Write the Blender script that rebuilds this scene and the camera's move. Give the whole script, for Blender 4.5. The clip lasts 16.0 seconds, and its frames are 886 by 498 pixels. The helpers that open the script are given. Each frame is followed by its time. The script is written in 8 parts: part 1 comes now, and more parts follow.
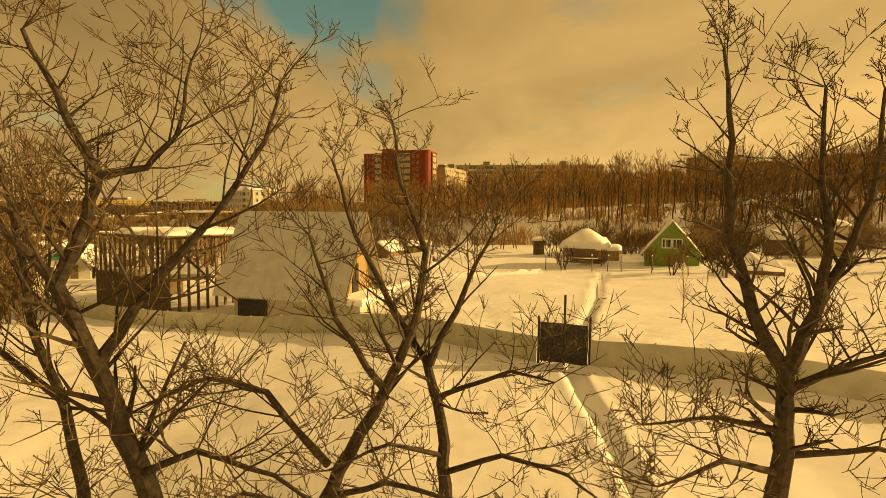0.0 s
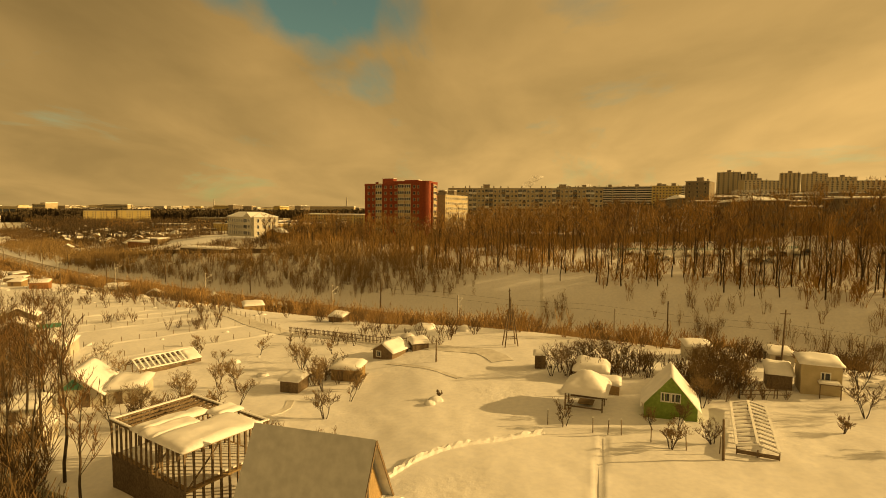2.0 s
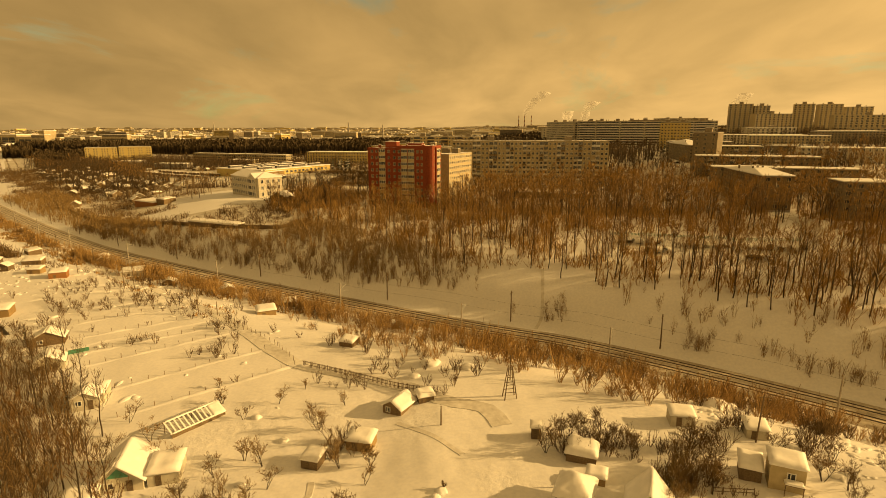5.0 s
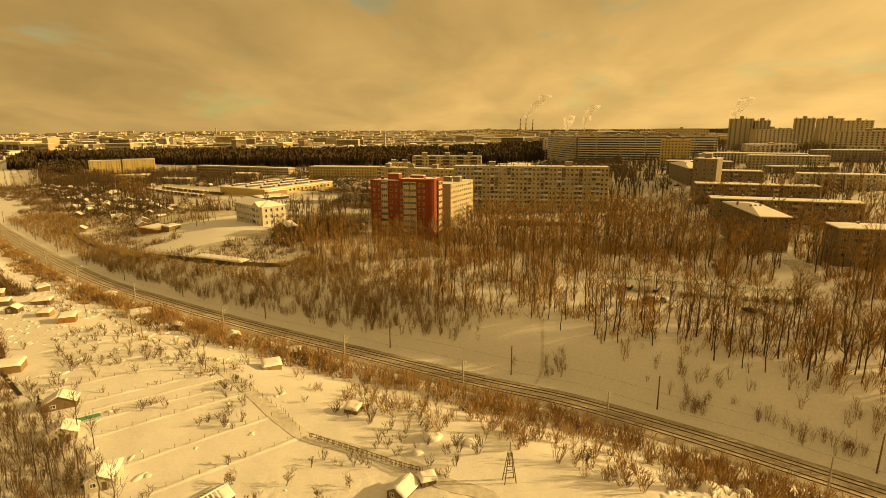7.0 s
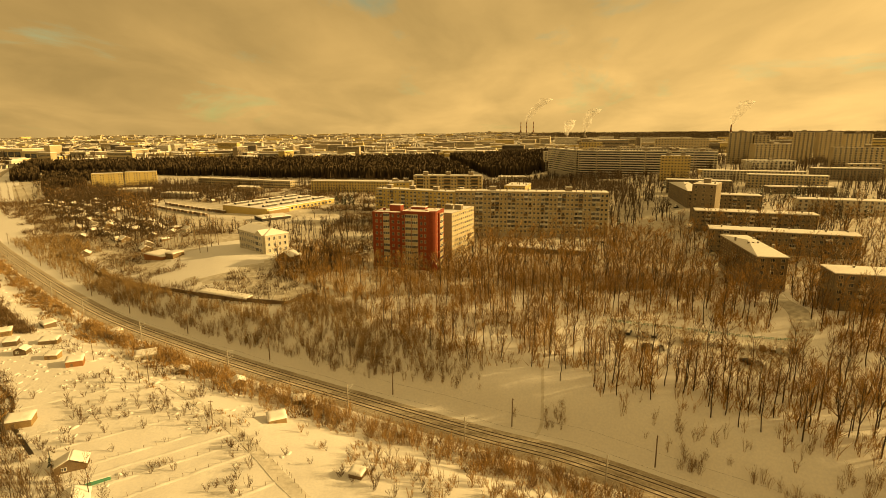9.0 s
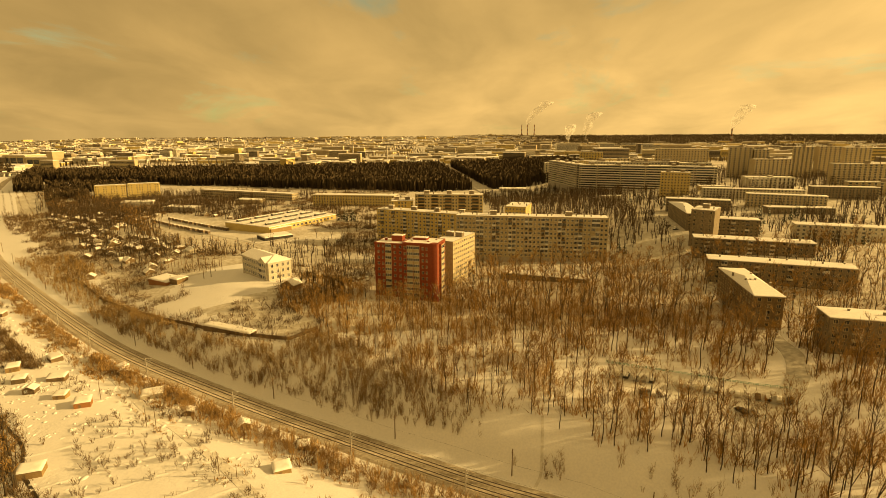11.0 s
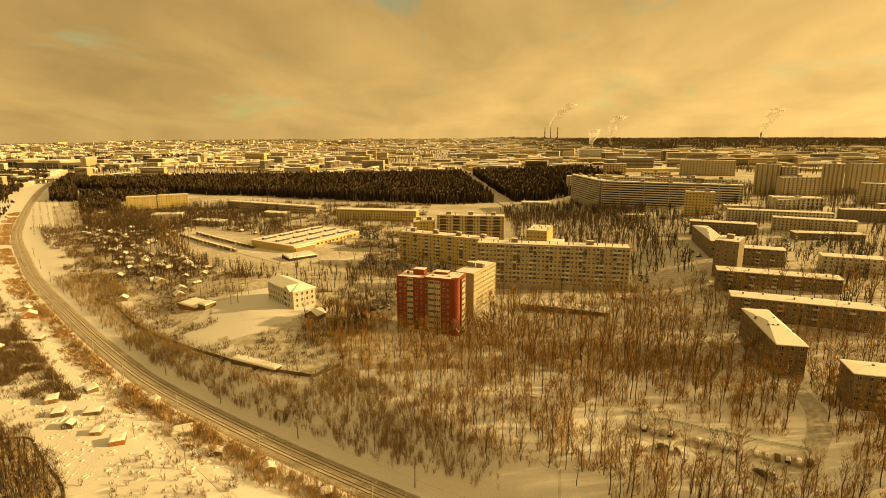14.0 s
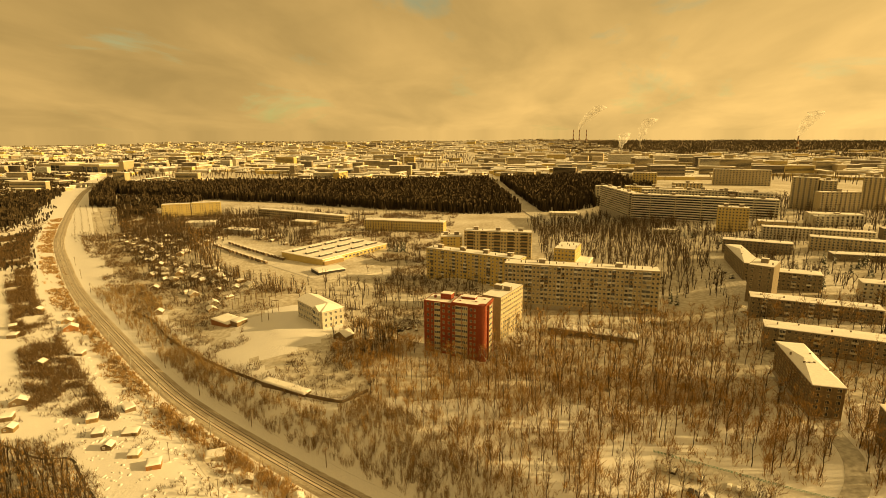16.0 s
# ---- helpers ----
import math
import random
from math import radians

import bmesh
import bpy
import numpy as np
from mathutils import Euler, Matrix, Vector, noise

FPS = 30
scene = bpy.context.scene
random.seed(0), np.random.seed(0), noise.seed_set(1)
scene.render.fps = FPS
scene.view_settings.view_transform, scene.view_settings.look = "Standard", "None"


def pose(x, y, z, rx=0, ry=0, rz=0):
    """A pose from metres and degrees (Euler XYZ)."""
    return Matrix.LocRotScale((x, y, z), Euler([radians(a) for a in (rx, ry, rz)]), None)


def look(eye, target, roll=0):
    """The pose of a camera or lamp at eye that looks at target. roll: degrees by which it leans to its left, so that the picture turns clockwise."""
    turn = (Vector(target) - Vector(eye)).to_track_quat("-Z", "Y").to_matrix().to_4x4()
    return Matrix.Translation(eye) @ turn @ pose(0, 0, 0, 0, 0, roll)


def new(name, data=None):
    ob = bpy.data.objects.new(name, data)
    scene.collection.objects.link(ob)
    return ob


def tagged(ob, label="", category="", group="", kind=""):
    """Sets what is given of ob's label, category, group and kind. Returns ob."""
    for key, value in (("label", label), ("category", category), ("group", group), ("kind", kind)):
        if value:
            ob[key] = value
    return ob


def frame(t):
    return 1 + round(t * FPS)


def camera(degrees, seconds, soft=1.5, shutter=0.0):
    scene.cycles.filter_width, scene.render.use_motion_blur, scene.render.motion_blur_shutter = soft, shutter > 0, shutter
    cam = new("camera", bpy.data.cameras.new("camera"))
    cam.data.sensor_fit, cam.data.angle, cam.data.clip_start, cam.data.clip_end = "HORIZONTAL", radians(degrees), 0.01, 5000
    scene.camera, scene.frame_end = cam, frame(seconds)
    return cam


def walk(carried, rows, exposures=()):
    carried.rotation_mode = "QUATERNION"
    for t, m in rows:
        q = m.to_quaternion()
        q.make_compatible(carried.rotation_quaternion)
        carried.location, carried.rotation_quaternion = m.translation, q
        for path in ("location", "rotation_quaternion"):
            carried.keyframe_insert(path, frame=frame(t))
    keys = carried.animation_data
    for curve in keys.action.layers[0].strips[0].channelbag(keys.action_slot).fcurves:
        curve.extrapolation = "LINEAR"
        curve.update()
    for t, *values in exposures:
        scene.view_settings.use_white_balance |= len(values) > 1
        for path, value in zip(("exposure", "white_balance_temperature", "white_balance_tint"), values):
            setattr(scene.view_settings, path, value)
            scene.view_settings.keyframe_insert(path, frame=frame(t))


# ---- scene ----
cam = camera(78.7, 16.0, soft=0.65)
PATH = [
    (0.0, (-0.462, -0.462, 6.100), (-0.03, 99.31, -0.59), 0.50),
    (0.5, (-0.610, -0.462, 9.650), (-0.18, 99.31, 2.96), 0.49),
    (1.0, (-0.721, -0.517, 13.546), (-0.29, 99.26, 6.85), 0.48),
    (1.5, (-0.896, -0.650, 17.955), (-0.37, 99.12, 11.19), 0.46),
    (2.0, (-1.127, -0.805, 22.347), (-0.60, 98.96, 15.55), 0.45),
    (2.5, (-1.312, -0.962, 26.617), (-0.83, 98.71, 18.51), 0.34),
    (3.0, (-1.313, -1.081, 30.787), (-0.85, 97.25, 12.60), 0.23),
    (3.5, (-1.141, -1.155, 34.964), (-0.92, 96.38, 12.92), 0.11),
    (4.0, (-1.011, -1.168, 39.048), (-0.99, 96.41, 17.16), 0.00),
    (6.5, (-1.004, -1.070, 59.983), (-1.55, 96.52, 38.19), -0.12),
    (7.0, (-1.028, -0.926, 64.021), (-1.61, 96.70, 42.36), -0.15),
    (7.5, (-1.023, -0.765, 68.150), (-1.64, 96.86, 46.49), -0.17),
    (8.0, (-1.030, -0.588, 72.354), (-1.71, 97.05, 50.74), -0.20),
    (8.5, (-1.095, -0.458, 76.510), (-1.80, 97.18, 54.93), -0.23),
    (9.0, (-1.274, -0.388, 80.669), (-2.00, 97.27, 59.16), -0.25),
    (11.5, (-1.518, -0.274, 101.656), (-2.54, 97.40, 80.24), -0.21),
    (12.0, (-1.669, -0.124, 105.912), (-5.28, 97.48, 84.46), -0.21),
    (12.5, (-1.734, -0.070, 109.725), (-5.83, 97.52, 88.31), -0.20),
    (13.0, (-1.624, -0.081, 110.965), (-5.86, 97.51, 89.55), -0.19),
    (13.5, (-1.279, -0.132, 113.291), (-5.74, 97.44, 91.84), -0.19),
    (14.0, (-1.157, -0.218, 117.057), (-6.02, 97.35, 95.66), -0.18),
    (14.5, (-1.421, -0.157, 121.378), (-6.42, 97.40, 99.97), -0.17),
    (15.0, (-1.587, 0.173, 125.545), (-6.63, 97.74, 104.20), -0.16),
    (15.5, (-1.728, 0.702, 129.634), (-6.80, 98.28, 108.37), -0.16),
    (16.0, (-2.212, 1.357, 130.902), (-11.87, 98.58, 109.58), -0.15),
]
walk(cam, [(t, look(eye, target, roll)) for t, eye, target, roll in PATH],
     exposures=[(0.0, -0.03, 26000, 13), (1.0, -0.18, 26000, 13), (2.0, -0.28, 26000, 14), (3.5, -0.26, 26000, 18), (4.2, -0.24, 26000, 18), (7.0, -0.07, 26000, 12), (12.0, 0.08, 26000, 11), (16.0, 0.08, 26000, 10)])

# ---- sky and sun ----
SUN_AZ, SUN_EL = radians(90), radians(20.5)
world = bpy.data.worlds.new("world")
scene.world = world
world.use_nodes = True
wn, wl = world.node_tree.nodes, world.node_tree.links
wn.clear()


def wnode(kind, **values):
    n = wn.new(kind)
    for key, value in values.items():
        n.inputs[key].default_value = value
    return n


sky = wn.new("ShaderNodeTexSky")
sky.sky_type, sky.sun_disc, sky.sun_elevation, sky.sun_rotation = "NISHITA", False, SUN_EL, SUN_AZ
sky.dust_density, sky.ozone_density, sky.altitude = 0.8, 2.0, 150
coord = wn.new("ShaderNodeTexCoord")
sep = wn.new("ShaderNodeSeparateXYZ")
wl.new(coord.outputs["Generated"], sep.inputs[0])
# clouds lie on a flat layer: the direction is divided by its height
lift = wn.new("ShaderNodeMath")
lift.operation = "MAXIMUM"
lift.inputs[1].default_value = 0.0
wl.new(sep.outputs["Z"], lift.inputs[0])
lift2 = wn.new("ShaderNodeMath")
lift2.operation = "ADD"
lift2.inputs[1].default_value = 0.2
wl.new(lift.outputs[0], lift2.inputs[0])
flat = wn.new("ShaderNodeVectorMath")
flat.operation = "DIVIDE"
wl.new(coord.outputs["Generated"], flat.inputs[0])
joined = wn.new("ShaderNodeCombineXYZ")
for k in range(2):
    wl.new(lift2.outputs[0], joined.inputs[k])
joined.inputs[2].default_value = 1.0
wl.new(joined.outputs[0], flat.inputs[1])
place = wn.new("ShaderNodeMapping")
place.inputs["Location"].default_value = (3.15, 0.6, 0)
place.inputs["Rotation"].default_value = (0, 0, radians(8))
place.inputs["Scale"].default_value = (0.85, 0.5, 0)
wl.new(flat.outputs[0], place.inputs[0])
broad = wnode("ShaderNodeTexNoise", Scale=1.5, Detail=8.0, Roughness=0.6, Distortion=0.4)
fine = wnode("ShaderNodeTexNoise", Scale=1.9, Detail=7.0, Roughness=0.52, Distortion=0.35)
wl.new(place.outputs[0], broad.inputs["Vector"])
wl.new(place.outputs[0], fine.inputs["Vector"])
cover = wn.new("ShaderNodeValToRGB")
cover.color_ramp.elements[0].position, cover.color_ramp.elements[0].color = 0.32, (0, 0, 0, 1)
cover.color_ramp.elements[1].position, cover.color_ramp.elements[1].color = 0.6, (1, 1, 1, 1)
# two thin places in the cloud, towards north and half high
thin = broad.outputs["Fac"]
for gap_az, gap_el, width, depth in ((-36, 29, 12, 0.3), (-25, 25, 9, 0.3), (-18, 22, 7, 0.3), (-12, 20.5, 6.5, 0.3), (-6, 20.5, 5, 0.2), (-7, 12.8, 3, 0.13), (-42, 12, 5, 0.09), (-35, 10.5, 4.5, 0.1), (-27, 9.5, 4, 0.1), (-19, 8.8, 3.5, 0.08), (14, 24, 8, 0.12)):
    near = wn.new("ShaderNodeVectorMath")
    near.operation = "DOT_PRODUCT"
    near.inputs[1].default_value = (math.cos(radians(gap_el)) * math.sin(radians(gap_az)), math.cos(radians(gap_el)) * math.cos(radians(gap_az)), math.sin(radians(gap_el)))
    wl.new(coord.outputs["Generated"], near.inputs[0])
    hole = wn.new("ShaderNodeMapRange")
    hole.interpolation_type = "SMOOTHSTEP"
    hole.inputs["From Min"].default_value, hole.inputs["From Max"].default_value = math.cos(radians(width)), 1.0
    hole.inputs["To Min"].default_value, hole.inputs["To Max"].default_value = 0.0, depth
    wl.new(near.outputs["Value"], hole.inputs["Value"])
    less = wn.new("ShaderNodeMath")
    less.operation = "SUBTRACT"
    wl.new(thin, less.inputs[0])
    wl.new(hole.outputs[0], less.inputs[1])
    thin = less.outputs[0]
lifted = wn.new("ShaderNodeMath")
lifted.operation = "ADD"
lifted.inputs[1].default_value = 0.2
wl.new(thin, lifted.inputs[0])
wl.new(lifted.outputs[0], cover.inputs[0])
tone = wn.new("ShaderNodeValToRGB")
tone.color_ramp.elements[0].position, tone.color_ramp.elements[0].color = 0.3, (3.4, 2.86, 1.82, 1)
tone.color_ramp.elements[1].position, tone.color_ramp.elements[1].color = 0.68, (5.0, 4.12, 2.62, 1)
wl.new(fine.outputs["Fac"], tone.inputs[0])
# the veil grows brighter towards the sun
toward = wn.new("ShaderNodeVectorMath")
toward.operation = "DOT_PRODUCT"
toward.inputs[1].default_value = (math.cos(SUN_EL) * math.sin(SUN_AZ), math.cos(SUN_EL) * math.cos(SUN_AZ), math.sin(SUN_EL))
wl.new(coord.outputs["Generated"], toward.inputs[0])
glow = wn.new("ShaderNodeMapRange")
glow.inputs["From Min"].default_value, glow.inputs["From Max"].default_value = -0.4, 1.0
glow.inputs["To Min"].default_value, glow.inputs["To Max"].default_value = 0.85, 1.7
wl.new(toward.outputs["Value"], glow.inputs["Value"])
bright = wn.new("ShaderNodeVectorMath")
bright.operation = "SCALE"
wl.new(tone.outputs[0], bright.inputs[0])
# the veil is thinner, and so darker, higher up
high = wn.new("ShaderNodeMapRange")
high.inputs["From Min"].default_value, high.inputs["From Max"].default_value = 0.04, 0.33
high.inputs["To Min"].default_value, high.inputs["To Max"].default_value = 1.18, 0.76
wl.new(sep.outputs["Z"], high.inputs["Value"])
veiled = wn.new("ShaderNodeMath")
veiled.operation = "MULTIPLY"
wl.new(glow.outputs[0], veiled.inputs[0])
wl.new(high.outputs[0], veiled.inputs[1])
wl.new(veiled.outputs[0], bright.inputs["Scale"])
blend = wn.new("ShaderNodeMix")
blend.data_type = "RGBA"
wl.new(cover.outputs[0], blend.inputs["Factor"])
clear = wn.new("ShaderNodeVectorMath")
clear.operation = "MULTIPLY"
clear.inputs[1].default_value = (0.62, 1.15, 1.02)
wl.new(sky.outputs[0], clear.inputs[0])
wl.new(clear.outputs[0], blend.inputs["A"])
wl.new(bright.outputs[0], blend.inputs["B"])
back = wnode("ShaderNodeBackground", Strength=0.1)
wl.new(blend.outputs["Result"], back.inputs["Color"])
wout = wn.new("ShaderNodeOutputWorld")
wl.new(back.outputs[0], wout.inputs["Surface"])

sun = new("sun", bpy.data.lights.new("sun", "SUN"))
sun.data.energy, sun.data.angle, sun.data.color = 4.8, radians(0.8), (1.0, 0.85, 0.58)
sun.matrix_world = look((0, 0, 0), (-math.cos(SUN_EL) * math.sin(SUN_AZ), -math.cos(SUN_EL) * math.cos(SUN_AZ), -math.sin(SUN_EL)))

# ---- materials ----


def mat(name, a, b, scale=4.0, rough=0.8, bump=0.3, deep=0.02, metal=0.0, broad=0.25, vary=0.0, coords="Object", island=0.0, waves=0.0):
    """A surface whose colour wanders between a and b at a fine and a broad scale (per metre), with relief. vary: from piece to piece."""
    m = bpy.data.materials.new(name)
    m.use_nodes = True
    n, l = m.node_tree.nodes, m.node_tree.links
    shader = n["Principled BSDF"]
    shader.inputs["Roughness"].default_value, shader.inputs["Metallic"].default_value = rough, metal
    where = n.new("ShaderNodeTexCoord")
    small, large = n.new("ShaderNodeTexNoise"), n.new("ShaderNodeTexNoise")
    small.inputs["Scale"].default_value, large.inputs["Scale"].default_value = scale, scale * 0.07
    small.inputs["Detail"].default_value, large.inputs["Detail"].default_value = 4, 3
    for t in (small, large):
        l.new(where.outputs[coords], t.inputs["Vector"])
    both = n.new("ShaderNodeMix")
    both.inputs["Factor"].default_value = broad
    l.new(small.outputs["Fac"], both.inputs["A"])
    l.new(large.outputs["Fac"], both.inputs["B"])
    ramp = n.new("ShaderNodeValToRGB")
    ramp.color_ramp.elements[0].position, ramp.color_ramp.elements[0].color = 0.36, (*a, 1)
    ramp.color_ramp.elements[1].position, ramp.color_ramp.elements[1].color = 0.64, (*b, 1)
    l.new(both.outputs["Result"], ramp.inputs[0])
    colour = ramp.outputs[0]
    if vary or island:
        if vary:
            info = n.new("ShaderNodeObjectInfo")
            source = info.outputs["Random"]
        else:
            info = n.new("ShaderNodeNewGeometry")
            source = info.outputs["Random Per Island"]
        span = n.new("ShaderNodeMapRange")
        span.inputs["To Min"].default_value, span.inputs["To Max"].default_value = 1 - (vary or island), 1 + (vary or island)
        l.new(source, span.inputs["Value"])
        hsv = n.new("ShaderNodeHueSaturation")
        l.new(span.outputs[0], hsv.inputs["Value"])
        l.new(colour, hsv.inputs["Color"])
        colour = hsv.outputs[0]
    l.new(colour, shader.inputs["Base Color"])
    if bump:
        relief = n.new("ShaderNodeBump")
        relief.inputs["Strength"].default_value, relief.inputs["Distance"].default_value = bump, deep
        l.new(small.outputs["Fac"], relief.inputs["Height"])
        l.new(relief.outputs[0], shader.inputs["Normal"])
        if waves:
            # drifts and trodden patches, stronger in some places than in others
            drift, patch = n.new("ShaderNodeTexNoise"), n.new("ShaderNodeTexNoise")
            drift.inputs["Scale"].default_value, drift.inputs["Detail"].default_value, drift.inputs["Roughness"].default_value = 0.6, 6, 0.55
            patch.inputs["Scale"].default_value, patch.inputs["Detail"].default_value = 0.045, 3
            for t in (drift, patch):
                l.new(where.outputs[coords], t.inputs["Vector"])
            amount = n.new("ShaderNodeMapRange")
            amount.inputs["From Min"].default_value, amount.inputs["From Max"].default_value = 0.47, 0.68
            amount.inputs["To Min"].default_value, amount.inputs["To Max"].default_value = 0.04, 0.9
            l.new(patch.outputs["Fac"], amount.inputs["Value"])
            swell = n.new("ShaderNodeBump")
            swell.inputs["Distance"].default_value = waves
            l.new(amount.outputs[0], swell.inputs["Strength"])
            l.new(drift.outputs["Fac"], swell.inputs["Height"])
            l.new(relief.outputs[0], swell.inputs["Normal"])
            l.new(swell.outputs[0], shader.inputs["Normal"])
    return m


SNOW = mat("snow", (0.76, 0.77, 0.79), (0.86, 0.86, 0.86), 1.6, 0.65, 0.22, 0.04, waves=0.34)
# trodden dirt and the dimmer light of the distance, both in the colour
TOWN_SNOW = mat("town_snow", (0.4, 0.35, 0.28), (0.74, 0.73, 0.71), 0.35, 0.75, 0.3, 0.05, broad=0.4)
ROOF_SNOW = mat("roof_snow", (0.82, 0.83, 0.84), (0.93, 0.93, 0.93), 0.9, 0.6, 0.5, 0.06)
BARK = mat("bark", (0.028, 0.02, 0.014), (0.085, 0.06, 0.04), 9, 0.9, 0.6, 0.02, vary=0.3)
WOOD_BARK = mat("woodland_bark", (0.032, 0.021, 0.012), (0.085, 0.056, 0.031), 6, 0.9, 0.4, 0.02)
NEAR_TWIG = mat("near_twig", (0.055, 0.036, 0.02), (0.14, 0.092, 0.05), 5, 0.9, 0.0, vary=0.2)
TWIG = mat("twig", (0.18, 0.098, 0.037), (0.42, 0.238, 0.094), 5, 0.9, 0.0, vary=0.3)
TWIG_WARM = mat("twig_warm", (0.2, 0.11, 0.042), (0.46, 0.266, 0.108), 5, 0.9, 0.0, island=0.35)
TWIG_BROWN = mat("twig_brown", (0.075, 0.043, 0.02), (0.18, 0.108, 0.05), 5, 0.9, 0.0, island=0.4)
TWIG_GOLD = mat("golden_brush", (0.27, 0.16, 0.066), (0.54, 0.34, 0.155), 3, 0.9, 0.0, island=0.3)
TWIG_GARDEN = mat("garden_twig", (0.12, 0.074, 0.036), (0.28, 0.178, 0.088), 5, 0.9, 0.0, vary=0.3)
TWIG_RED = mat("twig_red", (0.11, 0.055, 0.022), (0.2, 0.1, 0.04), 5, 0.9, 0.0, vary=0.3)
BRUSH = mat("brush", (0.085, 0.05, 0.025), (0.2, 0.122, 0.06), 3, 0.9, 0.0, island=0.35)
BRUSH_RED = mat("brush_red", (0.23, 0.138, 0.064), (0.48, 0.295, 0.145), 3, 0.9, 0.0, island=0.35)
BRUSH_PALE = mat("brush_pale", (0.19, 0.122, 0.06), (0.4, 0.262, 0.132), 3, 0.9, 0.0, island=0.35)
# paler than the park's woods: distance haze put into the colour
WOODS_HAZED = mat("hazed_woods", (0.12, 0.09, 0.055), (0.24, 0.19, 0.13), 0.05, 0.95, 0.0, island=0.5)
PLOUGHED = mat("sleepers", (0.46, 0.4, 0.33), (0.68, 0.62, 0.54), 0.8, 0.85, 0.4, 0.04)
FENCE_SHEET = mat("fence_sheet", (0.42, 0.42, 0.35), (0.58, 0.57, 0.48), 1.2, 0.8, 0.2, 0.01)
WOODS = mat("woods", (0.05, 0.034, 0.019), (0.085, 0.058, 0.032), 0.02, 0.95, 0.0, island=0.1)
SPRUCE = mat("spruce", (0.02, 0.032, 0.018), (0.06, 0.08, 0.05), 3, 0.9, 0.3)
RED_BRICK = mat("red_brick", (0.22, 0.04, 0.025), (0.33, 0.07, 0.04), 1.5, 0.85, 0.3, 0.01)
BEIGE = mat("beige_panel", (0.42, 0.34, 0.22), (0.56, 0.47, 0.33), 0.8, 0.85, 0.2, 0.01)
SILICATE = mat("pale_brick", (0.37, 0.305, 0.205), (0.54, 0.45, 0.32), 0.9, 0.85, 0.25, 0.01)
GREY_BRICK = mat("grey_brick", (0.165, 0.13, 0.092), (0.28, 0.228, 0.168), 0.9, 0.88, 0.25, 0.01)
YELLOW = mat("yellow_plaster", (0.5, 0.38, 0.17), (0.64, 0.5, 0.25), 0.8, 0.85, 0.2, 0.01)
WHITE_WALL = mat("white_plaster", (0.45, 0.42, 0.36), (0.62, 0.58, 0.5), 0.8, 0.85, 0.2, 0.01)
BROWN_WALL = mat("brown_panel", (0.15, 0.1, 0.06), (0.25, 0.17, 0.1), 0.8, 0.85, 0.2, 0.01)
DARK = mat("dark_metal", (0.03, 0.028, 0.026), (0.07, 0.065, 0.06), 6, 0.55, 0.2, 0.005, metal=0.6)
CONCRETE = mat("concrete", (0.3, 0.28, 0.25), (0.46, 0.43, 0.39), 3, 0.9, 0.4, 0.01)
FRAME_WHITE = mat("white_frame", (0.66, 0.66, 0.64), (0.78, 0.78, 0.76), 6, 0.5, 0.0)
WOOD_OLD = mat("old_wood", (0.1, 0.065, 0.04), (0.24, 0.17, 0.11), 7, 0.85, 0.5, 0.01, vary=0.2)
WOOD_RAW = mat("raw_wood", (0.26, 0.17, 0.09), (0.4, 0.27, 0.15), 7, 0.85, 0.4, 0.01, vary=0.25)
GREEN_PAINT = mat("green_paint", (0.14, 0.24, 0.06), (0.24, 0.36, 0.1), 3, 0.7, 0.3, 0.01, vary=0.12)
TEAL_PAINT = mat("teal_paint", (0.03, 0.2, 0.13), (0.06, 0.3, 0.2), 3, 0.6, 0.2, 0.01)
METAL_SHEET = mat("metal_sheet", (0.52, 0.53, 0.53), (0.66, 0.67, 0.67), 1.2, 0.45, 0.15, 0.01, metal=0.35)
RUST = mat("rust", (0.16, 0.06, 0.03), (0.3, 0.13, 0.06), 3, 0.8, 0.3, 0.01)
BALLAST = mat("ballast", (0.28, 0.23, 0.18), (0.56, 0.51, 0.44), 1.1, 0.95, 0.6, 0.05, broad=0.45)
STEEL = mat("rail_steel", (0.12, 0.09, 0.07), (0.22, 0.18, 0.15), 5, 0.4, 0.1, 0.002, metal=0.8)
ASPHALT_SNOW = mat("trodden_snow", (0.4, 0.38, 0.35), (0.7, 0.69, 0.66), 0.5, 0.85, 0.4, 0.04)
ORANGE = mat("orange_boards", (0.27, 0.11, 0.05), (0.37, 0.17, 0.08), 4, 0.8, 0.3, 0.01)
GLASS = mat("window_glass", (0.025, 0.03, 0.035), (0.07, 0.075, 0.08), 0.6, 0.08, 0.0, vary=0.5)

# ---- building helpers ----


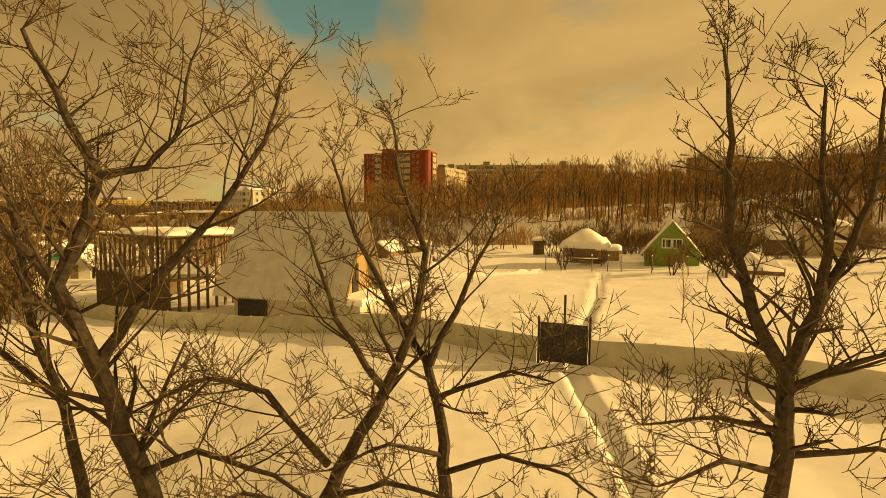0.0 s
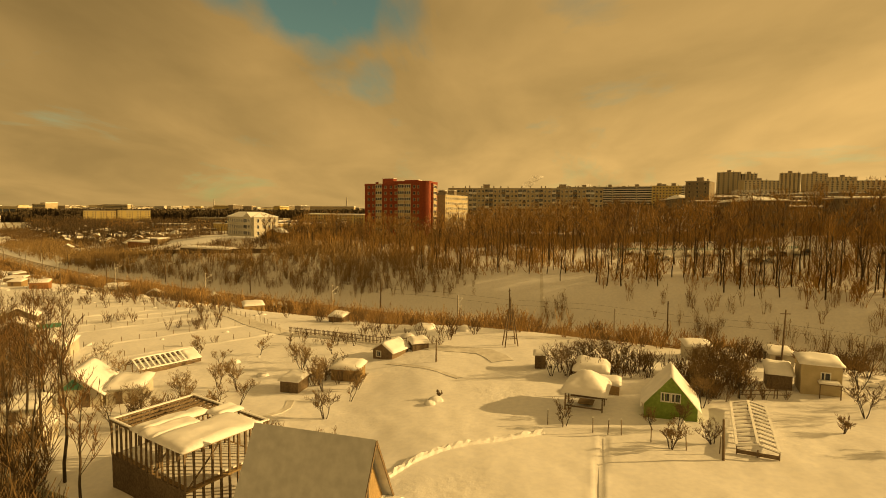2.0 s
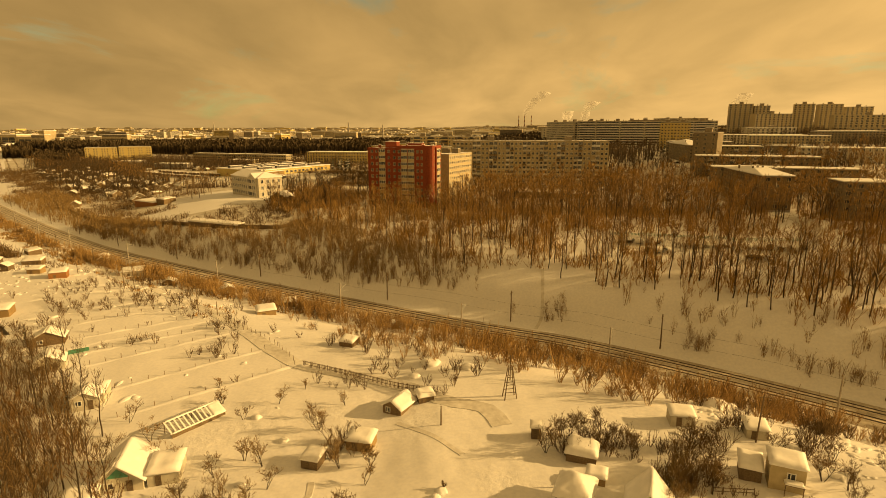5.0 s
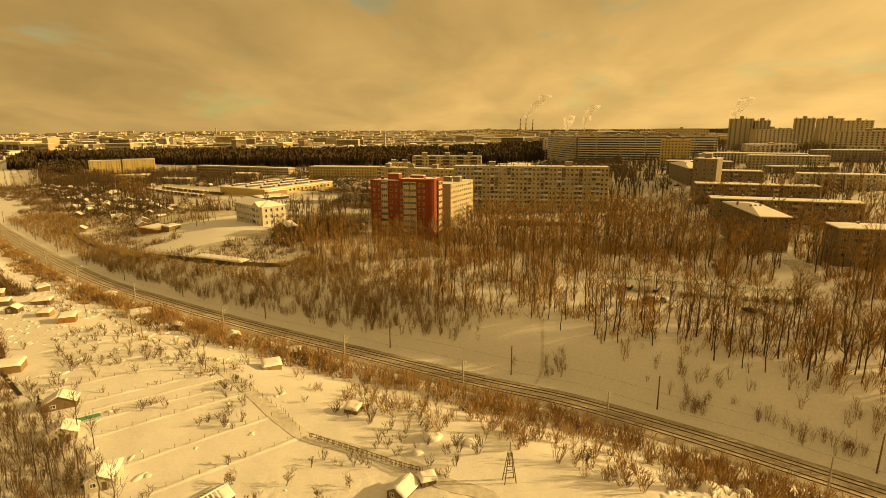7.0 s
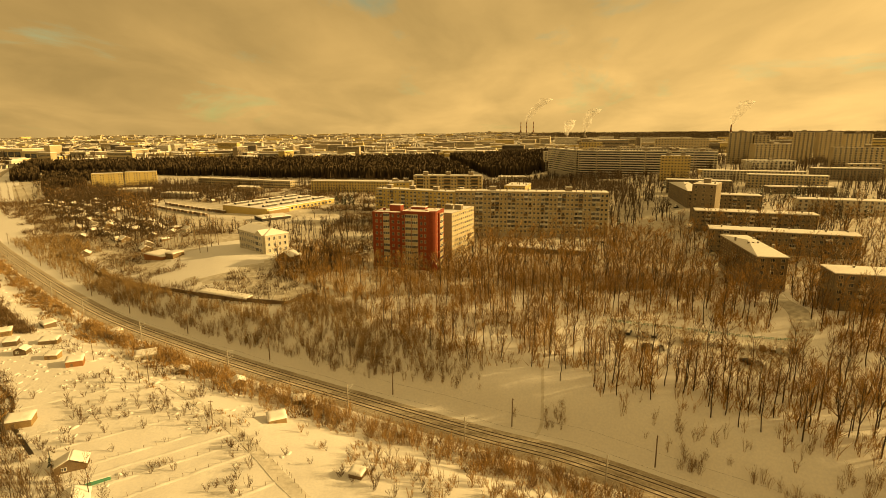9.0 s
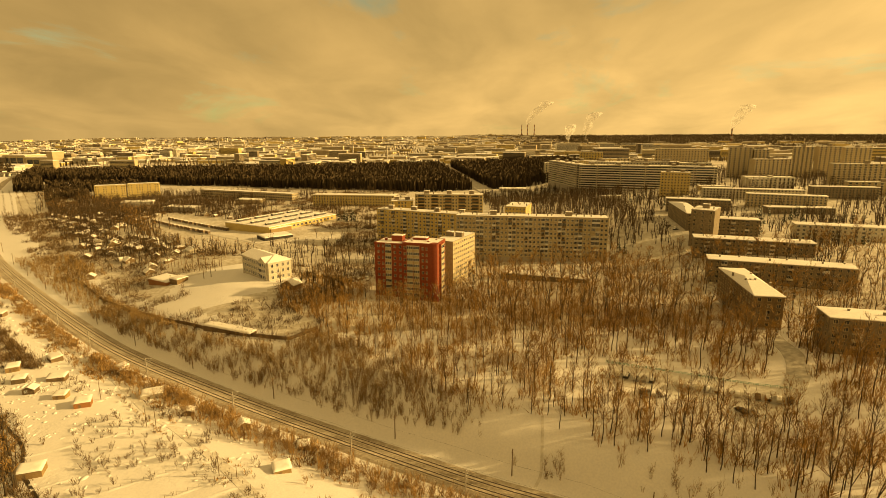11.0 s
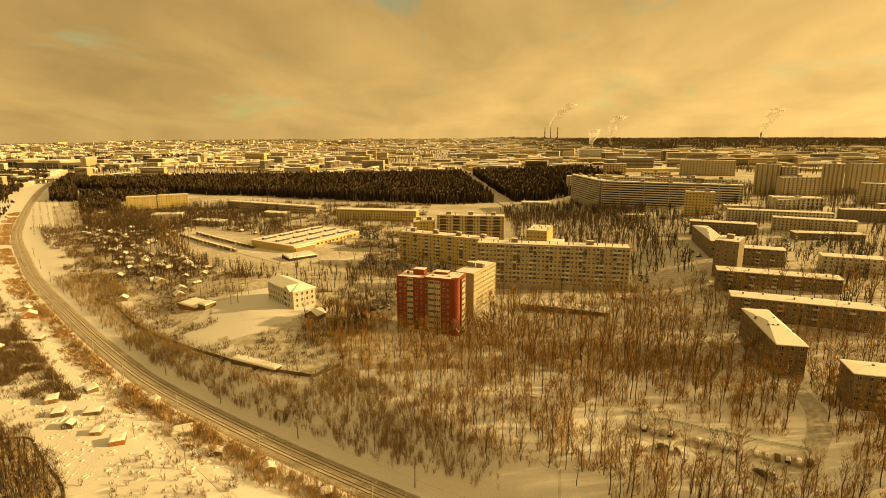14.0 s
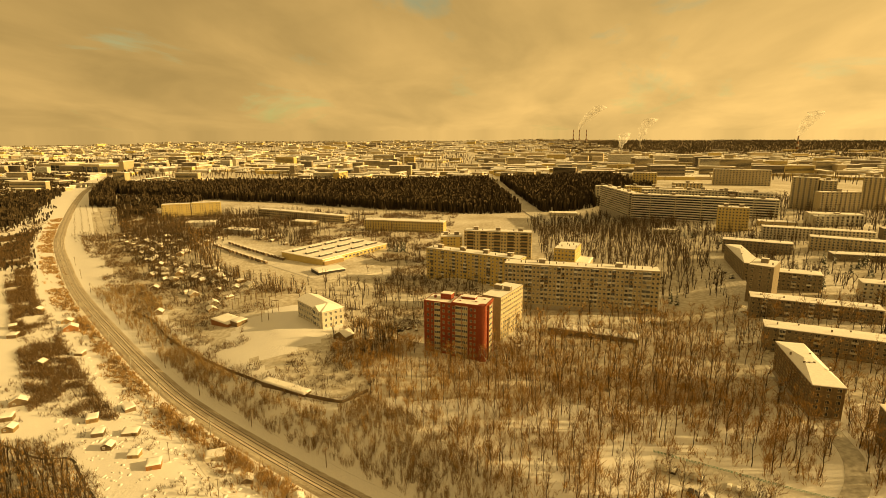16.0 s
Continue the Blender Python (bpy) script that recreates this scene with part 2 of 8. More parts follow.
class Shape:
    """Collects faces of one mesh; each face carries a material slot."""

    def __init__(self):
        self.v, self.f, self.m = [], [], []

    def add(self, verts, faces, slot=0):
        k = len(self.v)
        self.v += [tuple(p) for p in verts]
        self.f += [tuple(i + k for i in f) for f in faces]
        self.m += [slot] * len(faces)
        return self

    def box(self, x0, y0, z0, x1, y1, z1, slot=0, m=None):
        p = [(x, y, z) for z in (z0, z1) for x, y in ((x0, y0), (x1, y0), (x1, y1), (x0, y1))]
        if m is not None:
            p = [m @ Vector(q) for q in p]
        return self.add(p, [(3, 2, 1, 0), (4, 5, 6, 7), (0, 1, 5, 4), (1, 2, 6, 5), (2, 3, 7, 6), (3, 0, 4, 7)], slot)

    def beam(self, a, b, w, d=None, slot=0, up=(0, 0, 1)):
        """A squared beam from a to b."""
        a, b = Vector(a), Vector(b)
        run = (b - a).normalized()
        side = run.cross(Vector(up))
        if side.length < 1e-3:
            side = run.cross(Vector((0, 1, 0)))
        side.normalize()
        top = side.cross(run)
        s, t = side * w / 2, top * (d or w) / 2
        p = [c + i * s + j * t for c in (a, b) for i, j in ((-1, -1), (1, -1), (1, 1), (-1, 1))]
        return self.add(p, [(3, 2, 1, 0), (4, 5, 6, 7), (0, 1, 5, 4), (1, 2, 6, 5), (2, 3, 7, 6), (3, 0, 4, 7)], slot)

    def rod(self, points, radii, sides=6, slot=0, cap=True):
        """A round rod through points with a radius at each."""
        k, n = len(self.v), len(points)
        pts = [Vector(p) for p in points]
        for i, p in enumerate(pts):
            run = (pts[min(i + 1, n - 1)] - pts[max(i - 1, 0)])
            run = run.normalized() if run.length > 1e-6 else Vector((0, 0, 1))
            side = run.cross(Vector((0.31, 0.95, 0.05)) if abs(run.z) > 0.8 else Vector((0, 0, 1))).normalized()
            top = run.cross(side)
            for j in range(sides):
                a = 2 * math.pi * j / sides
                self.v.append(tuple(p + radii[i] * (math.cos(a) * side + math.sin(a) * top)))
        for i in range(n - 1):
            for j in range(sides):
                q = (j + 1) % sides
                self.f.append((k + i * sides + j, k + i * sides + q, k + (i + 1) * sides + q, k + (i + 1) * sides + j))
                self.m.append(slot)
        if cap:
            self.f.append(tuple(k + (n - 1) * sides + j for j in range(sides)))
            self.m.append(slot)
            self.f.append(tuple(k + j for j in reversed(range(sides))))
            self.m.append(slot)
        return self

    def strip(self, points, radii, side, slot=0):
        """A flat twig through points, as wide as twice the radii."""
        k = len(self.v)
        for p, r in zip(points, radii):
            self.v += [tuple(p - side * r), tuple(p + side * r)]
        for i in range(len(points) - 1):
            self.f.append((k + 2 * i, k + 2 * i + 1, k + 2 * i + 3, k + 2 * i + 2))
            self.m.append(slot)
        return self

    def mesh(self, name, mats, soft=False):
        me = bpy.data.meshes.new(name)
        me.from_pydata(self.v, [], self.f)
        for one in mats:
            me.materials.append(one)
        if len(mats) > 1:
            me.polygons.foreach_set("material_index", self.m)
        if soft:
            me.polygons.foreach_set("use_smooth", [True] * len(me.polygons))
        me.update()
        return me


def part(name, shape, mats, parent, label="", at=None, soft=False):
    """Links a shape, or a finished mesh, as one object under a thing or a part."""
    me = shape if isinstance(shape, bpy.types.Mesh) else shape.mesh(name, mats if isinstance(mats, (list, tuple)) else [mats], soft)
    ob = new(name, me)
    ob.parent = parent
    if at is not None:
        ob.matrix_basis = at
    return tagged(ob, label)


def thing(name, m, label, category, group="", kind=""):
    ob = new(name)
    ob.empty_display_size = 0.1
    ob.matrix_basis = m
    return tagged(ob, label, category, group, kind)


def snow_pad(place, thick, seed, nu=9, nv=9, soft=(1, 1, 1, 1), lump=0.3, margin=0.4):
    """A cushion of snow over place(u, v): round at its free edges, uneven on top, closed below."""
    s = Shape()
    a, b, c = place(0, 0), place(1, 0), place(0, 1)
    lu, lv = (b - a).length, (c - a).length
    for j in range(nv + 1):
        for i in range(nu + 1):
            u, v = i / nu, j / nv
            p = place(u, v)
            e = min([w * k for w, k, on in ((u, lu, soft[0]), (1 - u, lu, soft[1]), (v, lv, soft[2]), (1 - v, lv, soft[3])) if on] + [9])
            edge = 1 - (1 - min(e / margin, 1)) ** 2
            t = thick * (0.3 + 0.7 * edge) * (1 + lump * noise.noise(Vector((p.x * 0.8, p.y * 0.8, seed))) + 0.5 * lump * noise.noise(Vector((p.x * 2.2, p.y * 2.2, seed + 7))))
            s.v.append((p.x + 0.05 * noise.noise(p * 1.5), p.y + 0.05 * noise.noise(p * 1.5 + Vector((9, 0, 0))), p.z + t))
    k = nu + 1
    for j in range(nv):
        for i in range(nu):
            s.f.append((j * k + i, j * k + i + 1, (j + 1) * k + i + 1, (j + 1) * k + i))
            s.m.append(0)
    rim = [(i, 0) for i in range(nu)] + [(nu, j) for j in range(nv)] + [(i, nv) for i in range(nu, 0, -1)] + [(0, j) for j in range(nv, 0, -1)]
    low = len(s.v)
    for i, j in rim:
        s.v.append(tuple(place(i / nu, j / nv)))
    n = len(rim)
    for q in range(n):
        r = (q + 1) % n
        s.f.append((low + q, low + r, rim[r][1] * k + rim[r][0], rim[q][1] * k + rim[q][0]))
        s.m.append(0)
    s.f.append(tuple(low + q for q in reversed(range(n))))
    s.m.append(0)
    return s

# ---- ground ----
RAIL_CTRL = np.array([(-1560, 2140), (-1090, 1410), (-950, 1174), (-864, 1045), (-766, 905), (-688, 798), (-611, 695), (-543, 610), (-450, 510), (-369, 427), (-264, 332), (-195, 273), (-156, 243),
                 (-113, 215), (-70, 189), (-27, 165), (9, 145.5), (32, 134.5), (57, 118), (75, 104.5), (92, 91), (125, 63), (170, 22), (330, -140)], float)


def curve_through(points, steps):
    """A smooth line through points."""
    p = np.vstack([2 * points[0] - points[1], points, 2 * points[-1] - points[-2]])
    out = []
    for a, b, c, d in zip(p[:-3], p[1:-2], p[2:-1], p[3:]):
        for k in range(steps):
            t = k / steps
            out.append(0.5 * (2 * b + (c - a) * t + (2 * a - 5 * b + 4 * c - d) * t * t + (3 * b - a - 3 * c + d) * t ** 3))
    return np.array(out + [points[-1]])


RAIL = curve_through(RAIL_CTRL, 5)


def smooth(a, lo, hi):
    k = np.clip((np.asarray(a, float) - lo) / (hi - lo), 0, 1)
    return k * k * (3 - 2 * k)


def rail_side(x, y):
    """Signed distance to the line's middle: positive on the town's side."""
    x, y = np.asarray(x, float), np.asarray(y, float)
    best = np.full(np.broadcast(x, y).shape, 1e9)
    side = np.ones_like(best)
    for (ax, ay), (bx, by) in zip(RAIL[:-1], RAIL[1:]):
        dx, dy = bx - ax, by - ay
        n = math.hypot(dx, dy)
        k = np.clip(((x - ax) * dx + (y - ay) * dy) / n / n, 0, 1)
        d = np.hypot(x - ax - k * dx, y - ay - k * dy)
        c = (x - ax) * dy - (y - ay) * dx
        side = np.where(d < best, np.where(c < 0, 1.0, -1.0), side)
        best = np.minimum(best, d)
    return best * side


def side_table(x0, x1, y0, y1, step):
    gx, gy = np.arange(x0, x1 + step, step), np.arange(y0, y1 + step, step)
    xx, yy = np.meshgrid(gx, gy, indexing="ij")
    return x0, y0, step, rail_side(xx, yy).tolist(), len(gx), len(gy)


SIDE_NEAR, SIDE_FAR = side_table(-1200, 500, -100, 1500, 5.0), side_table(-5000, 5000, -5000, 5000, 50.0)


def side_of(x, y):
    """rail_side for one place, read from a table."""
    for x0, y0, step, rows, nx, ny in (SIDE_NEAR, SIDE_FAR):
        u, v = (x - x0) / step, (y - y0) / step
        i, j = int(u), int(v)
        if u >= 0 and v >= 0 and i < nx - 1 and j < ny - 1:
            a, b = rows[i], rows[i + 1]
            p, q = u - i, v - j
            return (a[j] * (1 - q) + a[j + 1] * q) * (1 - p) + (b[j] * (1 - q) + b[j + 1] * q) * p
    return 1e3


def height(x, y, s=None):
    x, y = np.asarray(x, float), np.asarray(y, float)
    s = rail_side(x, y) if s is None else s
    bed = -9 + 9 * smooth(y, 450, 1100)
    near = -1.4 * smooth(-x, 0, 14) - 0.03 * np.clip(-x - 14, 0, 180) + 0.035 * np.clip(x, 0, 120)
    near = near - 2.4 * smooth(-y, -19, -8)
    near = near + 6 * smooth(y, 350, 1000) + 32 * smooth(np.hypot(x, y), 3000, 4900)
    far = 5 + 0.035 * np.clip(x, 0, 280) - 6 * smooth(-x, 120, 330) * (1 - smooth(y, 700, 1500)) + 6 * smooth(np.hypot(x, y), 600, 2200)
    far = far + 32 * smooth(np.hypot(x, y), 3000, 4900)
    up = bed + (far - bed) * (0.86 * np.clip((s - 7) / 95, 0, 1) ** 1.15 + 0.14 * smooth(s, 60, 220))
    # the steep bank across the line and the wood's level ground behind its crest
    crest = np.interp(s, [7, 12, 15, 20, 27, 35, 50, 70, 90, 115, 150], [0, 2.6, 5.4, 8.4, 10.3, 10.6, 10.0, 9.0, 5.5, 2.0, 0])
    up = up + crest * (1 - 0.9 * smooth(-x, 110, 230))
    # the streets on the right climb a hill
    hill = 10 * smooth(x, 110, 190) * smooth(y, 250, 330) + 12 * smooth(x, 180, 350) * smooth(y, 380, 600)
    hill = hill + 9 * smooth(x, -70, -20) * (1 - smooth(x, 110, 190)) * smooth(y, 405, 450) * (1 - smooth(y, 560, 700))
    up = up + hill * (1 - smooth(y, 900, 1500)) * smooth(s, 60, 150)
    up = up + (1.2 * smooth(x, 40, 100) + 2.6 * smooth(x, 95, 135)) * smooth(s, 40, 80) * (1 - smooth(y, 225, 275))
    down = bed + (near - bed) * smooth(-s, 6, 44)
    return np.where(s > 0, up, down)


def ground_z(x, y):
    return float(height(x, y, side_of(x, y)))


FOOTPATH = [(5.0, 11.0), (4.7, 13.1), (4.6, 15.4), (4.4, 17.8), (4.5, 19.6), (6.5, 26), (9.5, 34), (12.0, 42), (15.0, 50.5)]


def near_line(x, y, line):
    """Distance to a polyline."""
    best = np.full(np.shape(x), 1e9)
    for (ax, ay), (bx, by) in zip(line[:-1], line[1:]):
        dx, dy = bx - ax, by - ay
        k = np.clip(((x - ax) * dx + (y - ay) * dy) / (dx * dx + dy * dy), 0, 1)
        best = np.minimum(best, np.hypot(x - ax - k * dx, y - ay - k * dy))
    return best


def build_ground():
    rings = [0.0]
    r = 2.0
    while r < 4950:
        rings.append(r)
        r *= 1.015 if r < 160 else 1.024
    rings = np.array(rings + [4960.0])
    fine_turn = np.radians(np.arange(-56, 56.01, 0.5))
    rest = np.radians(np.arange(60, 301, 8))
    turn = np.concatenate([fine_turn, rest])
    rr, tt = np.meshgrid(rings, turn, indexing="ij")
    x, y = rr * np.sin(tt), rr * np.cos(tt)
    z = height(x, y)
    s = rail_side(x, y)
    calm = smooth(np.abs(s), 5, 14)
    for i in range(x.shape[0]):
        if rings[i] > 420:
            break
        for j in range(len(fine_turn)):
            p = Vector((x[i, j], y[i, j], 0))
            z[i, j] += calm[i, j] * (0.22 * noise.noise(p * 0.11) + 0.09 * noise.noise(p * 0.45))
    d = near_line(x, y, FOOTPATH)
    z -= 0.22 * (1 - smooth(d, 0.08, 0.36))
    z += 0.06 * np.exp(-((d - 0.5) / 0.2) ** 2)
    n, k = x.shape
    verts = np.stack([x, y, z], -1).reshape(-1, 3)
    i, j = np.meshgrid(np.arange(n - 1), np.arange(k), indexing="ij")
    q = (j + 1) % k
    faces = np.stack([i * k + j, (i + 1) * k + j, (i + 1) * k + q, i * k + q], -1).reshape(-1, 4)
    me = bpy.data.meshes.new("ground")
    me.vertices.add(len(verts))
    me.vertices.foreach_set("co", verts.ravel())
    me.loops.add(len(faces) * 4)
    me.loops.foreach_set("vertex_index", faces[:, ::-1].ravel().astype(np.int32))
    me.polygons.add(len(faces))
    me.polygons.foreach_set("loop_start", np.arange(0, len(faces) * 4, 4, dtype=np.int32))
    me.polygons.foreach_set("use_smooth", np.ones(len(faces), dtype=bool))
    me.update(calc_edges=True)
    me.validate()
    me.materials.append(SNOW)
    me.materials.append(TOWN_SNOW)
    me.materials.append(WOODS_HAZED)
    # old trodden snow with dry weeds in the town, also darkened for dimmer far light; fresh snow everywhere else
    mid = (verts[faces[:, 0]] + verts[faces[:, 2]]) / 2
    far_side = rail_side(mid[:, 0], mid[:, 1])
    # the far wood's floor takes the same haze-paled colour
    woods_floor = (mid[:, 0] > 350) & (mid[:, 0] < mid[:, 1]) & (mid[:, 1] > 2720 - 0.1 * mid[:, 0])
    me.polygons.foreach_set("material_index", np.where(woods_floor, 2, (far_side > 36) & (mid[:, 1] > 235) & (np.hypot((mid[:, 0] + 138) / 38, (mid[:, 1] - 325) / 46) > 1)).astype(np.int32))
    return tagged(new("ground", me), "snow-covered ground sloping to the railway cutting", "ground", kind="structure")


build_ground()

# ---- town buildings ----
MESHES = {}


def window_mesh(w, h, frame=FRAME_WHITE):
    """A casement facing -y, its middle at the origin: one proud frame with two panes sunk in it."""
    key = ("window", round(w, 2), round(h, 2), frame.name)
    if key not in MESHES:
        t, m = 0.11 if w < 2 else 0.13, -0.12 * w
        xs = [-w / 2 - t, -w / 2, m - 0.05, m + 0.05, w / 2, w / 2 + t]
        zs = [-h / 2 - t, -h / 2, h / 2, h / 2 + t]
        s = Shape()
        v = [(x, -0.09, z) for z in zs for x in xs] + [(x, 0.02, z) for z in (zs[0], zs[3]) for x in (xs[0], xs[5])]
        f, slots = [], []
        for j in range(3):
            for i in range(5):
                q = [j * 6 + i, j * 6 + i + 1, (j + 1) * 6 + i + 1, (j + 1) * 6 + i]
                if j == 1 and i in (1, 3):
                    k = len(v)
                    v += [(v[c][0], -0.015, v[c][2]) for c in q]
                    f.append((k, k + 1, k + 2, k + 3))
                    slots.append(1)
                    for e in range(4):
                        f.append((q[e], q[(e + 1) % 4], k + (e + 1) % 4, k + e))
                        slots.append(0)
                else:
                    f.append(tuple(q))
                    slots.append(0)
        f += [(0, 24, 25, 5), (5, 25, 27, 23), (23, 27, 26, 18), (18, 26, 24, 0)]
        s.v, s.f, s.m = v, f, slots + [0] * 4
        MESHES[key] = s.mesh("window", [frame, GLASS])
    return MESHES[key]


def balcony_mesh(w, d, skin):
    """A balcony tub: floor and parapet in one piece, open above."""
    key = ("balcony", round(w, 2), round(d, 2), skin.name)
    if key not in MESHES:
        o = [(-w / 2, -d), (w / 2, -d), (w / 2, 0), (-w / 2, 0)]
        i = [(-w / 2 + 0.08, -d + 0.08), (w / 2 - 0.08, -d + 0.08), (w / 2 - 0.08, 0), (-w / 2 + 0.08, 0)]
        v = [(*p, -0.12) for p in o] + [(*p, 1.05) for p in o] + [(*p, 1.05) for p in i] + [(*p, 0.1) for p in i]
        f = [(3, 2, 1, 0)]
        for a, b in ((0, 1), (1, 2), (3, 0)):
            f += [(a, b, 4 + b, 4 + a), (4 + a, 4 + b, 8 + b, 8 + a), (8 + a, 8 + b, 12 + b, 12 + a)]
        f.append((12, 13, 14, 15))
        s = Shape().add(v, f)
        s.m[-1] = 1
        MESHES[key] = s.mesh("balcony", [skin, ROOF_SNOW])
    return MESHES[key]


def glazing_mesh(w, d, h):
    """The glass box that closes a balcony in, with its posts, in one skin."""
    key = ("glazing", round(w, 2), round(d, 2), round(h, 2))
    if key not in MESHES:
        z0, z1 = 1.05, h - 0.25
        xs = [-w / 2]
        for k in range(4):
            u = -w / 2 + 0.06 + k * (w - 0.12) / 4
            xs += [u + 0.05, u + (w - 0.12) / 4 - 0.05]
        xs.append(w / 2)
        line = [(-w / 2, 0)] + [(x, -d) for x in xs] + [(w / 2, 0)]
        v = [(*p, z) for z in (z0, z1) for p in line]
        n = len(line)
        f = [(i, i + 1, n + i + 1, n + i) for i in range(n - 1)] + [tuple(range(n, 2 * n))]
        s = Shape().add(v, f)
        s.m = [1 if i in (0, n - 2) or (i - 1) % 2 else 0 for i in range(n - 1)] + [2]
        s.m = [0 if m == 0 else m for m in s.m]
        MESHES[key] = s.mesh("glazing", [FRAME_WHITE, GLASS, ROOF_SNOW])
    return MESHES[key]


def stack(rings):
    """A squared body from rings of (half width, half depth, z), in one skin."""
    s = Shape()
    for a, b, z in rings:
        s.v += [(-a, -b, z), (a, -b, z), (a, b, z), (-a, b, z)]
    n = len(rings)
    s.f = [(3, 2, 1, 0), tuple(4 * n - 4 + k for k in range(4))]
    s.m = [0, 1]
    for i in range(n - 1):
        for k in range(4):
            s.f.append((4 * i + k, 4 * i + (k + 1) % 4, 4 * i + 4 + (k + 1) % 4, 4 * i + 4 + k))
            s.m.append(1 if i == n - 2 else 0)
    return s


def facing(side, length, depth, u, z):
    """A pose on one wall of a block, u metres along it."""
    if side == "front":
        return pose(u, 0, z)
    if side == "right":
        return pose(length, u, z, 0, 0, 90)
    if side == "left":
        return pose(0, depth - u, z, 0, 0, -90)
    return pose(length - u, depth, z, 0, 0, 180)


def base_level(x, y, turn, length, depth):
    m = pose(x, y, 0, 0, 0, turn)
    return min(ground_z(*(m @ Vector((u, v, 0))).xy) for u in (0, length / 2, length) for v in (0, depth))


def block(name, x, y, turn, length, depth, storeys, floor_h, skin, label, category, roof="flat", bays=None, win=(1.4, 1.4), sides=("front", "right"),
          balconies=(), trim=CONCRETE, vents=6, heads=0, glazed=0.5, group="", side_bays=None, base=None, seed=1, plinth=0.9, eave=0.35, frame=FRAME_WHITE, cap=300):
    """A block of flats: x, y is the front's left corner; it runs to the right along turn and back to depth."""
    rnd = random.Random(seed)
    frame = BEIGE if skin in (GREY_BRICK, BROWN_WALL) and frame is FRAME_WHITE else frame
    z0 = (base_level(x, y, turn, length, depth) if base is None else base) - 0.3
    ob = thing(name, pose(x, y, z0, 0, 0, turn), label, category, group)
    top = plinth + storeys * floor_h
    part("wall", Shape().box(0, 0, plinth, length, depth, top + (0.5 if roof == "flat" else 0)), skin, ob)
    part("plinth", Shape().box(-0.06, -0.06, -1.5, length + 0.06, depth + 0.06, plinth), trim, ob)
    if roof == "flat":
        o, i = 0.15, 0.3
        outer, inner = [(-o, -o), (length + o, -o), (length + o, depth + o), (-o, depth + o)], [(i, i), (length - i, i), (length - i, depth - i), (i, depth - i)]
        v = [(*p, top + z) for line, z in ((outer, 0.35), (outer, 0.72), (inner, 0.72), (inner, 0.35)) for p in line]
        part("parapet", Shape().add(v, [(4 * r + k, 4 * r + (k + 1) % 4, (4 * r + 4 + (k + 1) % 4) % 16, (4 * r + 4 + k) % 16) for r in range(4) for k in range(4)]), trim, ob)
        part("roof", Shape().box(0.3, 0.3, top + 0.5, length - 0.3, depth - 0.3, top + 0.66), ROOF_SNOW, ob, "flat roof under snow")
        zr = top + 0.66
    else:
        e, rise, c = eave, depth * 0.05, min(depth / 2, length / 3)
        s = Shape().box(-e, -e, top, length + e, depth + e, top + 0.18)
        part("cornice", s, trim, ob)
        v = [(-e, -e, top + 0.18), (length + e, -e, top + 0.18), (length + e, depth + e, top + 0.18), (-e, depth + e, top + 0.18)]
        v += [(p[0], p[1], p[2] + 0.3) for p in v] + [(c, depth / 2, top + 0.4 + rise), (length - c, depth / 2, top + 0.4 + rise)]
        part("roof", Shape().add(v, [(0, 1, 5, 4), (1, 2, 6, 5), (2, 3, 7, 6), (3, 0, 4, 7), (4, 5, 9, 8), (5, 6, 9), (6, 7, 8, 9), (7, 4, 8), (3, 2, 1, 0)]), ROOF_SNOW, ob, "hipped roof under snow")
        zr = top + 0.4 + rise * 0.55
    for k in range(vents):
        u = (k + 0.5 + rnd.uniform(-0.3, 0.3)) * length / vents
        v = depth * rnd.choice((0.3, 0.4, 0.62))
        hv = rnd.uniform(1.0, 1.5)
        zv = zr if roof == "flat" else zr - 0.6
        s = stack([(0.35, 0.3, 0), (0.35, 0.3, hv + 0.3), (0.45, 0.4, hv + 0.3), (0.45, 0.4, hv + 0.42), (0.36, 0.32, hv + 0.55)])
        part("chimney", s, [GREY_BRICK, ROOF_SNOW], ob, at=pose(u, v, zv))
    for k in range(heads):
        u = (k + 0.5) * length / heads
        s = stack([(2.2, 1.6, 0), (2.2, 1.6, 2.6), (2.4, 1.8, 2.6), (2.4, 1.8, 2.8), (2.2, 1.6, 3.0)])
        part("stair_head", s, [GREY_BRICK, ROOF_SNOW], ob, "brick stair head on the roof", at=pose(u, depth * 0.5, zr))
    made = 0
    cap = 0 if y > 480 else cap
    rest = Shape()
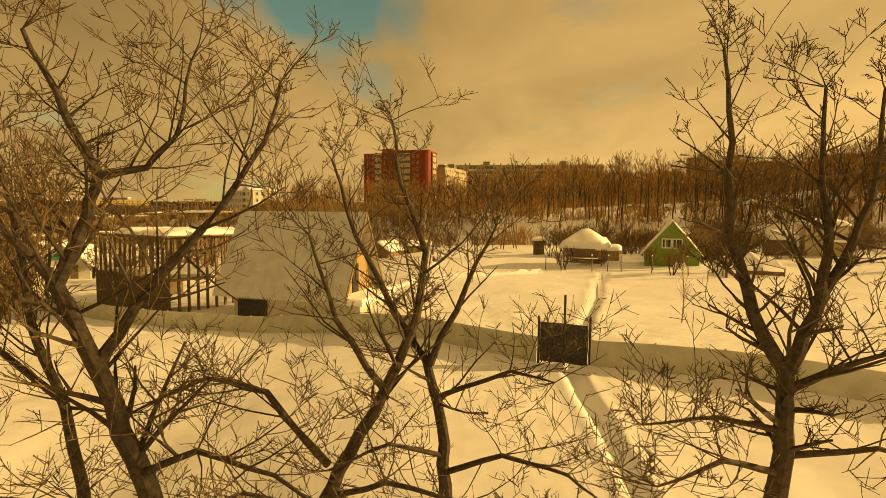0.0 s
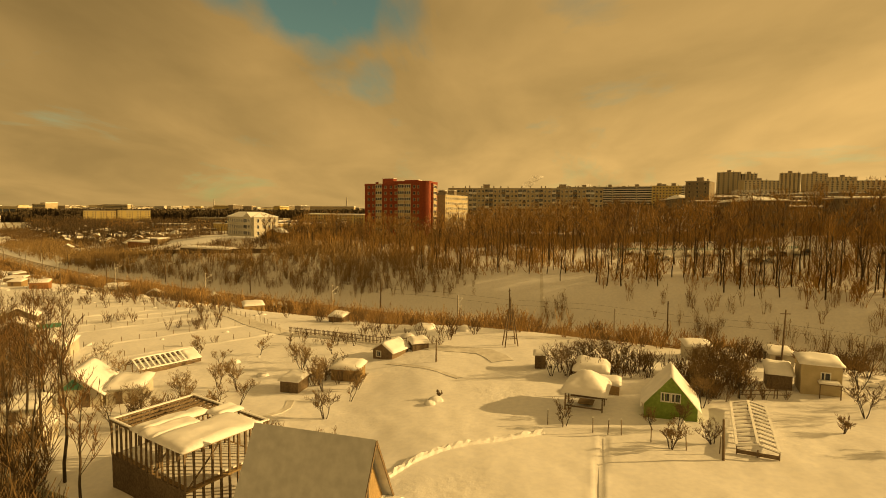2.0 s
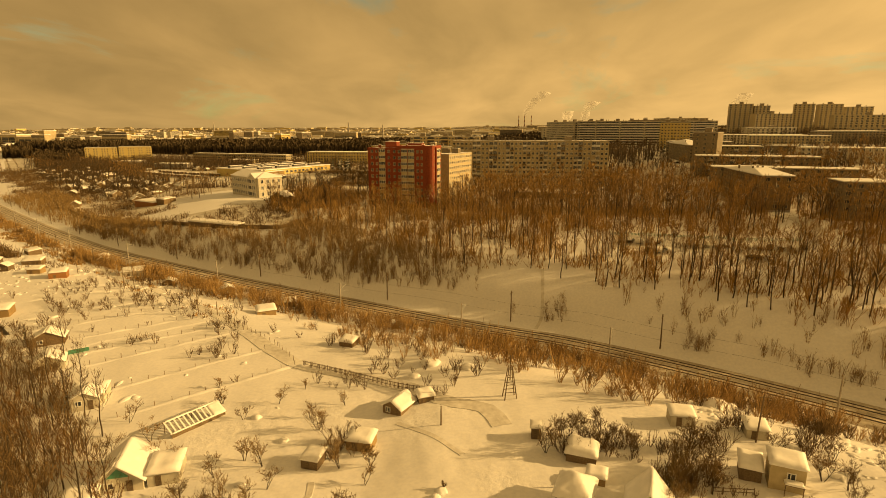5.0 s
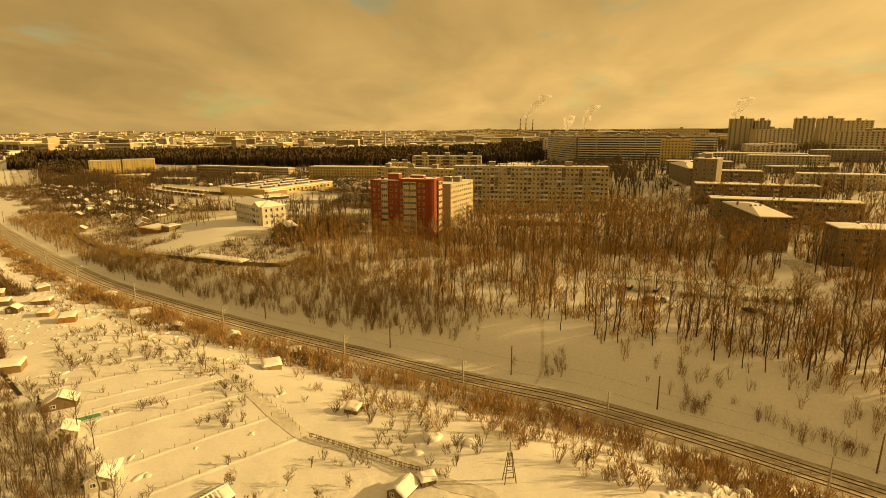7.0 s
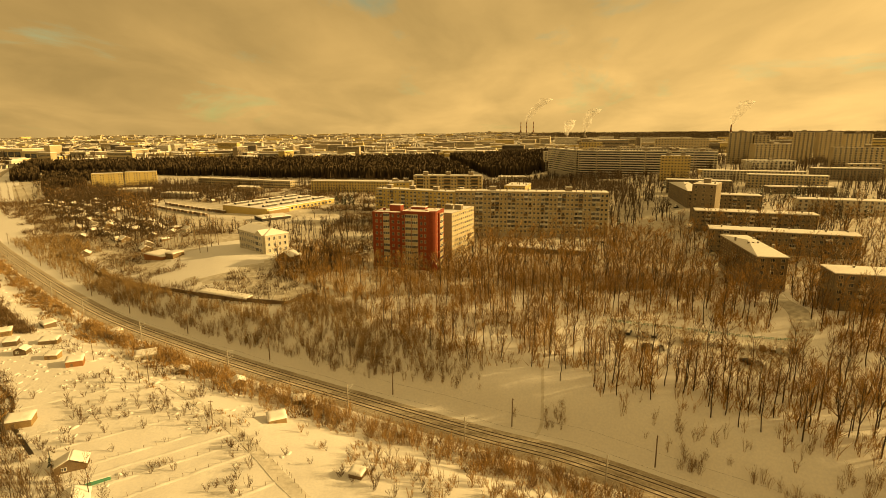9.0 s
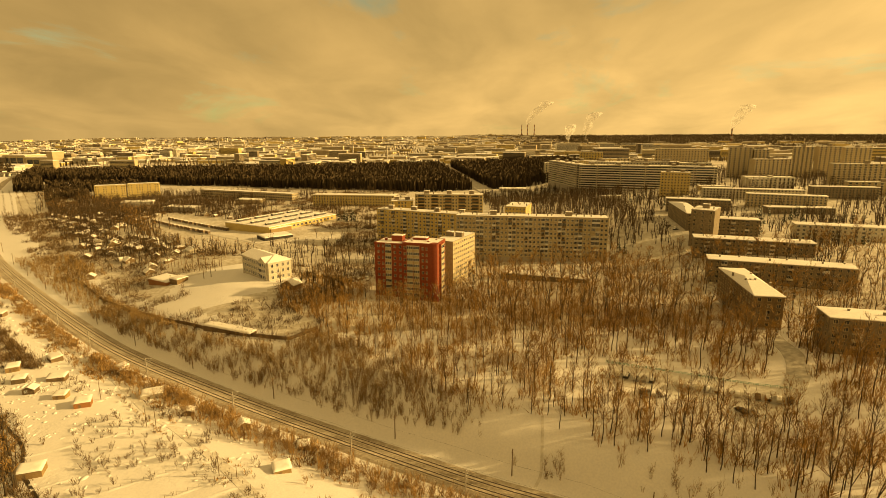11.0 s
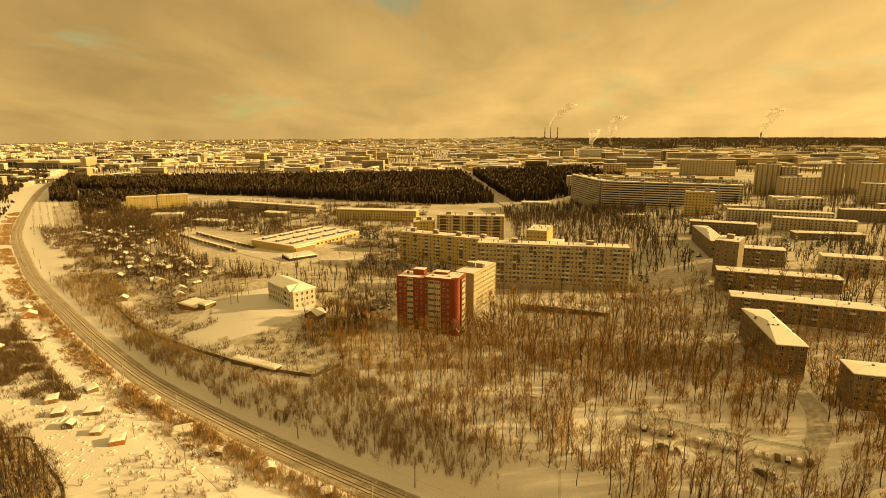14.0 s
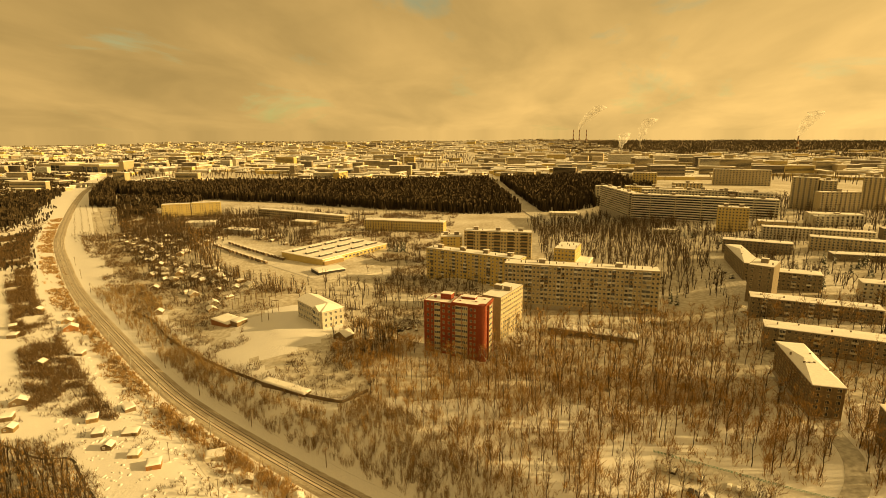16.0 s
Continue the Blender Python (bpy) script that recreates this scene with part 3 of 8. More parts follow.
    for side in sides:
        span = length if side in ("front", "back") else depth
        count = (bays or max(2, round(length / 3.2))) if side in ("front", "back") else (side_bays if side_bays is not None else max(1, round(depth / 5)))
        for b in range(count):
            u = (b + 0.5) * span / count
            hung = side == "front" and b in balconies
            for f in range(storeys):
                z = plinth + f * floor_h + 0.85 + win[1] / 2
                big = rnd.random() < 0.3
                at = facing(side, length, depth, u, z)
                if hung and f > 0:
                    w = min(3.0, span / count * 0.92)
                    tub = None if y > 480 else part("balcony", balcony_mesh(w, 1.05, rnd.choice((WHITE_WALL, FRAME_WHITE, skin, WHITE_WALL, BROWN_WALL))), None, ob, at=facing(side, length, depth, u, plinth + f * floor_h))
                    if tub and rnd.random() < glazed:
                        part("glazing", glazing_mesh(w, 1.05, floor_h), None, tub)
                    if made < cap:
                        part("window", window_mesh(win[0] * 1.2, win[1] * 1.15, frame), None, ob, at=at)
                elif made < cap:
                    part("window", window_mesh(win[0] * (1.0 if not big else 0.72), win[1], frame), None, ob, at=at)
                else:
                    a, c = win[0] / 2, win[1] / 2
                    rest.add([at @ Vector((u2, d2, w2)) for d2, k2 in ((-0.1, 1.12), (-0.11, 1.0)) for u2, w2 in ((-a * k2, -c * k2), (a * k2, -c * k2), (a * k2, c * k2), (-a * k2, c * k2))],
                             [(0, 1, 5, 4), (1, 2, 6, 5), (2, 3, 7, 6), (3, 0, 4, 7), (4, 5, 6, 7)])
                    rest.m[-1] = 1
                made += 1
    if rest.f:
        tagged(part("window_grid", rest, [frame, GLASS], ob), kind="stuff")
    return ob


def every(n, start, step):
    return tuple(range(start, n, step))


slab = block("apartment_block", 4.3, 377.4, -8.2, 104.6, 13, 9, 3.15, SILICATE, "long nine-storey apartment block of pale brick with balconies", "apartment block",
      bays=37, balconies=every(37, 1, 4) + every(37, 2, 4), vents=16, heads=2, base=9.5, seed=3)
part("foundation", Shape().box(0.2, 0.2, -7, 104.4, 12.8, -0.5), CONCRETE, slab)
block("apartment_block", -61, 449.5, -25, 86, 13, 9, 2.95, YELLOW, "nine-storey apartment block of yellow brick with stair heads", "apartment block",
      bays=24, balconies=every(24, 1, 6) + every(24, 4, 6), vents=6, heads=4, seed=4)
block("apartment_block", -10, 321, -26, 13, 33, 9, 3.0, BEIGE, "nine-storey end block of beige brick with glazed balconies", "apartment block",
      bays=2, sides=("right",), side_bays=11, vents=2, heads=2, seed=5)
loggia_block = block("apartment_block", -31.7, 498.3, -5.9, 62.6, 12.6, 9, 2.9, BEIGE, "beige apartment block with dark stacks of glazed loggias", "apartment block",
      bays=22, vents=5, heads=3, seed=6)
for u in (6, 18.5, 31, 43.5, 56):
    stack_part = part("loggia_stack", Shape().box(u - 3.0, -0.9, 1.5, u + 3.0, -0.1, 26.6), BROWN_WALL, loggia_block, "dark stack of glazed loggias")
    for f in range(9):
        part("loggia_rail", Shape().box(u - 3.05, -0.98, 1.2 + f * 2.9, u + 3.05, -0.88, 2.1 + f * 2.9), BROWN_WALL if f % 2 else BEIGE, stack_part)
        part("loggia_glass", Shape().box(u - 2.8, -0.95, 2.15 + f * 2.9, u + 2.8, -0.9, 3.7 + f * 2.9), GLASS, stack_part)
block("apartment_block", -54, 499, 5, 20.5, 20, 9, 2.85, YELLOW, "yellow apartment block beside the brown loggia block", "apartment block", bays=7, balconies=(1, 5), vents=3, heads=2, seed=7)
block("apartment_block", 46.5, 449, -18, 17.4, 29.6, 6, 3.1, YELLOW, "six-storey yellow brick block with a snowy flat roof", "apartment block", bays=6, vents=6, seed=8)
block("school", -173, 684, -8, 106, 16, 4, 3.4, YELLOW, "long yellow four-storey school with a snowy hipped roof", "school", roof="hip", bays=30, win=(1.5, 1.9), vents=5, seed=9)
block("office_block", -375, 815, -22, 168, 14, 3, 3.6, SILICATE, "long low office block with ribbon windows beside the dark park", "office block", bays=40, win=(2.6, 1.7), vents=5, seed=10)
block("apartment_block", -517, 784, 25, 40, 15, 6, 3.3, YELLOW, "sunlit yellow six-storey block with a snowy roof", "apartment block", bays=12, balconies=(2, 5, 9), vents=4, seed=11, group="yellow twin blocks")
block("apartment_block", -479, 803, 25, 42, 15, 6, 3.4, YELLOW, "sunlit yellow six-storey block with a snowy roof", "apartment block", bays=12, balconies=(2, 6, 9), vents=4, seed=12, group="yellow twin blocks")
long_block = block("apartment_block", 163, 682, -18.8, 156, 14, 10, 2.85, WHITE_WALL, "very long ten-storey pale apartment block with ribbon balconies", "apartment block",
      bays=50, win=(2.3, 1.5), vents=12, heads=5, base=25.5, seed=13)
part("foundation", Shape().box(0.2, 0.2, -16, 155.8, 13.8, -0.5), CONCRETE, long_block, "high concrete foundation on the slope")
for f in range(10):
    for u0, u1 in ((3, 20), (24, 48), (52, 76), (80, 104), (108, 130), (134, 152)):
        band = part("ribbon_glazing", Shape().box(u0, -0.32, 1.9 + f * 2.85, u1, -0.12, 3.35 + f * 2.85), GLASS, long_block, "dark ribbon of balcony glazing")
        part("parapet_band", Shape().box(u0 - 0.4, -0.42, 0.92 + f * 2.85, u1 + 0.4, -0.12, 1.88 + f * 2.85), FRAME_WHITE, band)
wing = block("apartment_block", 145, 790, -80.5, 100, 14.2, 10, 2.85, WHITE_WALL, "pale ten-storey wing of the long block", "apartment block", bays=30, win=(2.2, 1.5), vents=5, heads=3, base=25.5, seed=14)
part("foundation", Shape().box(0.2, 0.2, -16, 99.8, 14.0, -0.5), CONCRETE, wing)
wing = block("apartment_block", 188, 735, -18.8, 150, 13, 10, 2.85, WHITE_WALL, "pale ten-storey rear wing round the court", "apartment block", bays=40, win=(2.2, 1.5), vents=9, heads=4, base=26.5, seed=78)
part("foundation", Shape().box(0.2, 0.2, -16, 149.8, 12.8, -0.5), CONCRETE, wing)
block("apartment_tower", 229.5, 589, -18, 29, 13, 9, 3.0, YELLOW, "sunlit yellow nine-storey tower with a plain side wall", "apartment tower", bays=9, vents=3, heads=2, base=24.5, seed=15)
block("apartment_block", 155.6, 338.5, -19, 66.6, 11.7, 5, 2.63, GREY_BRICK, "five-storey grey brick block under a snowy hipped roof", "apartment block", roof="hip",
      bays=22, balconies=every(22, 2, 4), vents=5, seed=16, group="five-storey blocks")
block("apartment_block", 144.5, 294.9, -20, 70.3, 12.2, 5, 2.73, GREY_BRICK, "five-storey grey brick block under a snowy hipped roof", "apartment block", roof="hip",
      bays=22, balconies=every(22, 2, 5), vents=6, seed=17, group="five-storey blocks")
block("apartment_block", 129.3, 221.2, -9.8, 11.8, 48.5, 5, 2.75, BROWN_WALL, "five-storey brown brick block seen end-on under a snowy hipped roof", "apartment block", roof="hip",
      bays=3, sides=("front", "left", "right"), side_bays=14, vents=6, seed=18, base=13.6, group="five-storey blocks")
block("apartment_block", 142, 193, -14, 44, 13, 5, 2.8, GREY_BRICK, "five-storey grey brick block at the edge of the wood", "apartment block", roof="hip",
      bays=12, sides=("front", "left"), balconies=(2, 6, 9), vents=3, seed=19, group="five-storey blocks")
block("apartment_tower", 164.8, 366.6, -35, 14.7, 22.1, 9, 2.76, GREY_BRICK, "nine-storey grey brick tower with a snowy roof", "apartment tower", bays=3, sides=("front", "left"), side_bays=7, vents=2, heads=1, seed=20)
block("apartment_block", 184.8, 389.7, -20, 35.9, 11.2, 5, 2.51, GREY_BRICK, "five-storey grey brick block under a snowy hipped roof", "apartment block", roof="hip", bays=12, balconies=(2, 6, 9), vents=3, seed=21, group="five-storey blocks")
block("apartment_block", 182.4, 411.9, -11, 11.7, 70.2, 5, 2.52, GREY_BRICK, "five-storey block along the street under a snowy roof", "apartment block", roof="hip", bays=3, sides=("front", "left"), vents=4, seed=22, group="five-storey blocks")
block("apartment_block", 201.7, 501.2, -21, 53.6, 11.2, 5, 2.41, GREY_BRICK, "five-storey grey brick block under a snowy hipped roof", "apartment block", roof="hip", bays=18, vents=4, seed=23, group="five-storey blocks")
block("apartment_block", 253.4, 541.2, -18, 88.5, 10.6, 5, 2.38, WHITE_WALL, "long pale five-storey block under a snowy roof", "apartment block", roof="hip", bays=30, vents=6, seed=24, group="five-storey blocks")
block("apartment_block", 270.3, 491.6, -25, 61.2, 10.6, 5, 2.38, SILICATE, "five-storey pale brick block under a snowy roof", "apartment block", roof="hip", bays=20, vents=4, seed=25, group="five-storey blocks")
block("apartment_block", 234.8, 363.1, -19, 53.8, 11.2, 4, 2.6, WHITE_WALL, "four-storey pale block behind spruces", "apartment block", roof="hip", bays=16, vents=3, seed=26)
block("apartment_block", 346.5, 518.6, -14, 55.4, 9.9, 5, 2.22, GREY_BRICK, "five-storey grey brick block beyond the spruces", "apartment block", roof="hip", bays=20, vents=5, seed=71)
block("kindergarten", 271, 458.3, -10, 52, 10.4, 2, 2.77, GREY_BRICK, "low kindergarten behind spruces under a snowy roof", "kindergarten", roof="hip", bays=16, vents=3, seed=72)
culture = block("culture_house", 315.8, 580.9, -12, 47.6, 15.3, 3, 3.84, WHITE_WALL, "white culture house with tall pilasters under snow", "hall", bays=12, win=(1.5, 2.6), vents=4, seed=73)
for k in range(13):
    part("pilaster", Shape().box(k * 46.7 / 12, -0.7, 0.9, k * 46.7 / 12 + 0.8, -0.1, 12.0), FRAME_WHITE, culture, "white pilaster")
part("cornice", Shape().box(-0.5, -1.0, 12.0, 48.1, 0.2, 12.9), FRAME_WHITE, culture)
block("cafe", 169.8, 598.4, -6, 21.9, 11, 1, 4.02, WHITE_WALL, "low white cafe in front of the long block", "cafe", bays=6, vents=2, seed=74)
block("apartment_block", 177.4, 786, -22, 76.1, 12.7, 12, 2.72, YELLOW, "sunlit yellow twelve-storey block behind the long block", "apartment block", bays=24, win=(1.8, 1.5), vents=5, heads=3, seed=75)
block("apartment_block", 245.5, 720.9, -26, 53.1, 12, 11, 2.57, BROWN_WALL, "brown eleven-storey block behind the long block", "apartment block", bays=18, win=(1.8, 1.5), vents=5, heads=2, seed=76)
block("shop", 274.7, 596.8, -16, 35.6, 14.6, 1, 4.04, SILICATE, "low flat-roofed shop under snow among trees", "shop", bays=8, vents=3, seed=77)


# ---- the red tower, the white school, the depot and the substation ----


def red_tower():
    """Two red brick volumes, ten storeys, with columns of pale loggias and a rounded bay at the corner."""
    turn, fh, n = -16.5, 3.3, 10
    z0 = 3.0
    ob = thing("apartment_tower", pose(-42.5, 291.0, z0, 0, 0, turn), "ten-storey red brick apartment tower with pale loggia columns", "apartment tower")
    top = 1.0 + n * fh
    for x0, x1, y0, y1, h in ((0, 17.2, 1.6, 15.5, top - 0.6), (17.2, 36.6, 0, 16.0, top + 0.6)):
        part("wall", Shape().box(x0, y0, 0.9, x1, y1, h), RED_BRICK, ob)
        part("plinth", Shape().box(x0 - 0.08, y0 - 0.08, -3, x1 + 0.08, y1 + 0.08, 0.9), CONCRETE, ob)
        outer, inner = [(x0 - 0.1, y0 - 0.1), (x1 + 0.1, y0 - 0.1), (x1 + 0.1, y1 + 0.1), (x0 - 0.1, y1 + 0.1)], [(x0 + 0.35, y0 + 0.35), (x1 - 0.35, y0 + 0.35), (x1 - 0.35, y1 - 0.35), (x0 + 0.35, y1 - 0.35)]
        v = [(*p, h + z) for line, z in ((outer, -0.2), (outer, 0.9), (inner, 0.9), (inner, -0.2)) for p in line]
        part("parapet", Shape().add(v, [(4 * r + k, 4 * r + (k + 1) % 4, (4 * r + 4 + (k + 1) % 4) % 16, (4 * r + 4 + k) % 16) for r in range(4) for k in range(4)]), RED_BRICK, ob)
        part("roof", Shape().box(x0 + 0.35, y0 + 0.35, h, x1 - 0.35, y1 - 0.35, h + 0.75), ROOF_SNOW, ob, "flat roof filled with snow")
    for u, v, a, b, h in ((11, 10, 3.2, 2.4, 3.4), (24, 11, 4.0, 2.2, 2.6), (30, 6, 0.6, 0.6, 1.9), (21, 5, 0.5, 0.5, 1.8), (4, 9, 0.6, 0.6, 1.6), (33, 12, 0.5, 0.5, 1.7)):
        part("roof_box", stack([(a, b, 0), (a, b, h), (a + 0.15, b + 0.15, h), (a + 0.15, b + 0.15, h + 0.15), (a, b, h + 0.35)]), [RED_BRICK, ROOF_SNOW], ob, at=pose(u, v, top - 0.2))
    # the rounded corner and the shallow bay of the sunny side
    part("corner_bay", Shape().rod([(34.9, 1.7, 0.9), (34.9, 1.7, top + 1.5)], [2.3, 2.3], 20), RED_BRICK, ob, "rounded red brick corner")
    part("side_bay", Shape().box(36.6, 4.9, 0.9, 37.4, 11.1, top + 0.6), RED_BRICK, ob, "shallow red brick bay")
    # a loggia front: pale parapet below, glazed band above, one storey tall

    def loggia(w):
        key = ("loggia", w)
        if key not in MESHES:
            k = max(2, round(w / 1.1))
            xs = []
            for i in range(k):
                a, b = -w / 2 + i * w / k, -w / 2 + (i + 1) * w / k
                xs += [a, a + 0.1, b - 0.1]
            xs.append(w / 2)
            zs = [0, 1.25, 1.35, 2.75, 2.85, 3.28]
            s = Shape()
            s.v = [(x, -0.35, z) for z in zs for x in xs] + [(x, 0, z) for z in (zs[0], zs[-1]) for x in (xs[0], xs[-1])]
            m = len(xs)
            for j in range(5):
                for i in range(m - 1):
                    s.f.append((j * m + i, j * m + i + 1, (j + 1) * m + i + 1, (j + 1) * m + i))
                    s.m.append(1 if j == 2 and i % 3 == 1 else 2 if j in (1, 3) or (j == 2) else 0)
            e = 6 * m
            s.f += [(0, e, e + 1, m - 1), (5 * m, 6 * m - 1, e + 3, e + 2), (0, 5 * m, e + 2, e), (m - 1, e + 1, e + 3, 6 * m - 1)]
            s.m += [0] * 4
            MESHES[key] = s.mesh("loggia", [BEIGE, GLASS, FRAME_WHITE])
        return MESHES[key]

    for f in range(n):
        z = 1.0 + f * fh
        for x, w in ((8.2, 3.6),):
            part("loggia", loggia(w), None, ob, "pale glazed loggia", at=pose(x, 1.6, z))
        for x, w in ((21.4, 3.4), (25.2, 3.4)):
            part("loggia", loggia(w), None, ob, "pale glazed loggia", at=pose(x, 0, z))
        for x, y in ((2.4, 1.6), (5.0, 1.6), (12.0, 1.6), (15.2, 1.6), (18.5, 0), (28.8, 0), (31.0, 0)):
            part("window", window_mesh(1.1 if x not in (5.0, 31.0) else 0.8, 1.45, BEIGE), None, ob, at=pose(x, y, z + 1.75))
        for u in (6.6, 9.4):
            part("loggia", loggia(2.6), None, ob, "sunlit pale glazed loggia", at=pose(37.4, u, z, 0, 0, 90))
        for u in (1.6, 3.6):
            part("window", window_mesh(0.9, 1.5, BEIGE), None, ob, at=pose(36.6, u, z + 1.75, 0, 0, 90))
        for u in (12.6, 14.8):
            part("window", window_mesh(1.1, 1.5, BEIGE), None, ob, at=pose(36.6, u, z + 1.75, 0, 0, 90))
        for u in (3.5, 8.0, 12.0):
            part("window", window_mesh(1.2, 1.55), None, ob, at=pose(0, 15.5 - u + 0.6, z + 1.75, 0, 0, -90))


red_tower()


def white_school():
    """Three storeys, a long front with a cross gable at its near end, under a snowy pitched roof."""
    x, y, turn, length, depth = -136.5, 344.0, -44, 35, 15.5
    z0 = base_level(x, y, turn, length, depth) - 0.3
    ob = thing("school", pose(x, y, z0, 0, 0, turn), "white three-storey school with a snowy pitched roof", "school")
    top = 12.4
    part("wall", Shape().box(0, 0, 0.8, length, depth, top), WHITE_WALL, ob)
    part("plinth", Shape().box(-0.08, -0.08, -2, length + 0.08, depth + 0.08, 0.8), CONCRETE, ob)
    e, r = 0.5, 3.0
    v = [(-e, -e, top), (length + e, -e, top), (length + e, depth + e, top), (-e, depth + e, top), (-e, depth / 2, top + r), (length - 6, depth / 2, top + r)]
    v += [(p[0], p[1], p[2] + 0.3) for p in v]
    part("roof", Shape().add(v, [(0, 1, 7, 6), (1, 2, 8, 7), (2, 3, 9, 8), (3, 4, 10, 9), (4, 0, 6, 10), (6, 7, 11, 10), (7, 8, 11), (8, 9, 10, 11), (3, 2, 1, 0), (0, 4, 3)]), ROOF_SNOW, ob, "pitched roof under snow")
    part("gable", Shape().add([(24, -0.9, 0), (33, -0.9, 0), (33, 0.2, 0), (24, 0.2, 0), (24, -0.9, top), (33, -0.9, top), (33, 0.2, top), (24, 0.2, top), (28.5, -0.9, top + 2.6), (28.5, 0.2, top + 2.6)],
                              [(0, 1, 5, 8, 4), (1, 2, 6, 5), (3, 0, 4, 7), (5, 6, 9, 8), (7, 4, 8, 9)]), WHITE_WALL, ob, "white gable risalit")
    part("gable_roof", Shape().add([(23.5, -1.3, top - 0.2), (28.5, -1.3, top + 2.7), (33.5, -1.3, top - 0.2), (23.5, 5, top - 0.2), (28.5, 6.5, top + 2.7), (33.5, 5, top - 0.2),
                                    (23.5, -1.3, top + 0.1), (28.5, -1.3, top + 3.0), (33.5, -1.3, top + 0.1), (23.5, 5, top + 0.1), (28.5, 6.5, top + 3.0), (33.5, 5, top + 0.1)],
                                   [(6, 7, 10, 9), (7, 8, 11, 10), (0, 1, 7, 6), (1, 2, 8, 7), (0, 6, 9, 3), (2, 5, 11, 8), (3, 4, 1, 0), (4, 5, 2, 1)]), ROOF_SNOW, ob)
    for f in range(3):
        z = 2.9 + 3.7 * f
        for k in range(9):
            part("window", window_mesh(1.4, 2.0), None, ob, at=pose(1.8 + k * 2.5, 0, z))
        part("window", window_mesh(3.4, 2.1), None, ob, "wide stair window", at=pose(26.0, -0.9, z))
        for k in range(2):
            part("window", window_mesh(1.4, 2.0), None, ob, at=pose(29.4 + 2.1 * k, -0.9, z))
        for k in range(4):
            part("window", window_mesh(1.4, 2.0), None, ob, at=pose(length, 2.4 + k * 3.6, z, 0, 0, 90))


white_school()


def pitched_house(name, x, y, turn, w, d, wall_h, rise, skin, label, category="house", roof=ROOF_SNOW, over=0.35, thick=0.28, gable=None, group="", window=True, door=True, sink=0.3, deep=None):
    """A small gabled house: its gable front is w wide and faces the camera's side; the ridge runs back along d."""
    z0 = min(ground_z(*(pose(x, y, 0, 0, 0, turn) @ Vector((u, v, 0))).xy) for u in (-w / 2, w / 2) for v in (0, d)) - sink
    ob = thing(name, pose(x, y, z0, 0, 0, turn), label, category, group)
    h = wall_h + sink
    v = [(-w / 2, 0, -0.3), (w / 2, 0, -0.3), (w / 2, 0, h), (0, 0, h + rise), (-w / 2, 0, h)]
    v += [(a, d, c) for a, b, c in v]
    part("wall", Shape().add(v, [(0, 1, 2, 3, 4), (9, 8, 7, 6, 5), (0, 5, 6, 1), (1, 6, 7, 2), (4, 9, 5, 0)]), skin, ob)
    k = rise / (w / 2)
    for side in (-1, 1):
        lo = (side * (w / 2 + over), h - over * k)
        hi = (0, h + rise)
        lift = (lambda u, v, lo=lo, hi=hi, side=side: Vector((lo[0] + (hi[0] - lo[0]) * (u if side < 0 else 1 - u), -over + (d + 2 * over) * v, lo[1] + 0.02 + (hi[1] - lo[1]) * (u if side < 0 else 1 - u))))
        part("roof_slope", snow_pad(lift, thick, x + side, 7, 8, (1, 0, 1, 1) if side < 0 else (0, 1, 1, 1)), roof, ob, "roof slope under snow" if roof is ROOF_SNOW else "", soft=True)
    if window:
        part("window", window_mesh(min(1.0, w * 0.2), 0.8), None, ob, at=pose(-w * 0.2 if door else 0, 0, sink + wall_h * 0.62))
    if door:
        part("door", Shape().box(-0.42, -0.06, 0, 0.42, 0.02, min(1.9, wall_h * 0.92)), WOOD_OLD, ob, "plank door", at=pose(w * 0.22, 0, sink))
    return ob


def flat_shed(name, x, y, turn, w, d, hgt, skin, label, category="shed", lean=0.5, snow=0.35, group="", door=True, sink=0.25):
    """A board shed with a lean-to roof under a thick pad of snow."""
    z0 = min(ground_z(*(pose(x, y, 0, 0, 0, turn) @ Vector((u, v, 0))).xy) for u in (-w / 2, w / 2) for v in (0, d)) - sink
    ob = thing(name, pose(x, y, z0, 0, 0, turn), label, category, group)
    h = hgt + sink
    v = [(-w / 2, 0, -0.3), (w / 2, 0, -0.3), (w / 2, d, -0.3), (-w / 2, d, -0.3), (-w / 2, 0, h), (w / 2, 0, h), (w / 2, d, h + lean), (-w / 2, d, h + lean)]
    part("wall", Shape().add(v, [(3, 2, 1, 0), (4, 5, 6, 7), (0, 1, 5, 4), (1, 2, 6, 5), (2, 3, 7, 6), (3, 0, 4, 7)]), skin, ob)
    o = 0.25
    part("roof", snow_pad(lambda u, v: Vector(((u - 0.5) * (w + 2 * o), -o + v * (d + 2 * o), h + lean * v)), snow * 1.15, x, max(8, min(24, int(w))), 8, margin=0.3 + 0.3 * snow), ROOF_SNOW, ob, "roof under a thick pad of snow", soft=True)
    if door:
        part("door", Shape().box(-0.4, -0.06, 0, 0.4, 0.02, min(1.8, hgt * 0.85)), WOOD_OLD, ob, at=pose(-w * 0.15, 0, sink))
    return ob


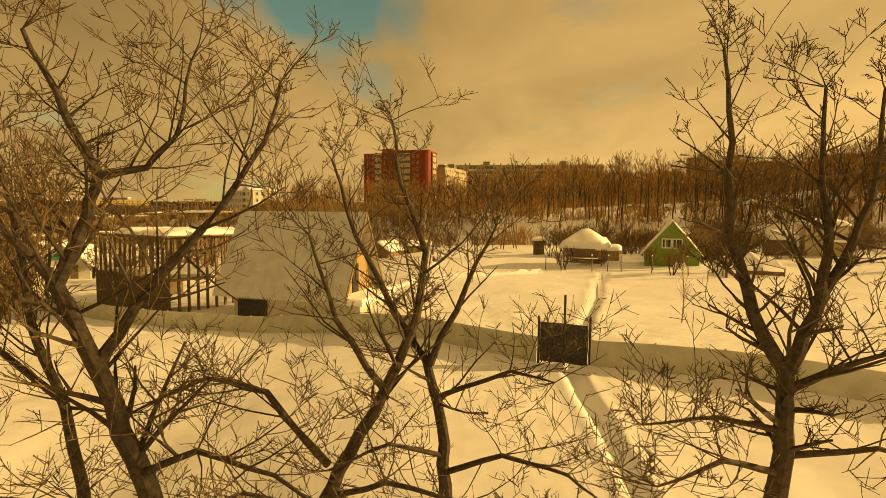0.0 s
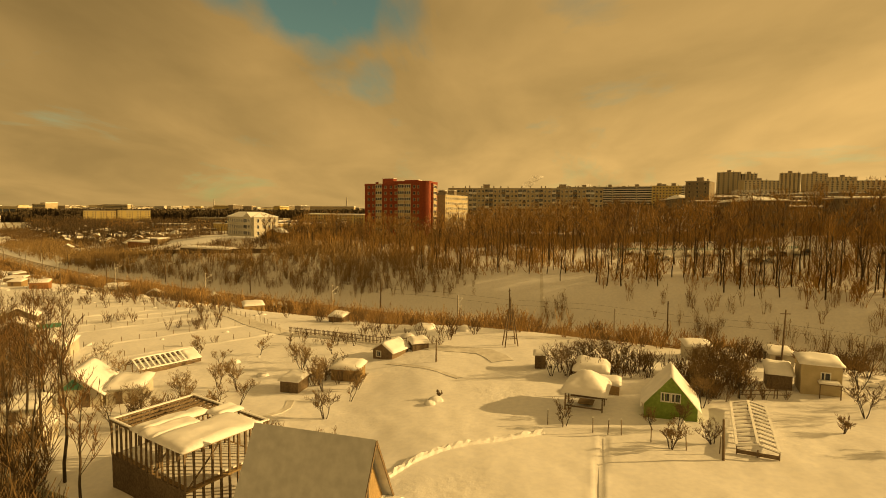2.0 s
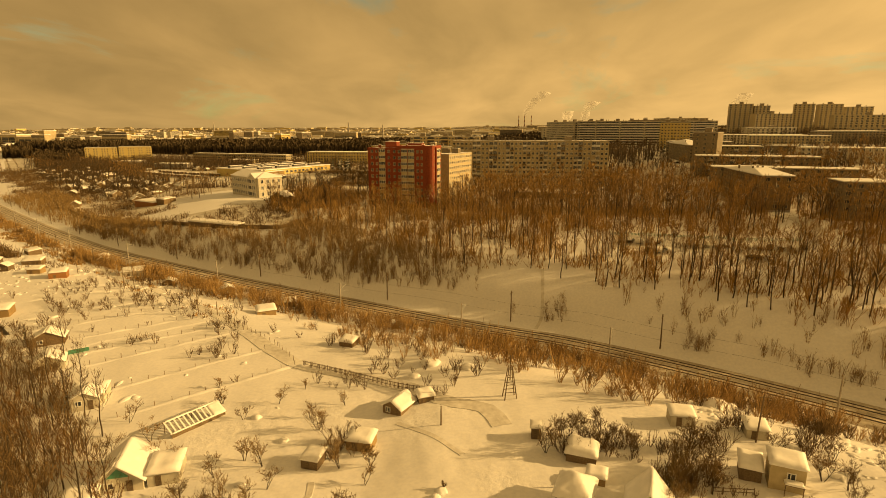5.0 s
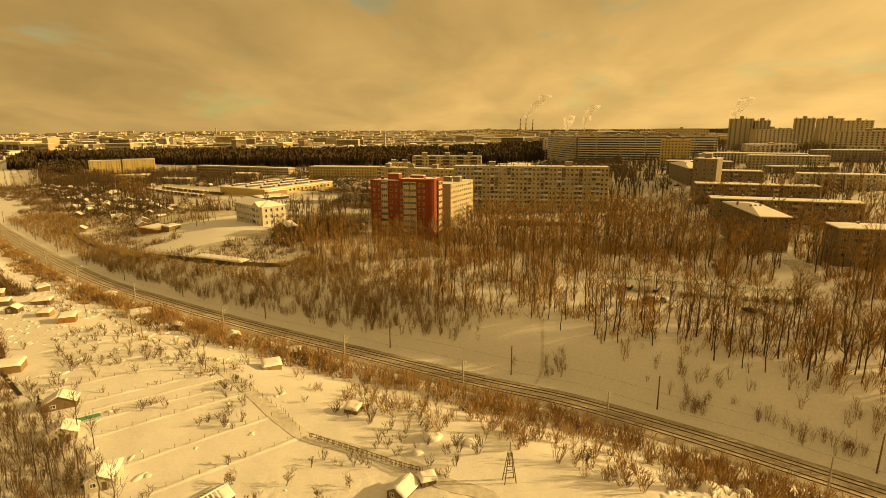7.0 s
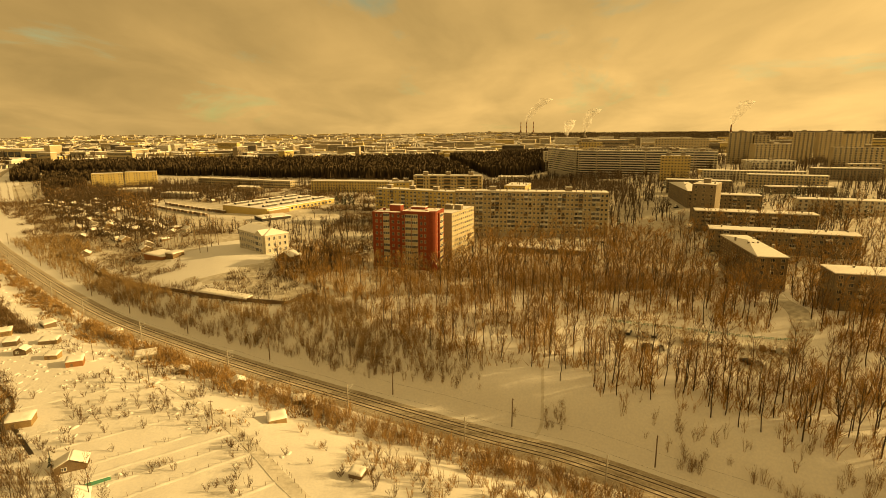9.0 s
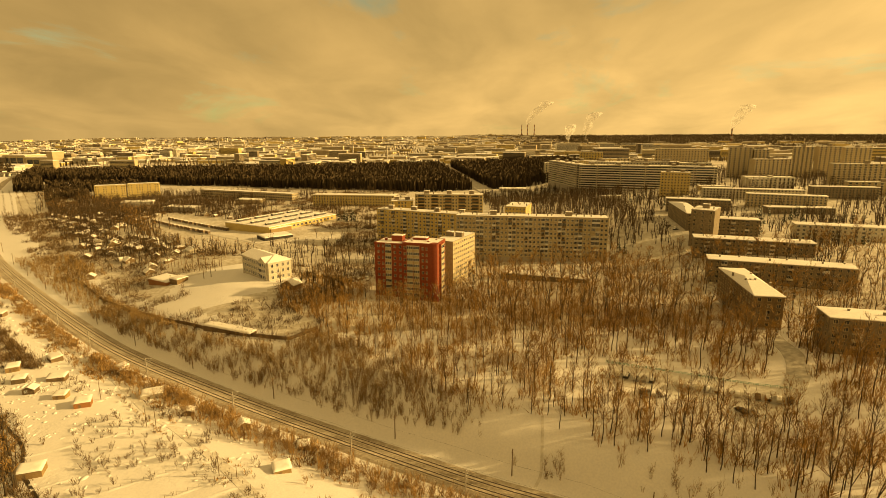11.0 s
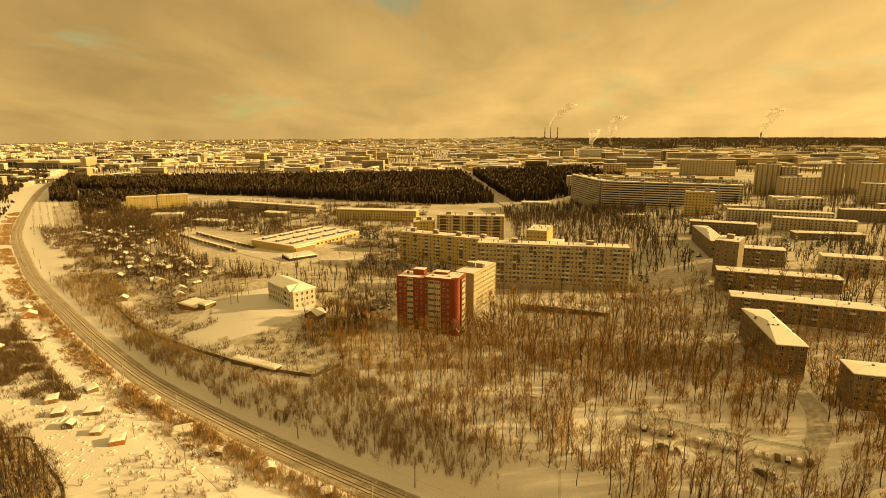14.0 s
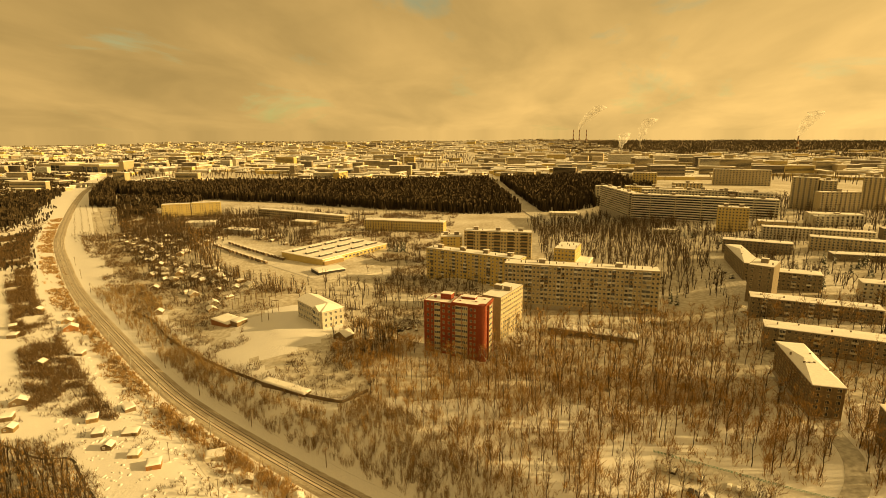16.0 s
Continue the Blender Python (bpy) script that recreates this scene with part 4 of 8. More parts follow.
# the depot: a saw-tooth hall, a lean-to and rows of parked lorries
def depot():
    x, y, turn, length, depth = -168, 495, 60, 92, 62
    z0 = 3.2
    ob = thing("depot_hall", pose(x, y, z0, 0, 0, turn), "low yellow depot hall with roof lights under snow", "depot")
    part("wall", Shape().box(0, 0, -3, length, depth, 6.5), YELLOW, ob)
    part("roof", Shape().box(-0.6, -0.6, 6.5, length + 0.6, depth + 0.6, 7.1), ROOF_SNOW, ob, "wide flat roof under snow")
    for j in range(3):
        for k in range(4):
            part("roof_light", stack([(8.0, 1.6, 0), (8.0, 1.3, 1.7), (8.2, 1.5, 1.7), (7.8, 1.1, 2.0)]), [DARK, ROOF_SNOW], ob, "glazed roof light under snow", at=pose(13 + k * 22, 10 + j * 20, 7.1))
    for k in range(3):
        part("gate", Shape().box(-1.8, -0.15, 0, 1.8, 0.02, 4.2), TEAL_PAINT, ob, "blue-green depot gate", at=pose(8 + k * 4.6, 0, 0.3))
    for k in range(12):
        part("window", window_mesh(3.0, 2.0), None, ob, at=pose(26 + k * 5.4, 0, 3.8))
    flat_shed("depot_annexe", -186, 512, -41, 52, 22, 5.2, WOOD_RAW, "low annexe of the depot under snow", "annexe", 0.8, 0.5, door=False)
    # closed dark walls stand for the shade beneath the canopy
    flat_shed("canopy_shed", -150, 466, 40, 26, 18, 3.2, DARK, "canopy under a broad snowy roof, dark walls for its shade", "canopy", 0.5, 0.6, door=False)


depot()


def lorry_meshes():
    body = Shape().box(-1.2, -3.4, 0.9, 1.2, 2.0, 3.1).box(-1.2, -3.4, 3.1, 1.2, 2.0, 3.35, 1)
    cab = Shape()
    v = [(-1.15, 2.15, 0.7), (1.15, 2.15, 0.7), (1.15, 3.9, 0.7), (-1.15, 3.9, 0.7), (-1.15, 2.15, 2.6), (1.15, 2.15, 2.6), (1.1, 3.3, 2.6), (-1.1, 3.3, 2.6), (1.15, 3.9, 1.6), (-1.15, 3.9, 1.6)]
    cab.add(v, [(3, 2, 1, 0), (4, 5, 6, 7), (0, 1, 5, 4), (1, 2, 8, 6, 5), (2, 3, 9, 8), (3, 0, 4, 7, 9), (6, 8, 9, 7)])
    cab.m[1], cab.m[6] = 1, 2
    wheel = Shape().rod([(-0.15, 0, 0), (0.15, 0, 0)], [0.5, 0.5], 10)
    return body.mesh("body", [WOOD_OLD, ROOF_SNOW]), cab.mesh("cab", [BROWN_WALL, ROOF_SNOW, GLASS]), wheel.mesh("wheel", [DARK])


def lorry(at):
    if "lorry" not in MESHES:
        MESHES["lorry"] = lorry_meshes()
    body, cab, wheel = MESHES["lorry"]
    ob = thing("lorry", at, "snow-covered lorry parked in the depot yard", "lorry", "parked lorries")
    part("body", body, None, ob)
    part("cab", cab, None, ob)
    for x in (-1.05, 1.05):
        for v in (-2.4, 2.7):
            part("wheel", wheel, None, ob, at=pose(x, v, 0.5))


rnd = random.Random(11)
for row in range(2):
    for k in range(15):
        u = k * 9.0 + rnd.uniform(-1, 1)
        x, y = -322 + u * 0.78 - row * 9 + (0 if row else 4), 607 - u * 0.68 - row * 12
        lorry(pose(x, y, ground_z(x, y) - 0.05, 0, 0, 49 + rnd.uniform(-6, 6)))

flat_shed("garage_row", 57.5, 320.5, -18, 54, 9, 4.2, GREY_BRICK, "long low brick garage row under snow", "garage", 0.6, 0.5, door=False)
flat_shed("clubhouse", 64, 446, -18, 21, 26, 7.5, SILICATE, "low pale hall beside the yellow block", "hall", 0.3, 0.5, door=False)
flat_shed("workshop", -338, 668, -14, 46, 16, 6, CONCRETE, "low grey workshop under snow", "workshop", 0.5, 0.5, door=False)
flat_shed("workshop", -276, 735, -16, 38, 14, 6, SILICATE, "low pale workshop under snow", "workshop", 0.5, 0.5, door=False)
flat_shed("workshop", -420, 720, 18, 40, 18, 6, CONCRETE, "low grey workshop under snow", "workshop", 0.5, 0.5, door=False)
flat_shed("pavilion", 95, 800, -4, 40, 16, 5, WHITE_WALL, "low pale pavilion by the main road", "pavilion", 0.3, 0.5, door=False)
flat_shed("long_shed", -107.6, 242.7, -24, 30, 4.5, 3, WOOD_OLD, "long wooden shed under thick snow by the slope", "shed", 0.5, 0.6, door=False)
pitched_house("cottage", -95, 302, -25, 9, 8, 3, 2.6, BROWN_WALL, "small brown cottage under a snowy roof beside the school", "cottage")
flat_shed("switch_house", -192.1, 339.8, -30, 20, 13, 4.4, ORANGE, "brick substation building under snow", "substation", 0.5, 0.5)
flat_shed("switch_house", -179.1, 335.2, -30, 8, 8, 4.0, BROWN_WALL, "small brown annexe of the substation", "substation", 0.5, 0.5)
# the high slabs far behind the five-storey blocks; pale walls stand in for haze
for k, (x, y, turn, ln, dp, st, sk) in enumerate(((352.4, 694.2, -32, 27.1, 13.6, 15, SILICATE), (376.5, 678.4, -20, 16.6, 13.6, 14, BEIGE), (359.5, 644.3, 3, 45.2, 11.3, 10, SILICATE), (435.9, 698.1, -30, 22.6, 13.6, 15, BEIGE), (471.8, 702.5, -15, 25.7, 13.6, 15, SILICATE),
                                                 (256.9, 821.7, 3, 40.3, 11.8, 10, BEIGE), (240, 1000, -10, 40, 14, 10, YELLOW), (151.4, 857, -3, 20.8, 15.2, 12, WHITE_WALL), (380, 1010, -18, 90, 14, 9, SILICATE),
                                                 (317.2, 572.1, 4, 48.4, 12.3, 4, WHITE_WALL), (392.6, 536.8, -18, 62.2, 10.1, 5, SILICATE), (421.2, 602.2, -15, 67.8, 9.8, 9, SILICATE), (521.5, 726.1, -20, 30.3, 12.1, 14, BEIGE))):
    block("apartment_tower" if st > 11 else "apartment_block", x, y, turn, ln, dp, st, 2.5 if 115 < x and y < 1000 else 3.0, sk, "distant high block of flats with a snowy flat roof" if st > 8 else "distant low block with a snowy flat roof",
          "apartment tower" if st > 11 else "apartment block", bays=max(4, round(ln / 5)), side_bays=2, win=(2.2, 1.5), vents=2, heads=1, seed=40 + k)

# ---- railway ----


def along(line, step):
    """Points every step metres on a polyline, with the way it runs."""
    out, left = [], 0.0
    for a, b in zip(line[:-1], line[1:]):
        n = float(np.hypot(*(b - a)))
        d = (b - a) / n
        while left < n:
            out.append((a + d * left, d))
            left += step
        left -= n
    return out


def bed_z(y):
    return -9 + 9 * float(smooth(y, 450, 1100))


def ribbon(name, line, profile, material, parent=None, label=""):
    """A band of constant profile (offset to the left, height) along the railway."""
    s = Shape()
    pts = along(line, 4.0)
    k = len(profile)
    for i, (p, d) in enumerate(pts):
        run = pts[min(i + 1, len(pts) - 1)][0] - pts[max(i - 1, 0)][0]
        run = run / np.hypot(*run)
        side = np.array([-run[1], run[0]])
        for o, h in profile:
            q = p + side * o
            s.v.append((q[0], q[1], bed_z(p[1]) + h))
    for i in range(len(pts) - 1):
        for j in range(k - 1):
            s.f.append((i * k + j, (i + 1) * k + j, (i + 1) * k + j + 1, i * k + j + 1))
            s.m.append(0)
    ob = new(name, s.mesh(name, [material]))
    if parent:
        ob.parent = parent
    return tagged(ob, label)


track_line = RAIL[(RAIL[:, 1] > -60)]
bed = ribbon("railway", track_line, [(-6.6, -0.1), (-5.0, 0.32), (4.6, 0.32), (6.0, -0.1)], BALLAST)
tagged(bed, "double-track railway on a snowy ballast bed", "railway", kind="structure")
for off in (-2.05, 2.05):
    ribbon("sleeper_band", track_line, [(off - 1.35, 0.325), (off - 1.3, 0.38), (off + 1.3, 0.38), (off + 1.35, 0.325)], PLOUGHED, bed, "snow-packed sleepers of one track")
    for g in (-0.76, 0.76):
        ribbon("rail", track_line, [(off + g - 0.09, 0.37), (off + g - 0.07, 0.56), (off + g + 0.07, 0.56), (off + g + 0.09, 0.37)], STEEL, bed, "steel rail")


def mast_meshes():
    mast = Shape().rod([(0, 0, -0.5), (0, 0, 5), (0, 0, 9.6)], [0.24, 0.2, 0.15], 8)
    arm = Shape().beam((0, 0, 7.2), (2.9, 0, 8.4), 0.1)
    stay = Shape().beam((0, 0, 9.2), (2.9, 0, 8.45), 0.06)
    steady = Shape().beam((0, 0, 6.3), (2.6, 0, 6.6), 0.08)
    return (mast.mesh("mast", [CONCRETE]), arm.mesh("arm", [METAL_SHEET]), stay.mesh("stay", [METAL_SHEET]), steady.mesh("steady_arm", [METAL_SHEET]))


MAST = mast_meshes()
def beside_line(x, offset):
    """The place beside the railway at x, offset metres towards the town, and the way the line runs."""
    k = int(np.argmin(np.abs(RAIL[:, 0] - x)))
    k = min(max(k, 1), len(RAIL) - 2)
    d = RAIL[k + 1] - RAIL[k - 1]
    d = d / np.hypot(*d)
    y = float(np.interp(x, RAIL[:, 0], RAIL[:, 1]))
    return x + d[1] * -offset, y + d[0] * offset, math.degrees(math.atan2(d[1], d[0]))


for x in (80, 43, 7, -30, -80, -130, -176, -214, -252, -290, -328, -366, -405, -450, -500, -550, -600):
    px, py, run = beside_line(x, -7.4)
    ob = thing("catenary_mast", pose(px, py, ground_z(px, py), 0, 0, run + 90), "pale steel catenary mast with a bracket beside the railway", "mast", "catenary masts")
    for name, me in zip(("mast", "arm", "stay", "steady_arm"), MAST):
        part(name, me, None, ob)
POLE = (Shape().rod([(0, 0, -0.5), (0, 0, 5), (0, 0, 9.4)], [0.2, 0.17, 0.13], 7).mesh("shaft", [WOOD_OLD]), Shape().box(-0.9, -0.06, 8.6, 0.9, 0.06, 8.75).mesh("cross_arm", [WOOD_OLD]),
        Shape().box(-0.7, -0.06, 7.9, 0.7, 0.06, 8.02).mesh("cross_arm", [WOOD_OLD]))
for x in (86, 50, 15, -24, -76, -122, -165, -205, -245, -285, -325, -365, -410, -455):
    px, py, run = beside_line(x, 8.2)
    ob = thing("utility_pole", pose(px, py, ground_z(px, py), random.uniform(-1.5, 1.5), random.uniform(-1.5, 1.5), run + 90), "dark timber pole with two cross arms beside the railway", "pole", "line-side poles")
    for name, me in zip(("shaft", "cross_arm", "cross_arm"), POLE):
        part(name, me, None, ob)
for off in (-3.9, 3.9):
    pts = along(RAIL[(RAIL[:, 1] > 20) & (RAIL[:, 0] > -300)], 21.5)
    s = Shape().rod([(p[0] - d[1] * off, p[1] + d[0] * off, bed_z(p[1]) + (7.6 if i % 2 else 8.2)) for i, (p, d) in enumerate(pts)], [0.02] * len(pts), 3)
    tagged(new("overhead_wire", s.mesh("overhead_wire", [DARK])), "sagging overhead wire along the railway", "wire", "overhead wires")


def post_line(name, line, spacing, hgt, label, category, boards=0.0, skin=WOOD_OLD, group="", every_part=True):
    """A fence: posts with rails, and upright boards where it is close-boarded."""
    line = np.array(line, float)
    start = line[0]
    ob = thing(name, pose(start[0], start[1], ground_z(*start)), label, category, group)
    inv = ob.matrix_basis.inverted()
    pts = along(line, spacing)
    post = MESHES.setdefault(("post", hgt, skin.name), Shape().rod([(0, 0, -0.4), (0, 0, hgt * 0.95), (0, 0, hgt)], [0.06, 0.055, 0.03], 6).mesh("post", [skin]))
    tops = []
    for p, d in pts:
        q = Vector((p[0], p[1], ground_z(*p)))
        tops.append(q)
        part("post", post, None, ob, at=inv @ Matrix.Translation(q) @ pose(0, 0, 0, random.uniform(-4, 4), random.uniform(-4, 4), 0))
    for h in ((0.35, 0.8) if boards else ()):
        for a, b in zip(tops[:-1], tops[1:]):
            part("fence_rail", Shape().beam(inv @ (a + Vector((0, 0, h * hgt))), inv @ (b + Vector((0, 0, h * hgt))), 0.05, 0.09), skin, ob)
    if boards:
        board = MESHES.setdefault(("board", hgt, skin.name), Shape().box(-0.055, -0.012, -0.2, 0.055, 0.012, hgt * 0.97).mesh("board", [skin]))
        for p, d in along(line, boards):
            q = Vector((p[0], p[1], ground_z(*p) + random.uniform(-0.12, 0.05)))
            part("board", board, None, ob, at=inv @ Matrix.Translation(q) @ pose(0, -0.05, 0, 0, random.uniform(-3, 3), math.degrees(math.atan2(d[1], d[0]))))
    return ob


# ---- the garden below the take-off point ----
FENCE = np.array([(-62, 55), (-44, 48), (-31.2, 41.6), (-20.2, 35.4), (-10.3, 31.3), (-3.0, 27.2), (3.45, 21.0)], float)
FENCE_RIGHT = np.array([(5.4, 20.1), (8.5, 18.8), (14.0, 16.2), (30, 11)], float)


def panel_fence(line):
    start = line[0]
    ob = thing("panel_fence", pose(start[0], start[1], ground_z(*start)), "grey sheet-panel fence half buried in snow", "fence")
    inv = ob.matrix_basis.inverted()
    pts = [p for p, d in along(line, 2.3)] + [line[-1]]
    for a, b in zip(pts[:-1], pts[1:]):
        za, zb = ground_z(*a), ground_z(*b)
        d = (b - a) / np.hypot(*(b - a))
        k = np.array([-d[1], d[0]]) * 0.025
        v = [(*(p + s), z) for z0 in (-0.4, 1.05) for p, s, z in ((a, -k, za + z0), (b, -k, zb + z0), (b, k, zb + z0), (a, k, za + z0))]
        part("panel", Shape().add([inv @ Vector(q) for q in v], [(3, 2, 1, 0), (4, 5, 6, 7), (0, 1, 5, 4), (1, 2, 6, 5), (2, 3, 7, 6), (3, 0, 4, 7)]), FENCE_SHEET, ob)
        q = inv @ Vector((*a, za))
        part("post", Shape().rod([q + Vector((0, 0, -0.4)), q + Vector((0, 0, 1.1))], [0.045, 0.045], 6), FENCE_SHEET, ob)
    return ob


panel_fence(FENCE)
panel_fence(FENCE_RIGHT)


def gate():
    a, b = Vector((3.5, 20.9, 0)), Vector((5.35, 20.15, 0))
    turn = math.degrees(math.atan2(b.y - a.y, b.x - a.x))
    w = (b - a).length
    ob = thing("gate", pose(a.x, a.y, ground_z(a.x, a.y) + 0.05, 0, 0, turn), "dark sheet-metal double gate in the fence, one leaf ajar", "gate")
    for k, (x0, x1) in enumerate(((0.06, w / 2 - 0.03), (w / 2 + 0.03, w - 0.06))):
        leaf = part("leaf", Shape().box(0, -0.02, 0.05, x1 - x0, 0.02, 1.62), DARK, ob, "dark sheet-metal leaf", at=pose(x0 if k == 0 else x0, 0, 0, 0, 0, 0 if k == 0 else -9))
        part("leaf_frame", Shape().box(0, -0.05, 0.75, x1 - x0, -0.02, 0.83), DARK, leaf)
    for x, h in ((0, 1.85), (w, 1.95), (w / 2 + 0.02, 2.75)):
        part("post", Shape().rod([(x, 0, -0.5), (x, 0, h)], [0.055, 0.05], 8), DARK, ob)


gate()


def a_frame_house():
    """A steep roof almost down to the snow, on a low white storey that stands out at the sunny gable."""
    ob = thing("a_frame_house", pose(-15.9, 36.9, -1.6, 0, 0, -17.5), "steep-roofed cabin with pale sheet roof on a low white storey", "cabin")
    ln, w, eave, ridge = 9.6, 5.9, 1.85, 7.55
    part("wall", Shape().box(0.9, 0.5, -0.8, ln - 0.3, w - 0.4, eave + 0.35), WHITE_WALL, ob, "rough white plastered lower storey")
    # no hole in the wall: a dark box gives the garage's inner shade
    part("garage_opening", Shape().box(1.3, 0.36, 0, 3.6, 0.52, 1.6), DARK, ob, "dark sheet for the shade in the garage doorway")
    part("terrace", Shape().box(ln - 0.3, 0.5, -0.8, ln + 1.0, w + 0.4, eave - 0.25), WHITE_WALL, ob, "white plastered terrace wall")
    part("terrace_snow", stack([(0.75, 2.9, 0), (0.75, 2.9, 0.25), (0.6, 2.7, 0.4)]), [ROOF_SNOW, ROOF_SNOW], ob, "snow on the terrace", at=pose(ln + 0.4, w / 2 + 0.45, eave - 0.25))
    y0, y1, ym = -0.25, w + 0.25, w / 2
    for n, (ya, side) in enumerate(((y0, 1), (y1, -1))):
        v = [(-0.3, ya, eave), (ln + 0.3, ya, eave), (ln + 0.3, ym, ridge), (-0.3, ym, ridge)]
        v += [(a, b, c + 0.16) for a, b, c in v]
        f = [(3, 2, 1, 0), (4, 5, 6, 7), (0, 1, 5, 4), (1, 2, 6, 5), (2, 3, 7, 6), (3, 0, 4, 7)]
        slope = part("roof_slope", Shape().add(v, f if side > 0 else [tuple(reversed(i)) for i in f]), METAL_SHEET if n == 0 else METAL_SHEET, ob, "steep pale sheet-metal roof slope")
        if n == 0:
            # drip teeth of the corrugated sheets along the eave
            tooth = Shape().box(-0.045, -0.05, -0.05, 0.045, 0.03, 0.07).mesh("sheet_edge", [METAL_SHEET])
            for k in range(48):
                part("sheet_edge", tooth, None, slope, at=pose(-0.2 + k * (ln + 0.4) / 47, ya - 0.02, eave + 0.02))
    for x, name in ((ln - 0.55, "gable_wall"), (0.25, "gable_wall")):
        part(name, Shape().add([(x, y0 + 0.45, eave + 0.3), (x, y1 - 0.45, eave + 0.3), (x, ym, ridge - 0.6), (x + 0.12, y0 + 0.45, eave + 0.3), (x + 0.12, y1 - 0.45, eave + 0.3), (x + 0.12, ym, ridge - 0.6)],
                               [(2, 1, 0), (3, 4, 5), (0, 1, 4, 3), (1, 2, 5, 4), (2, 0, 3, 5)]), WOOD_RAW, ob, "boarded gable")
    # this doorway's shade is a dark box too
    part("door", Shape().box(ln - 0.42, ym - 0.75, eave + 0.3, ln - 0.36, ym + 0.1, eave + 2.3), DARK, ob, "dark sheet for the shade in the doorway")
    part("barge_board", Shape().beam((ln + 0.32, y0, eave + 0.05), (ln + 0.32, ym, ridge + 0.05), 0.06, 0.2), WOOD_OLD, ob)
    part("barge_board", Shape().beam((ln + 0.32, y1, eave + 0.05), (ln + 0.32, ym, ridge + 0.05), 0.06, 0.2), WOOD_OLD, ob)
    part("eave_snow", stack([(1.0, 0.3, 0), (1.0, 0.3, 0.3), (0.8, 0.2, 0.5)]), [ROOF_SNOW, ROOF_SNOW], ob, at=pose(6.5, -0.6, -0.2))


a_frame_house()


def timber_frame():
    """An unfinished two-storey timber frame: boarded below, bare studs above, half its ceiling decked and under snow."""
    ob = thing("timber_frame_house", pose(-29.6, 45.2, -2.4, 0, 0, -34), "unfinished timber-frame house with bare studs and snow on its deck", "house")
    ln, d, mid, top = 11.2, 7.6, 3.4, 6.5
    part("boarding", Shape().box(0, -0.06, -1, ln, 0.06, mid), WOOD_OLD, ob, "weathered boarding of the lower storey")
    part("boarding", Shape().box(-0.06, 0.06, -1, 0.06, d, mid), WOOD_OLD, ob, "weathered boarding of the lower storey")
    part("floor_deck", Shape().box(0, 0.06, mid - 0.15, ln + 0.1, d, mid), WOOD_RAW, ob)
    part("floor_snow", Shape().box(0.4, 0.5, mid, ln - 0.4, d - 0.4, mid + 0.15), ROOF_SNOW, ob, "snow blown over the floor")
    stud = Shape().box(-0.07, -0.07, 0, 0.07, 0.07, top - mid - 0.1).mesh("stud", [WOOD_OLD])
    low = Shape().box(-0.08, -0.08, -0.8, 0.08, 0.08, mid - 0.15).mesh("stud", [WOOD_OLD])
    for k in range(15):
        for y in (0.0, d):
            part("stud", stud, None, ob, at=pose(k * ln / 14, y, mid, random.uniform(-1, 1), random.uniform(-1, 1), 0))
    for k in range(1, 10):
        for x in (0.0, ln, ln * 0.55):
            part("stud", stud, None, ob, at=pose(x, k * d / 10, mid, random.uniform(-1, 1), random.uniform(-1, 1), 0))
        part("stud", low, None, ob, at=pose(ln, k * d / 10, 0, random.uniform(-1, 1), 0, 0))
    for y in (0.0, d):
        part("wall_plate", Shape().box(-0.15, y - 0.1, top - 0.12, ln + 0.15, y + 0.1, top + 0.05), WOOD_OLD, ob)
        part("wall_plate", Shape().box(-0.15, y - 0.1, top + 0.05, ln + 0.15, y + 0.1, top + 0.17), ROOF_SNOW, ob, "snow along the wall plate")
    for x in (0.0, ln):
        part("wall_plate", Shape().box(x - 0.1, 0.1, top - 0.12, x + 0.1, d - 0.1, top + 0.05), WOOD_OLD, ob)
        part("wall_plate", Shape().box(x - 0.1, 0.1, top + 0.05, x + 0.1, d - 0.1, top + 0.17), ROOF_SNOW, ob)
    for k in range(1, 7):
        x = k * ln * 0.5 / 6.5
        part("joist", Shape().box(x - 0.05, 0.1, top - 0.15, x + 0.05, d - 0.1, top + 0.05), WOOD_OLD, ob)
    part("joist", Shape().box(0.1, d / 2 - 0.06, top - 0.2, ln * 0.5, d / 2 + 0.06, top - 0.02), WOOD_OLD, ob)
    # the decked half, with a slot left open
    for x0, x1, y0, y1 in ((ln * 0.36, ln * 0.5, -0.3, d * 0.75), (ln * 0.5, ln * 0.66, -0.4, d * 0.5), (ln * 0.5, ln * 0.66, d * 0.72, d + 0.2), (ln * 0.66, ln + 0.5, -0.4, d * 0.86)):
        part("deck", Shape().box(x0, y0, top + 0.06, x1, y1, top + 0.14), WOOD_RAW, ob)
        part("deck_snow", snow_pad(lambda u, v, x0=x0, x1=x1, y0=y0, y1=y1: Vector((x0 - 0.12 + (x1 - x0 + 0.24) * u, y0 - 0.12 + (y1 - y0 + 0.24) * v, top + 0.15)), 0.42, x0, 10, 12, lump=0.45, margin=0.35), ROOF_SNOW, ob, "thick snow on the deck", soft=True)
    for x in (ln - 0.02, ln * 0.55):
        part("brace", Shape().beam((x, 0.2, mid + 0.1), (x, d * 0.4, top - 0.2), 0.06, 0.12), WOOD_OLD, ob)


timber_frame()


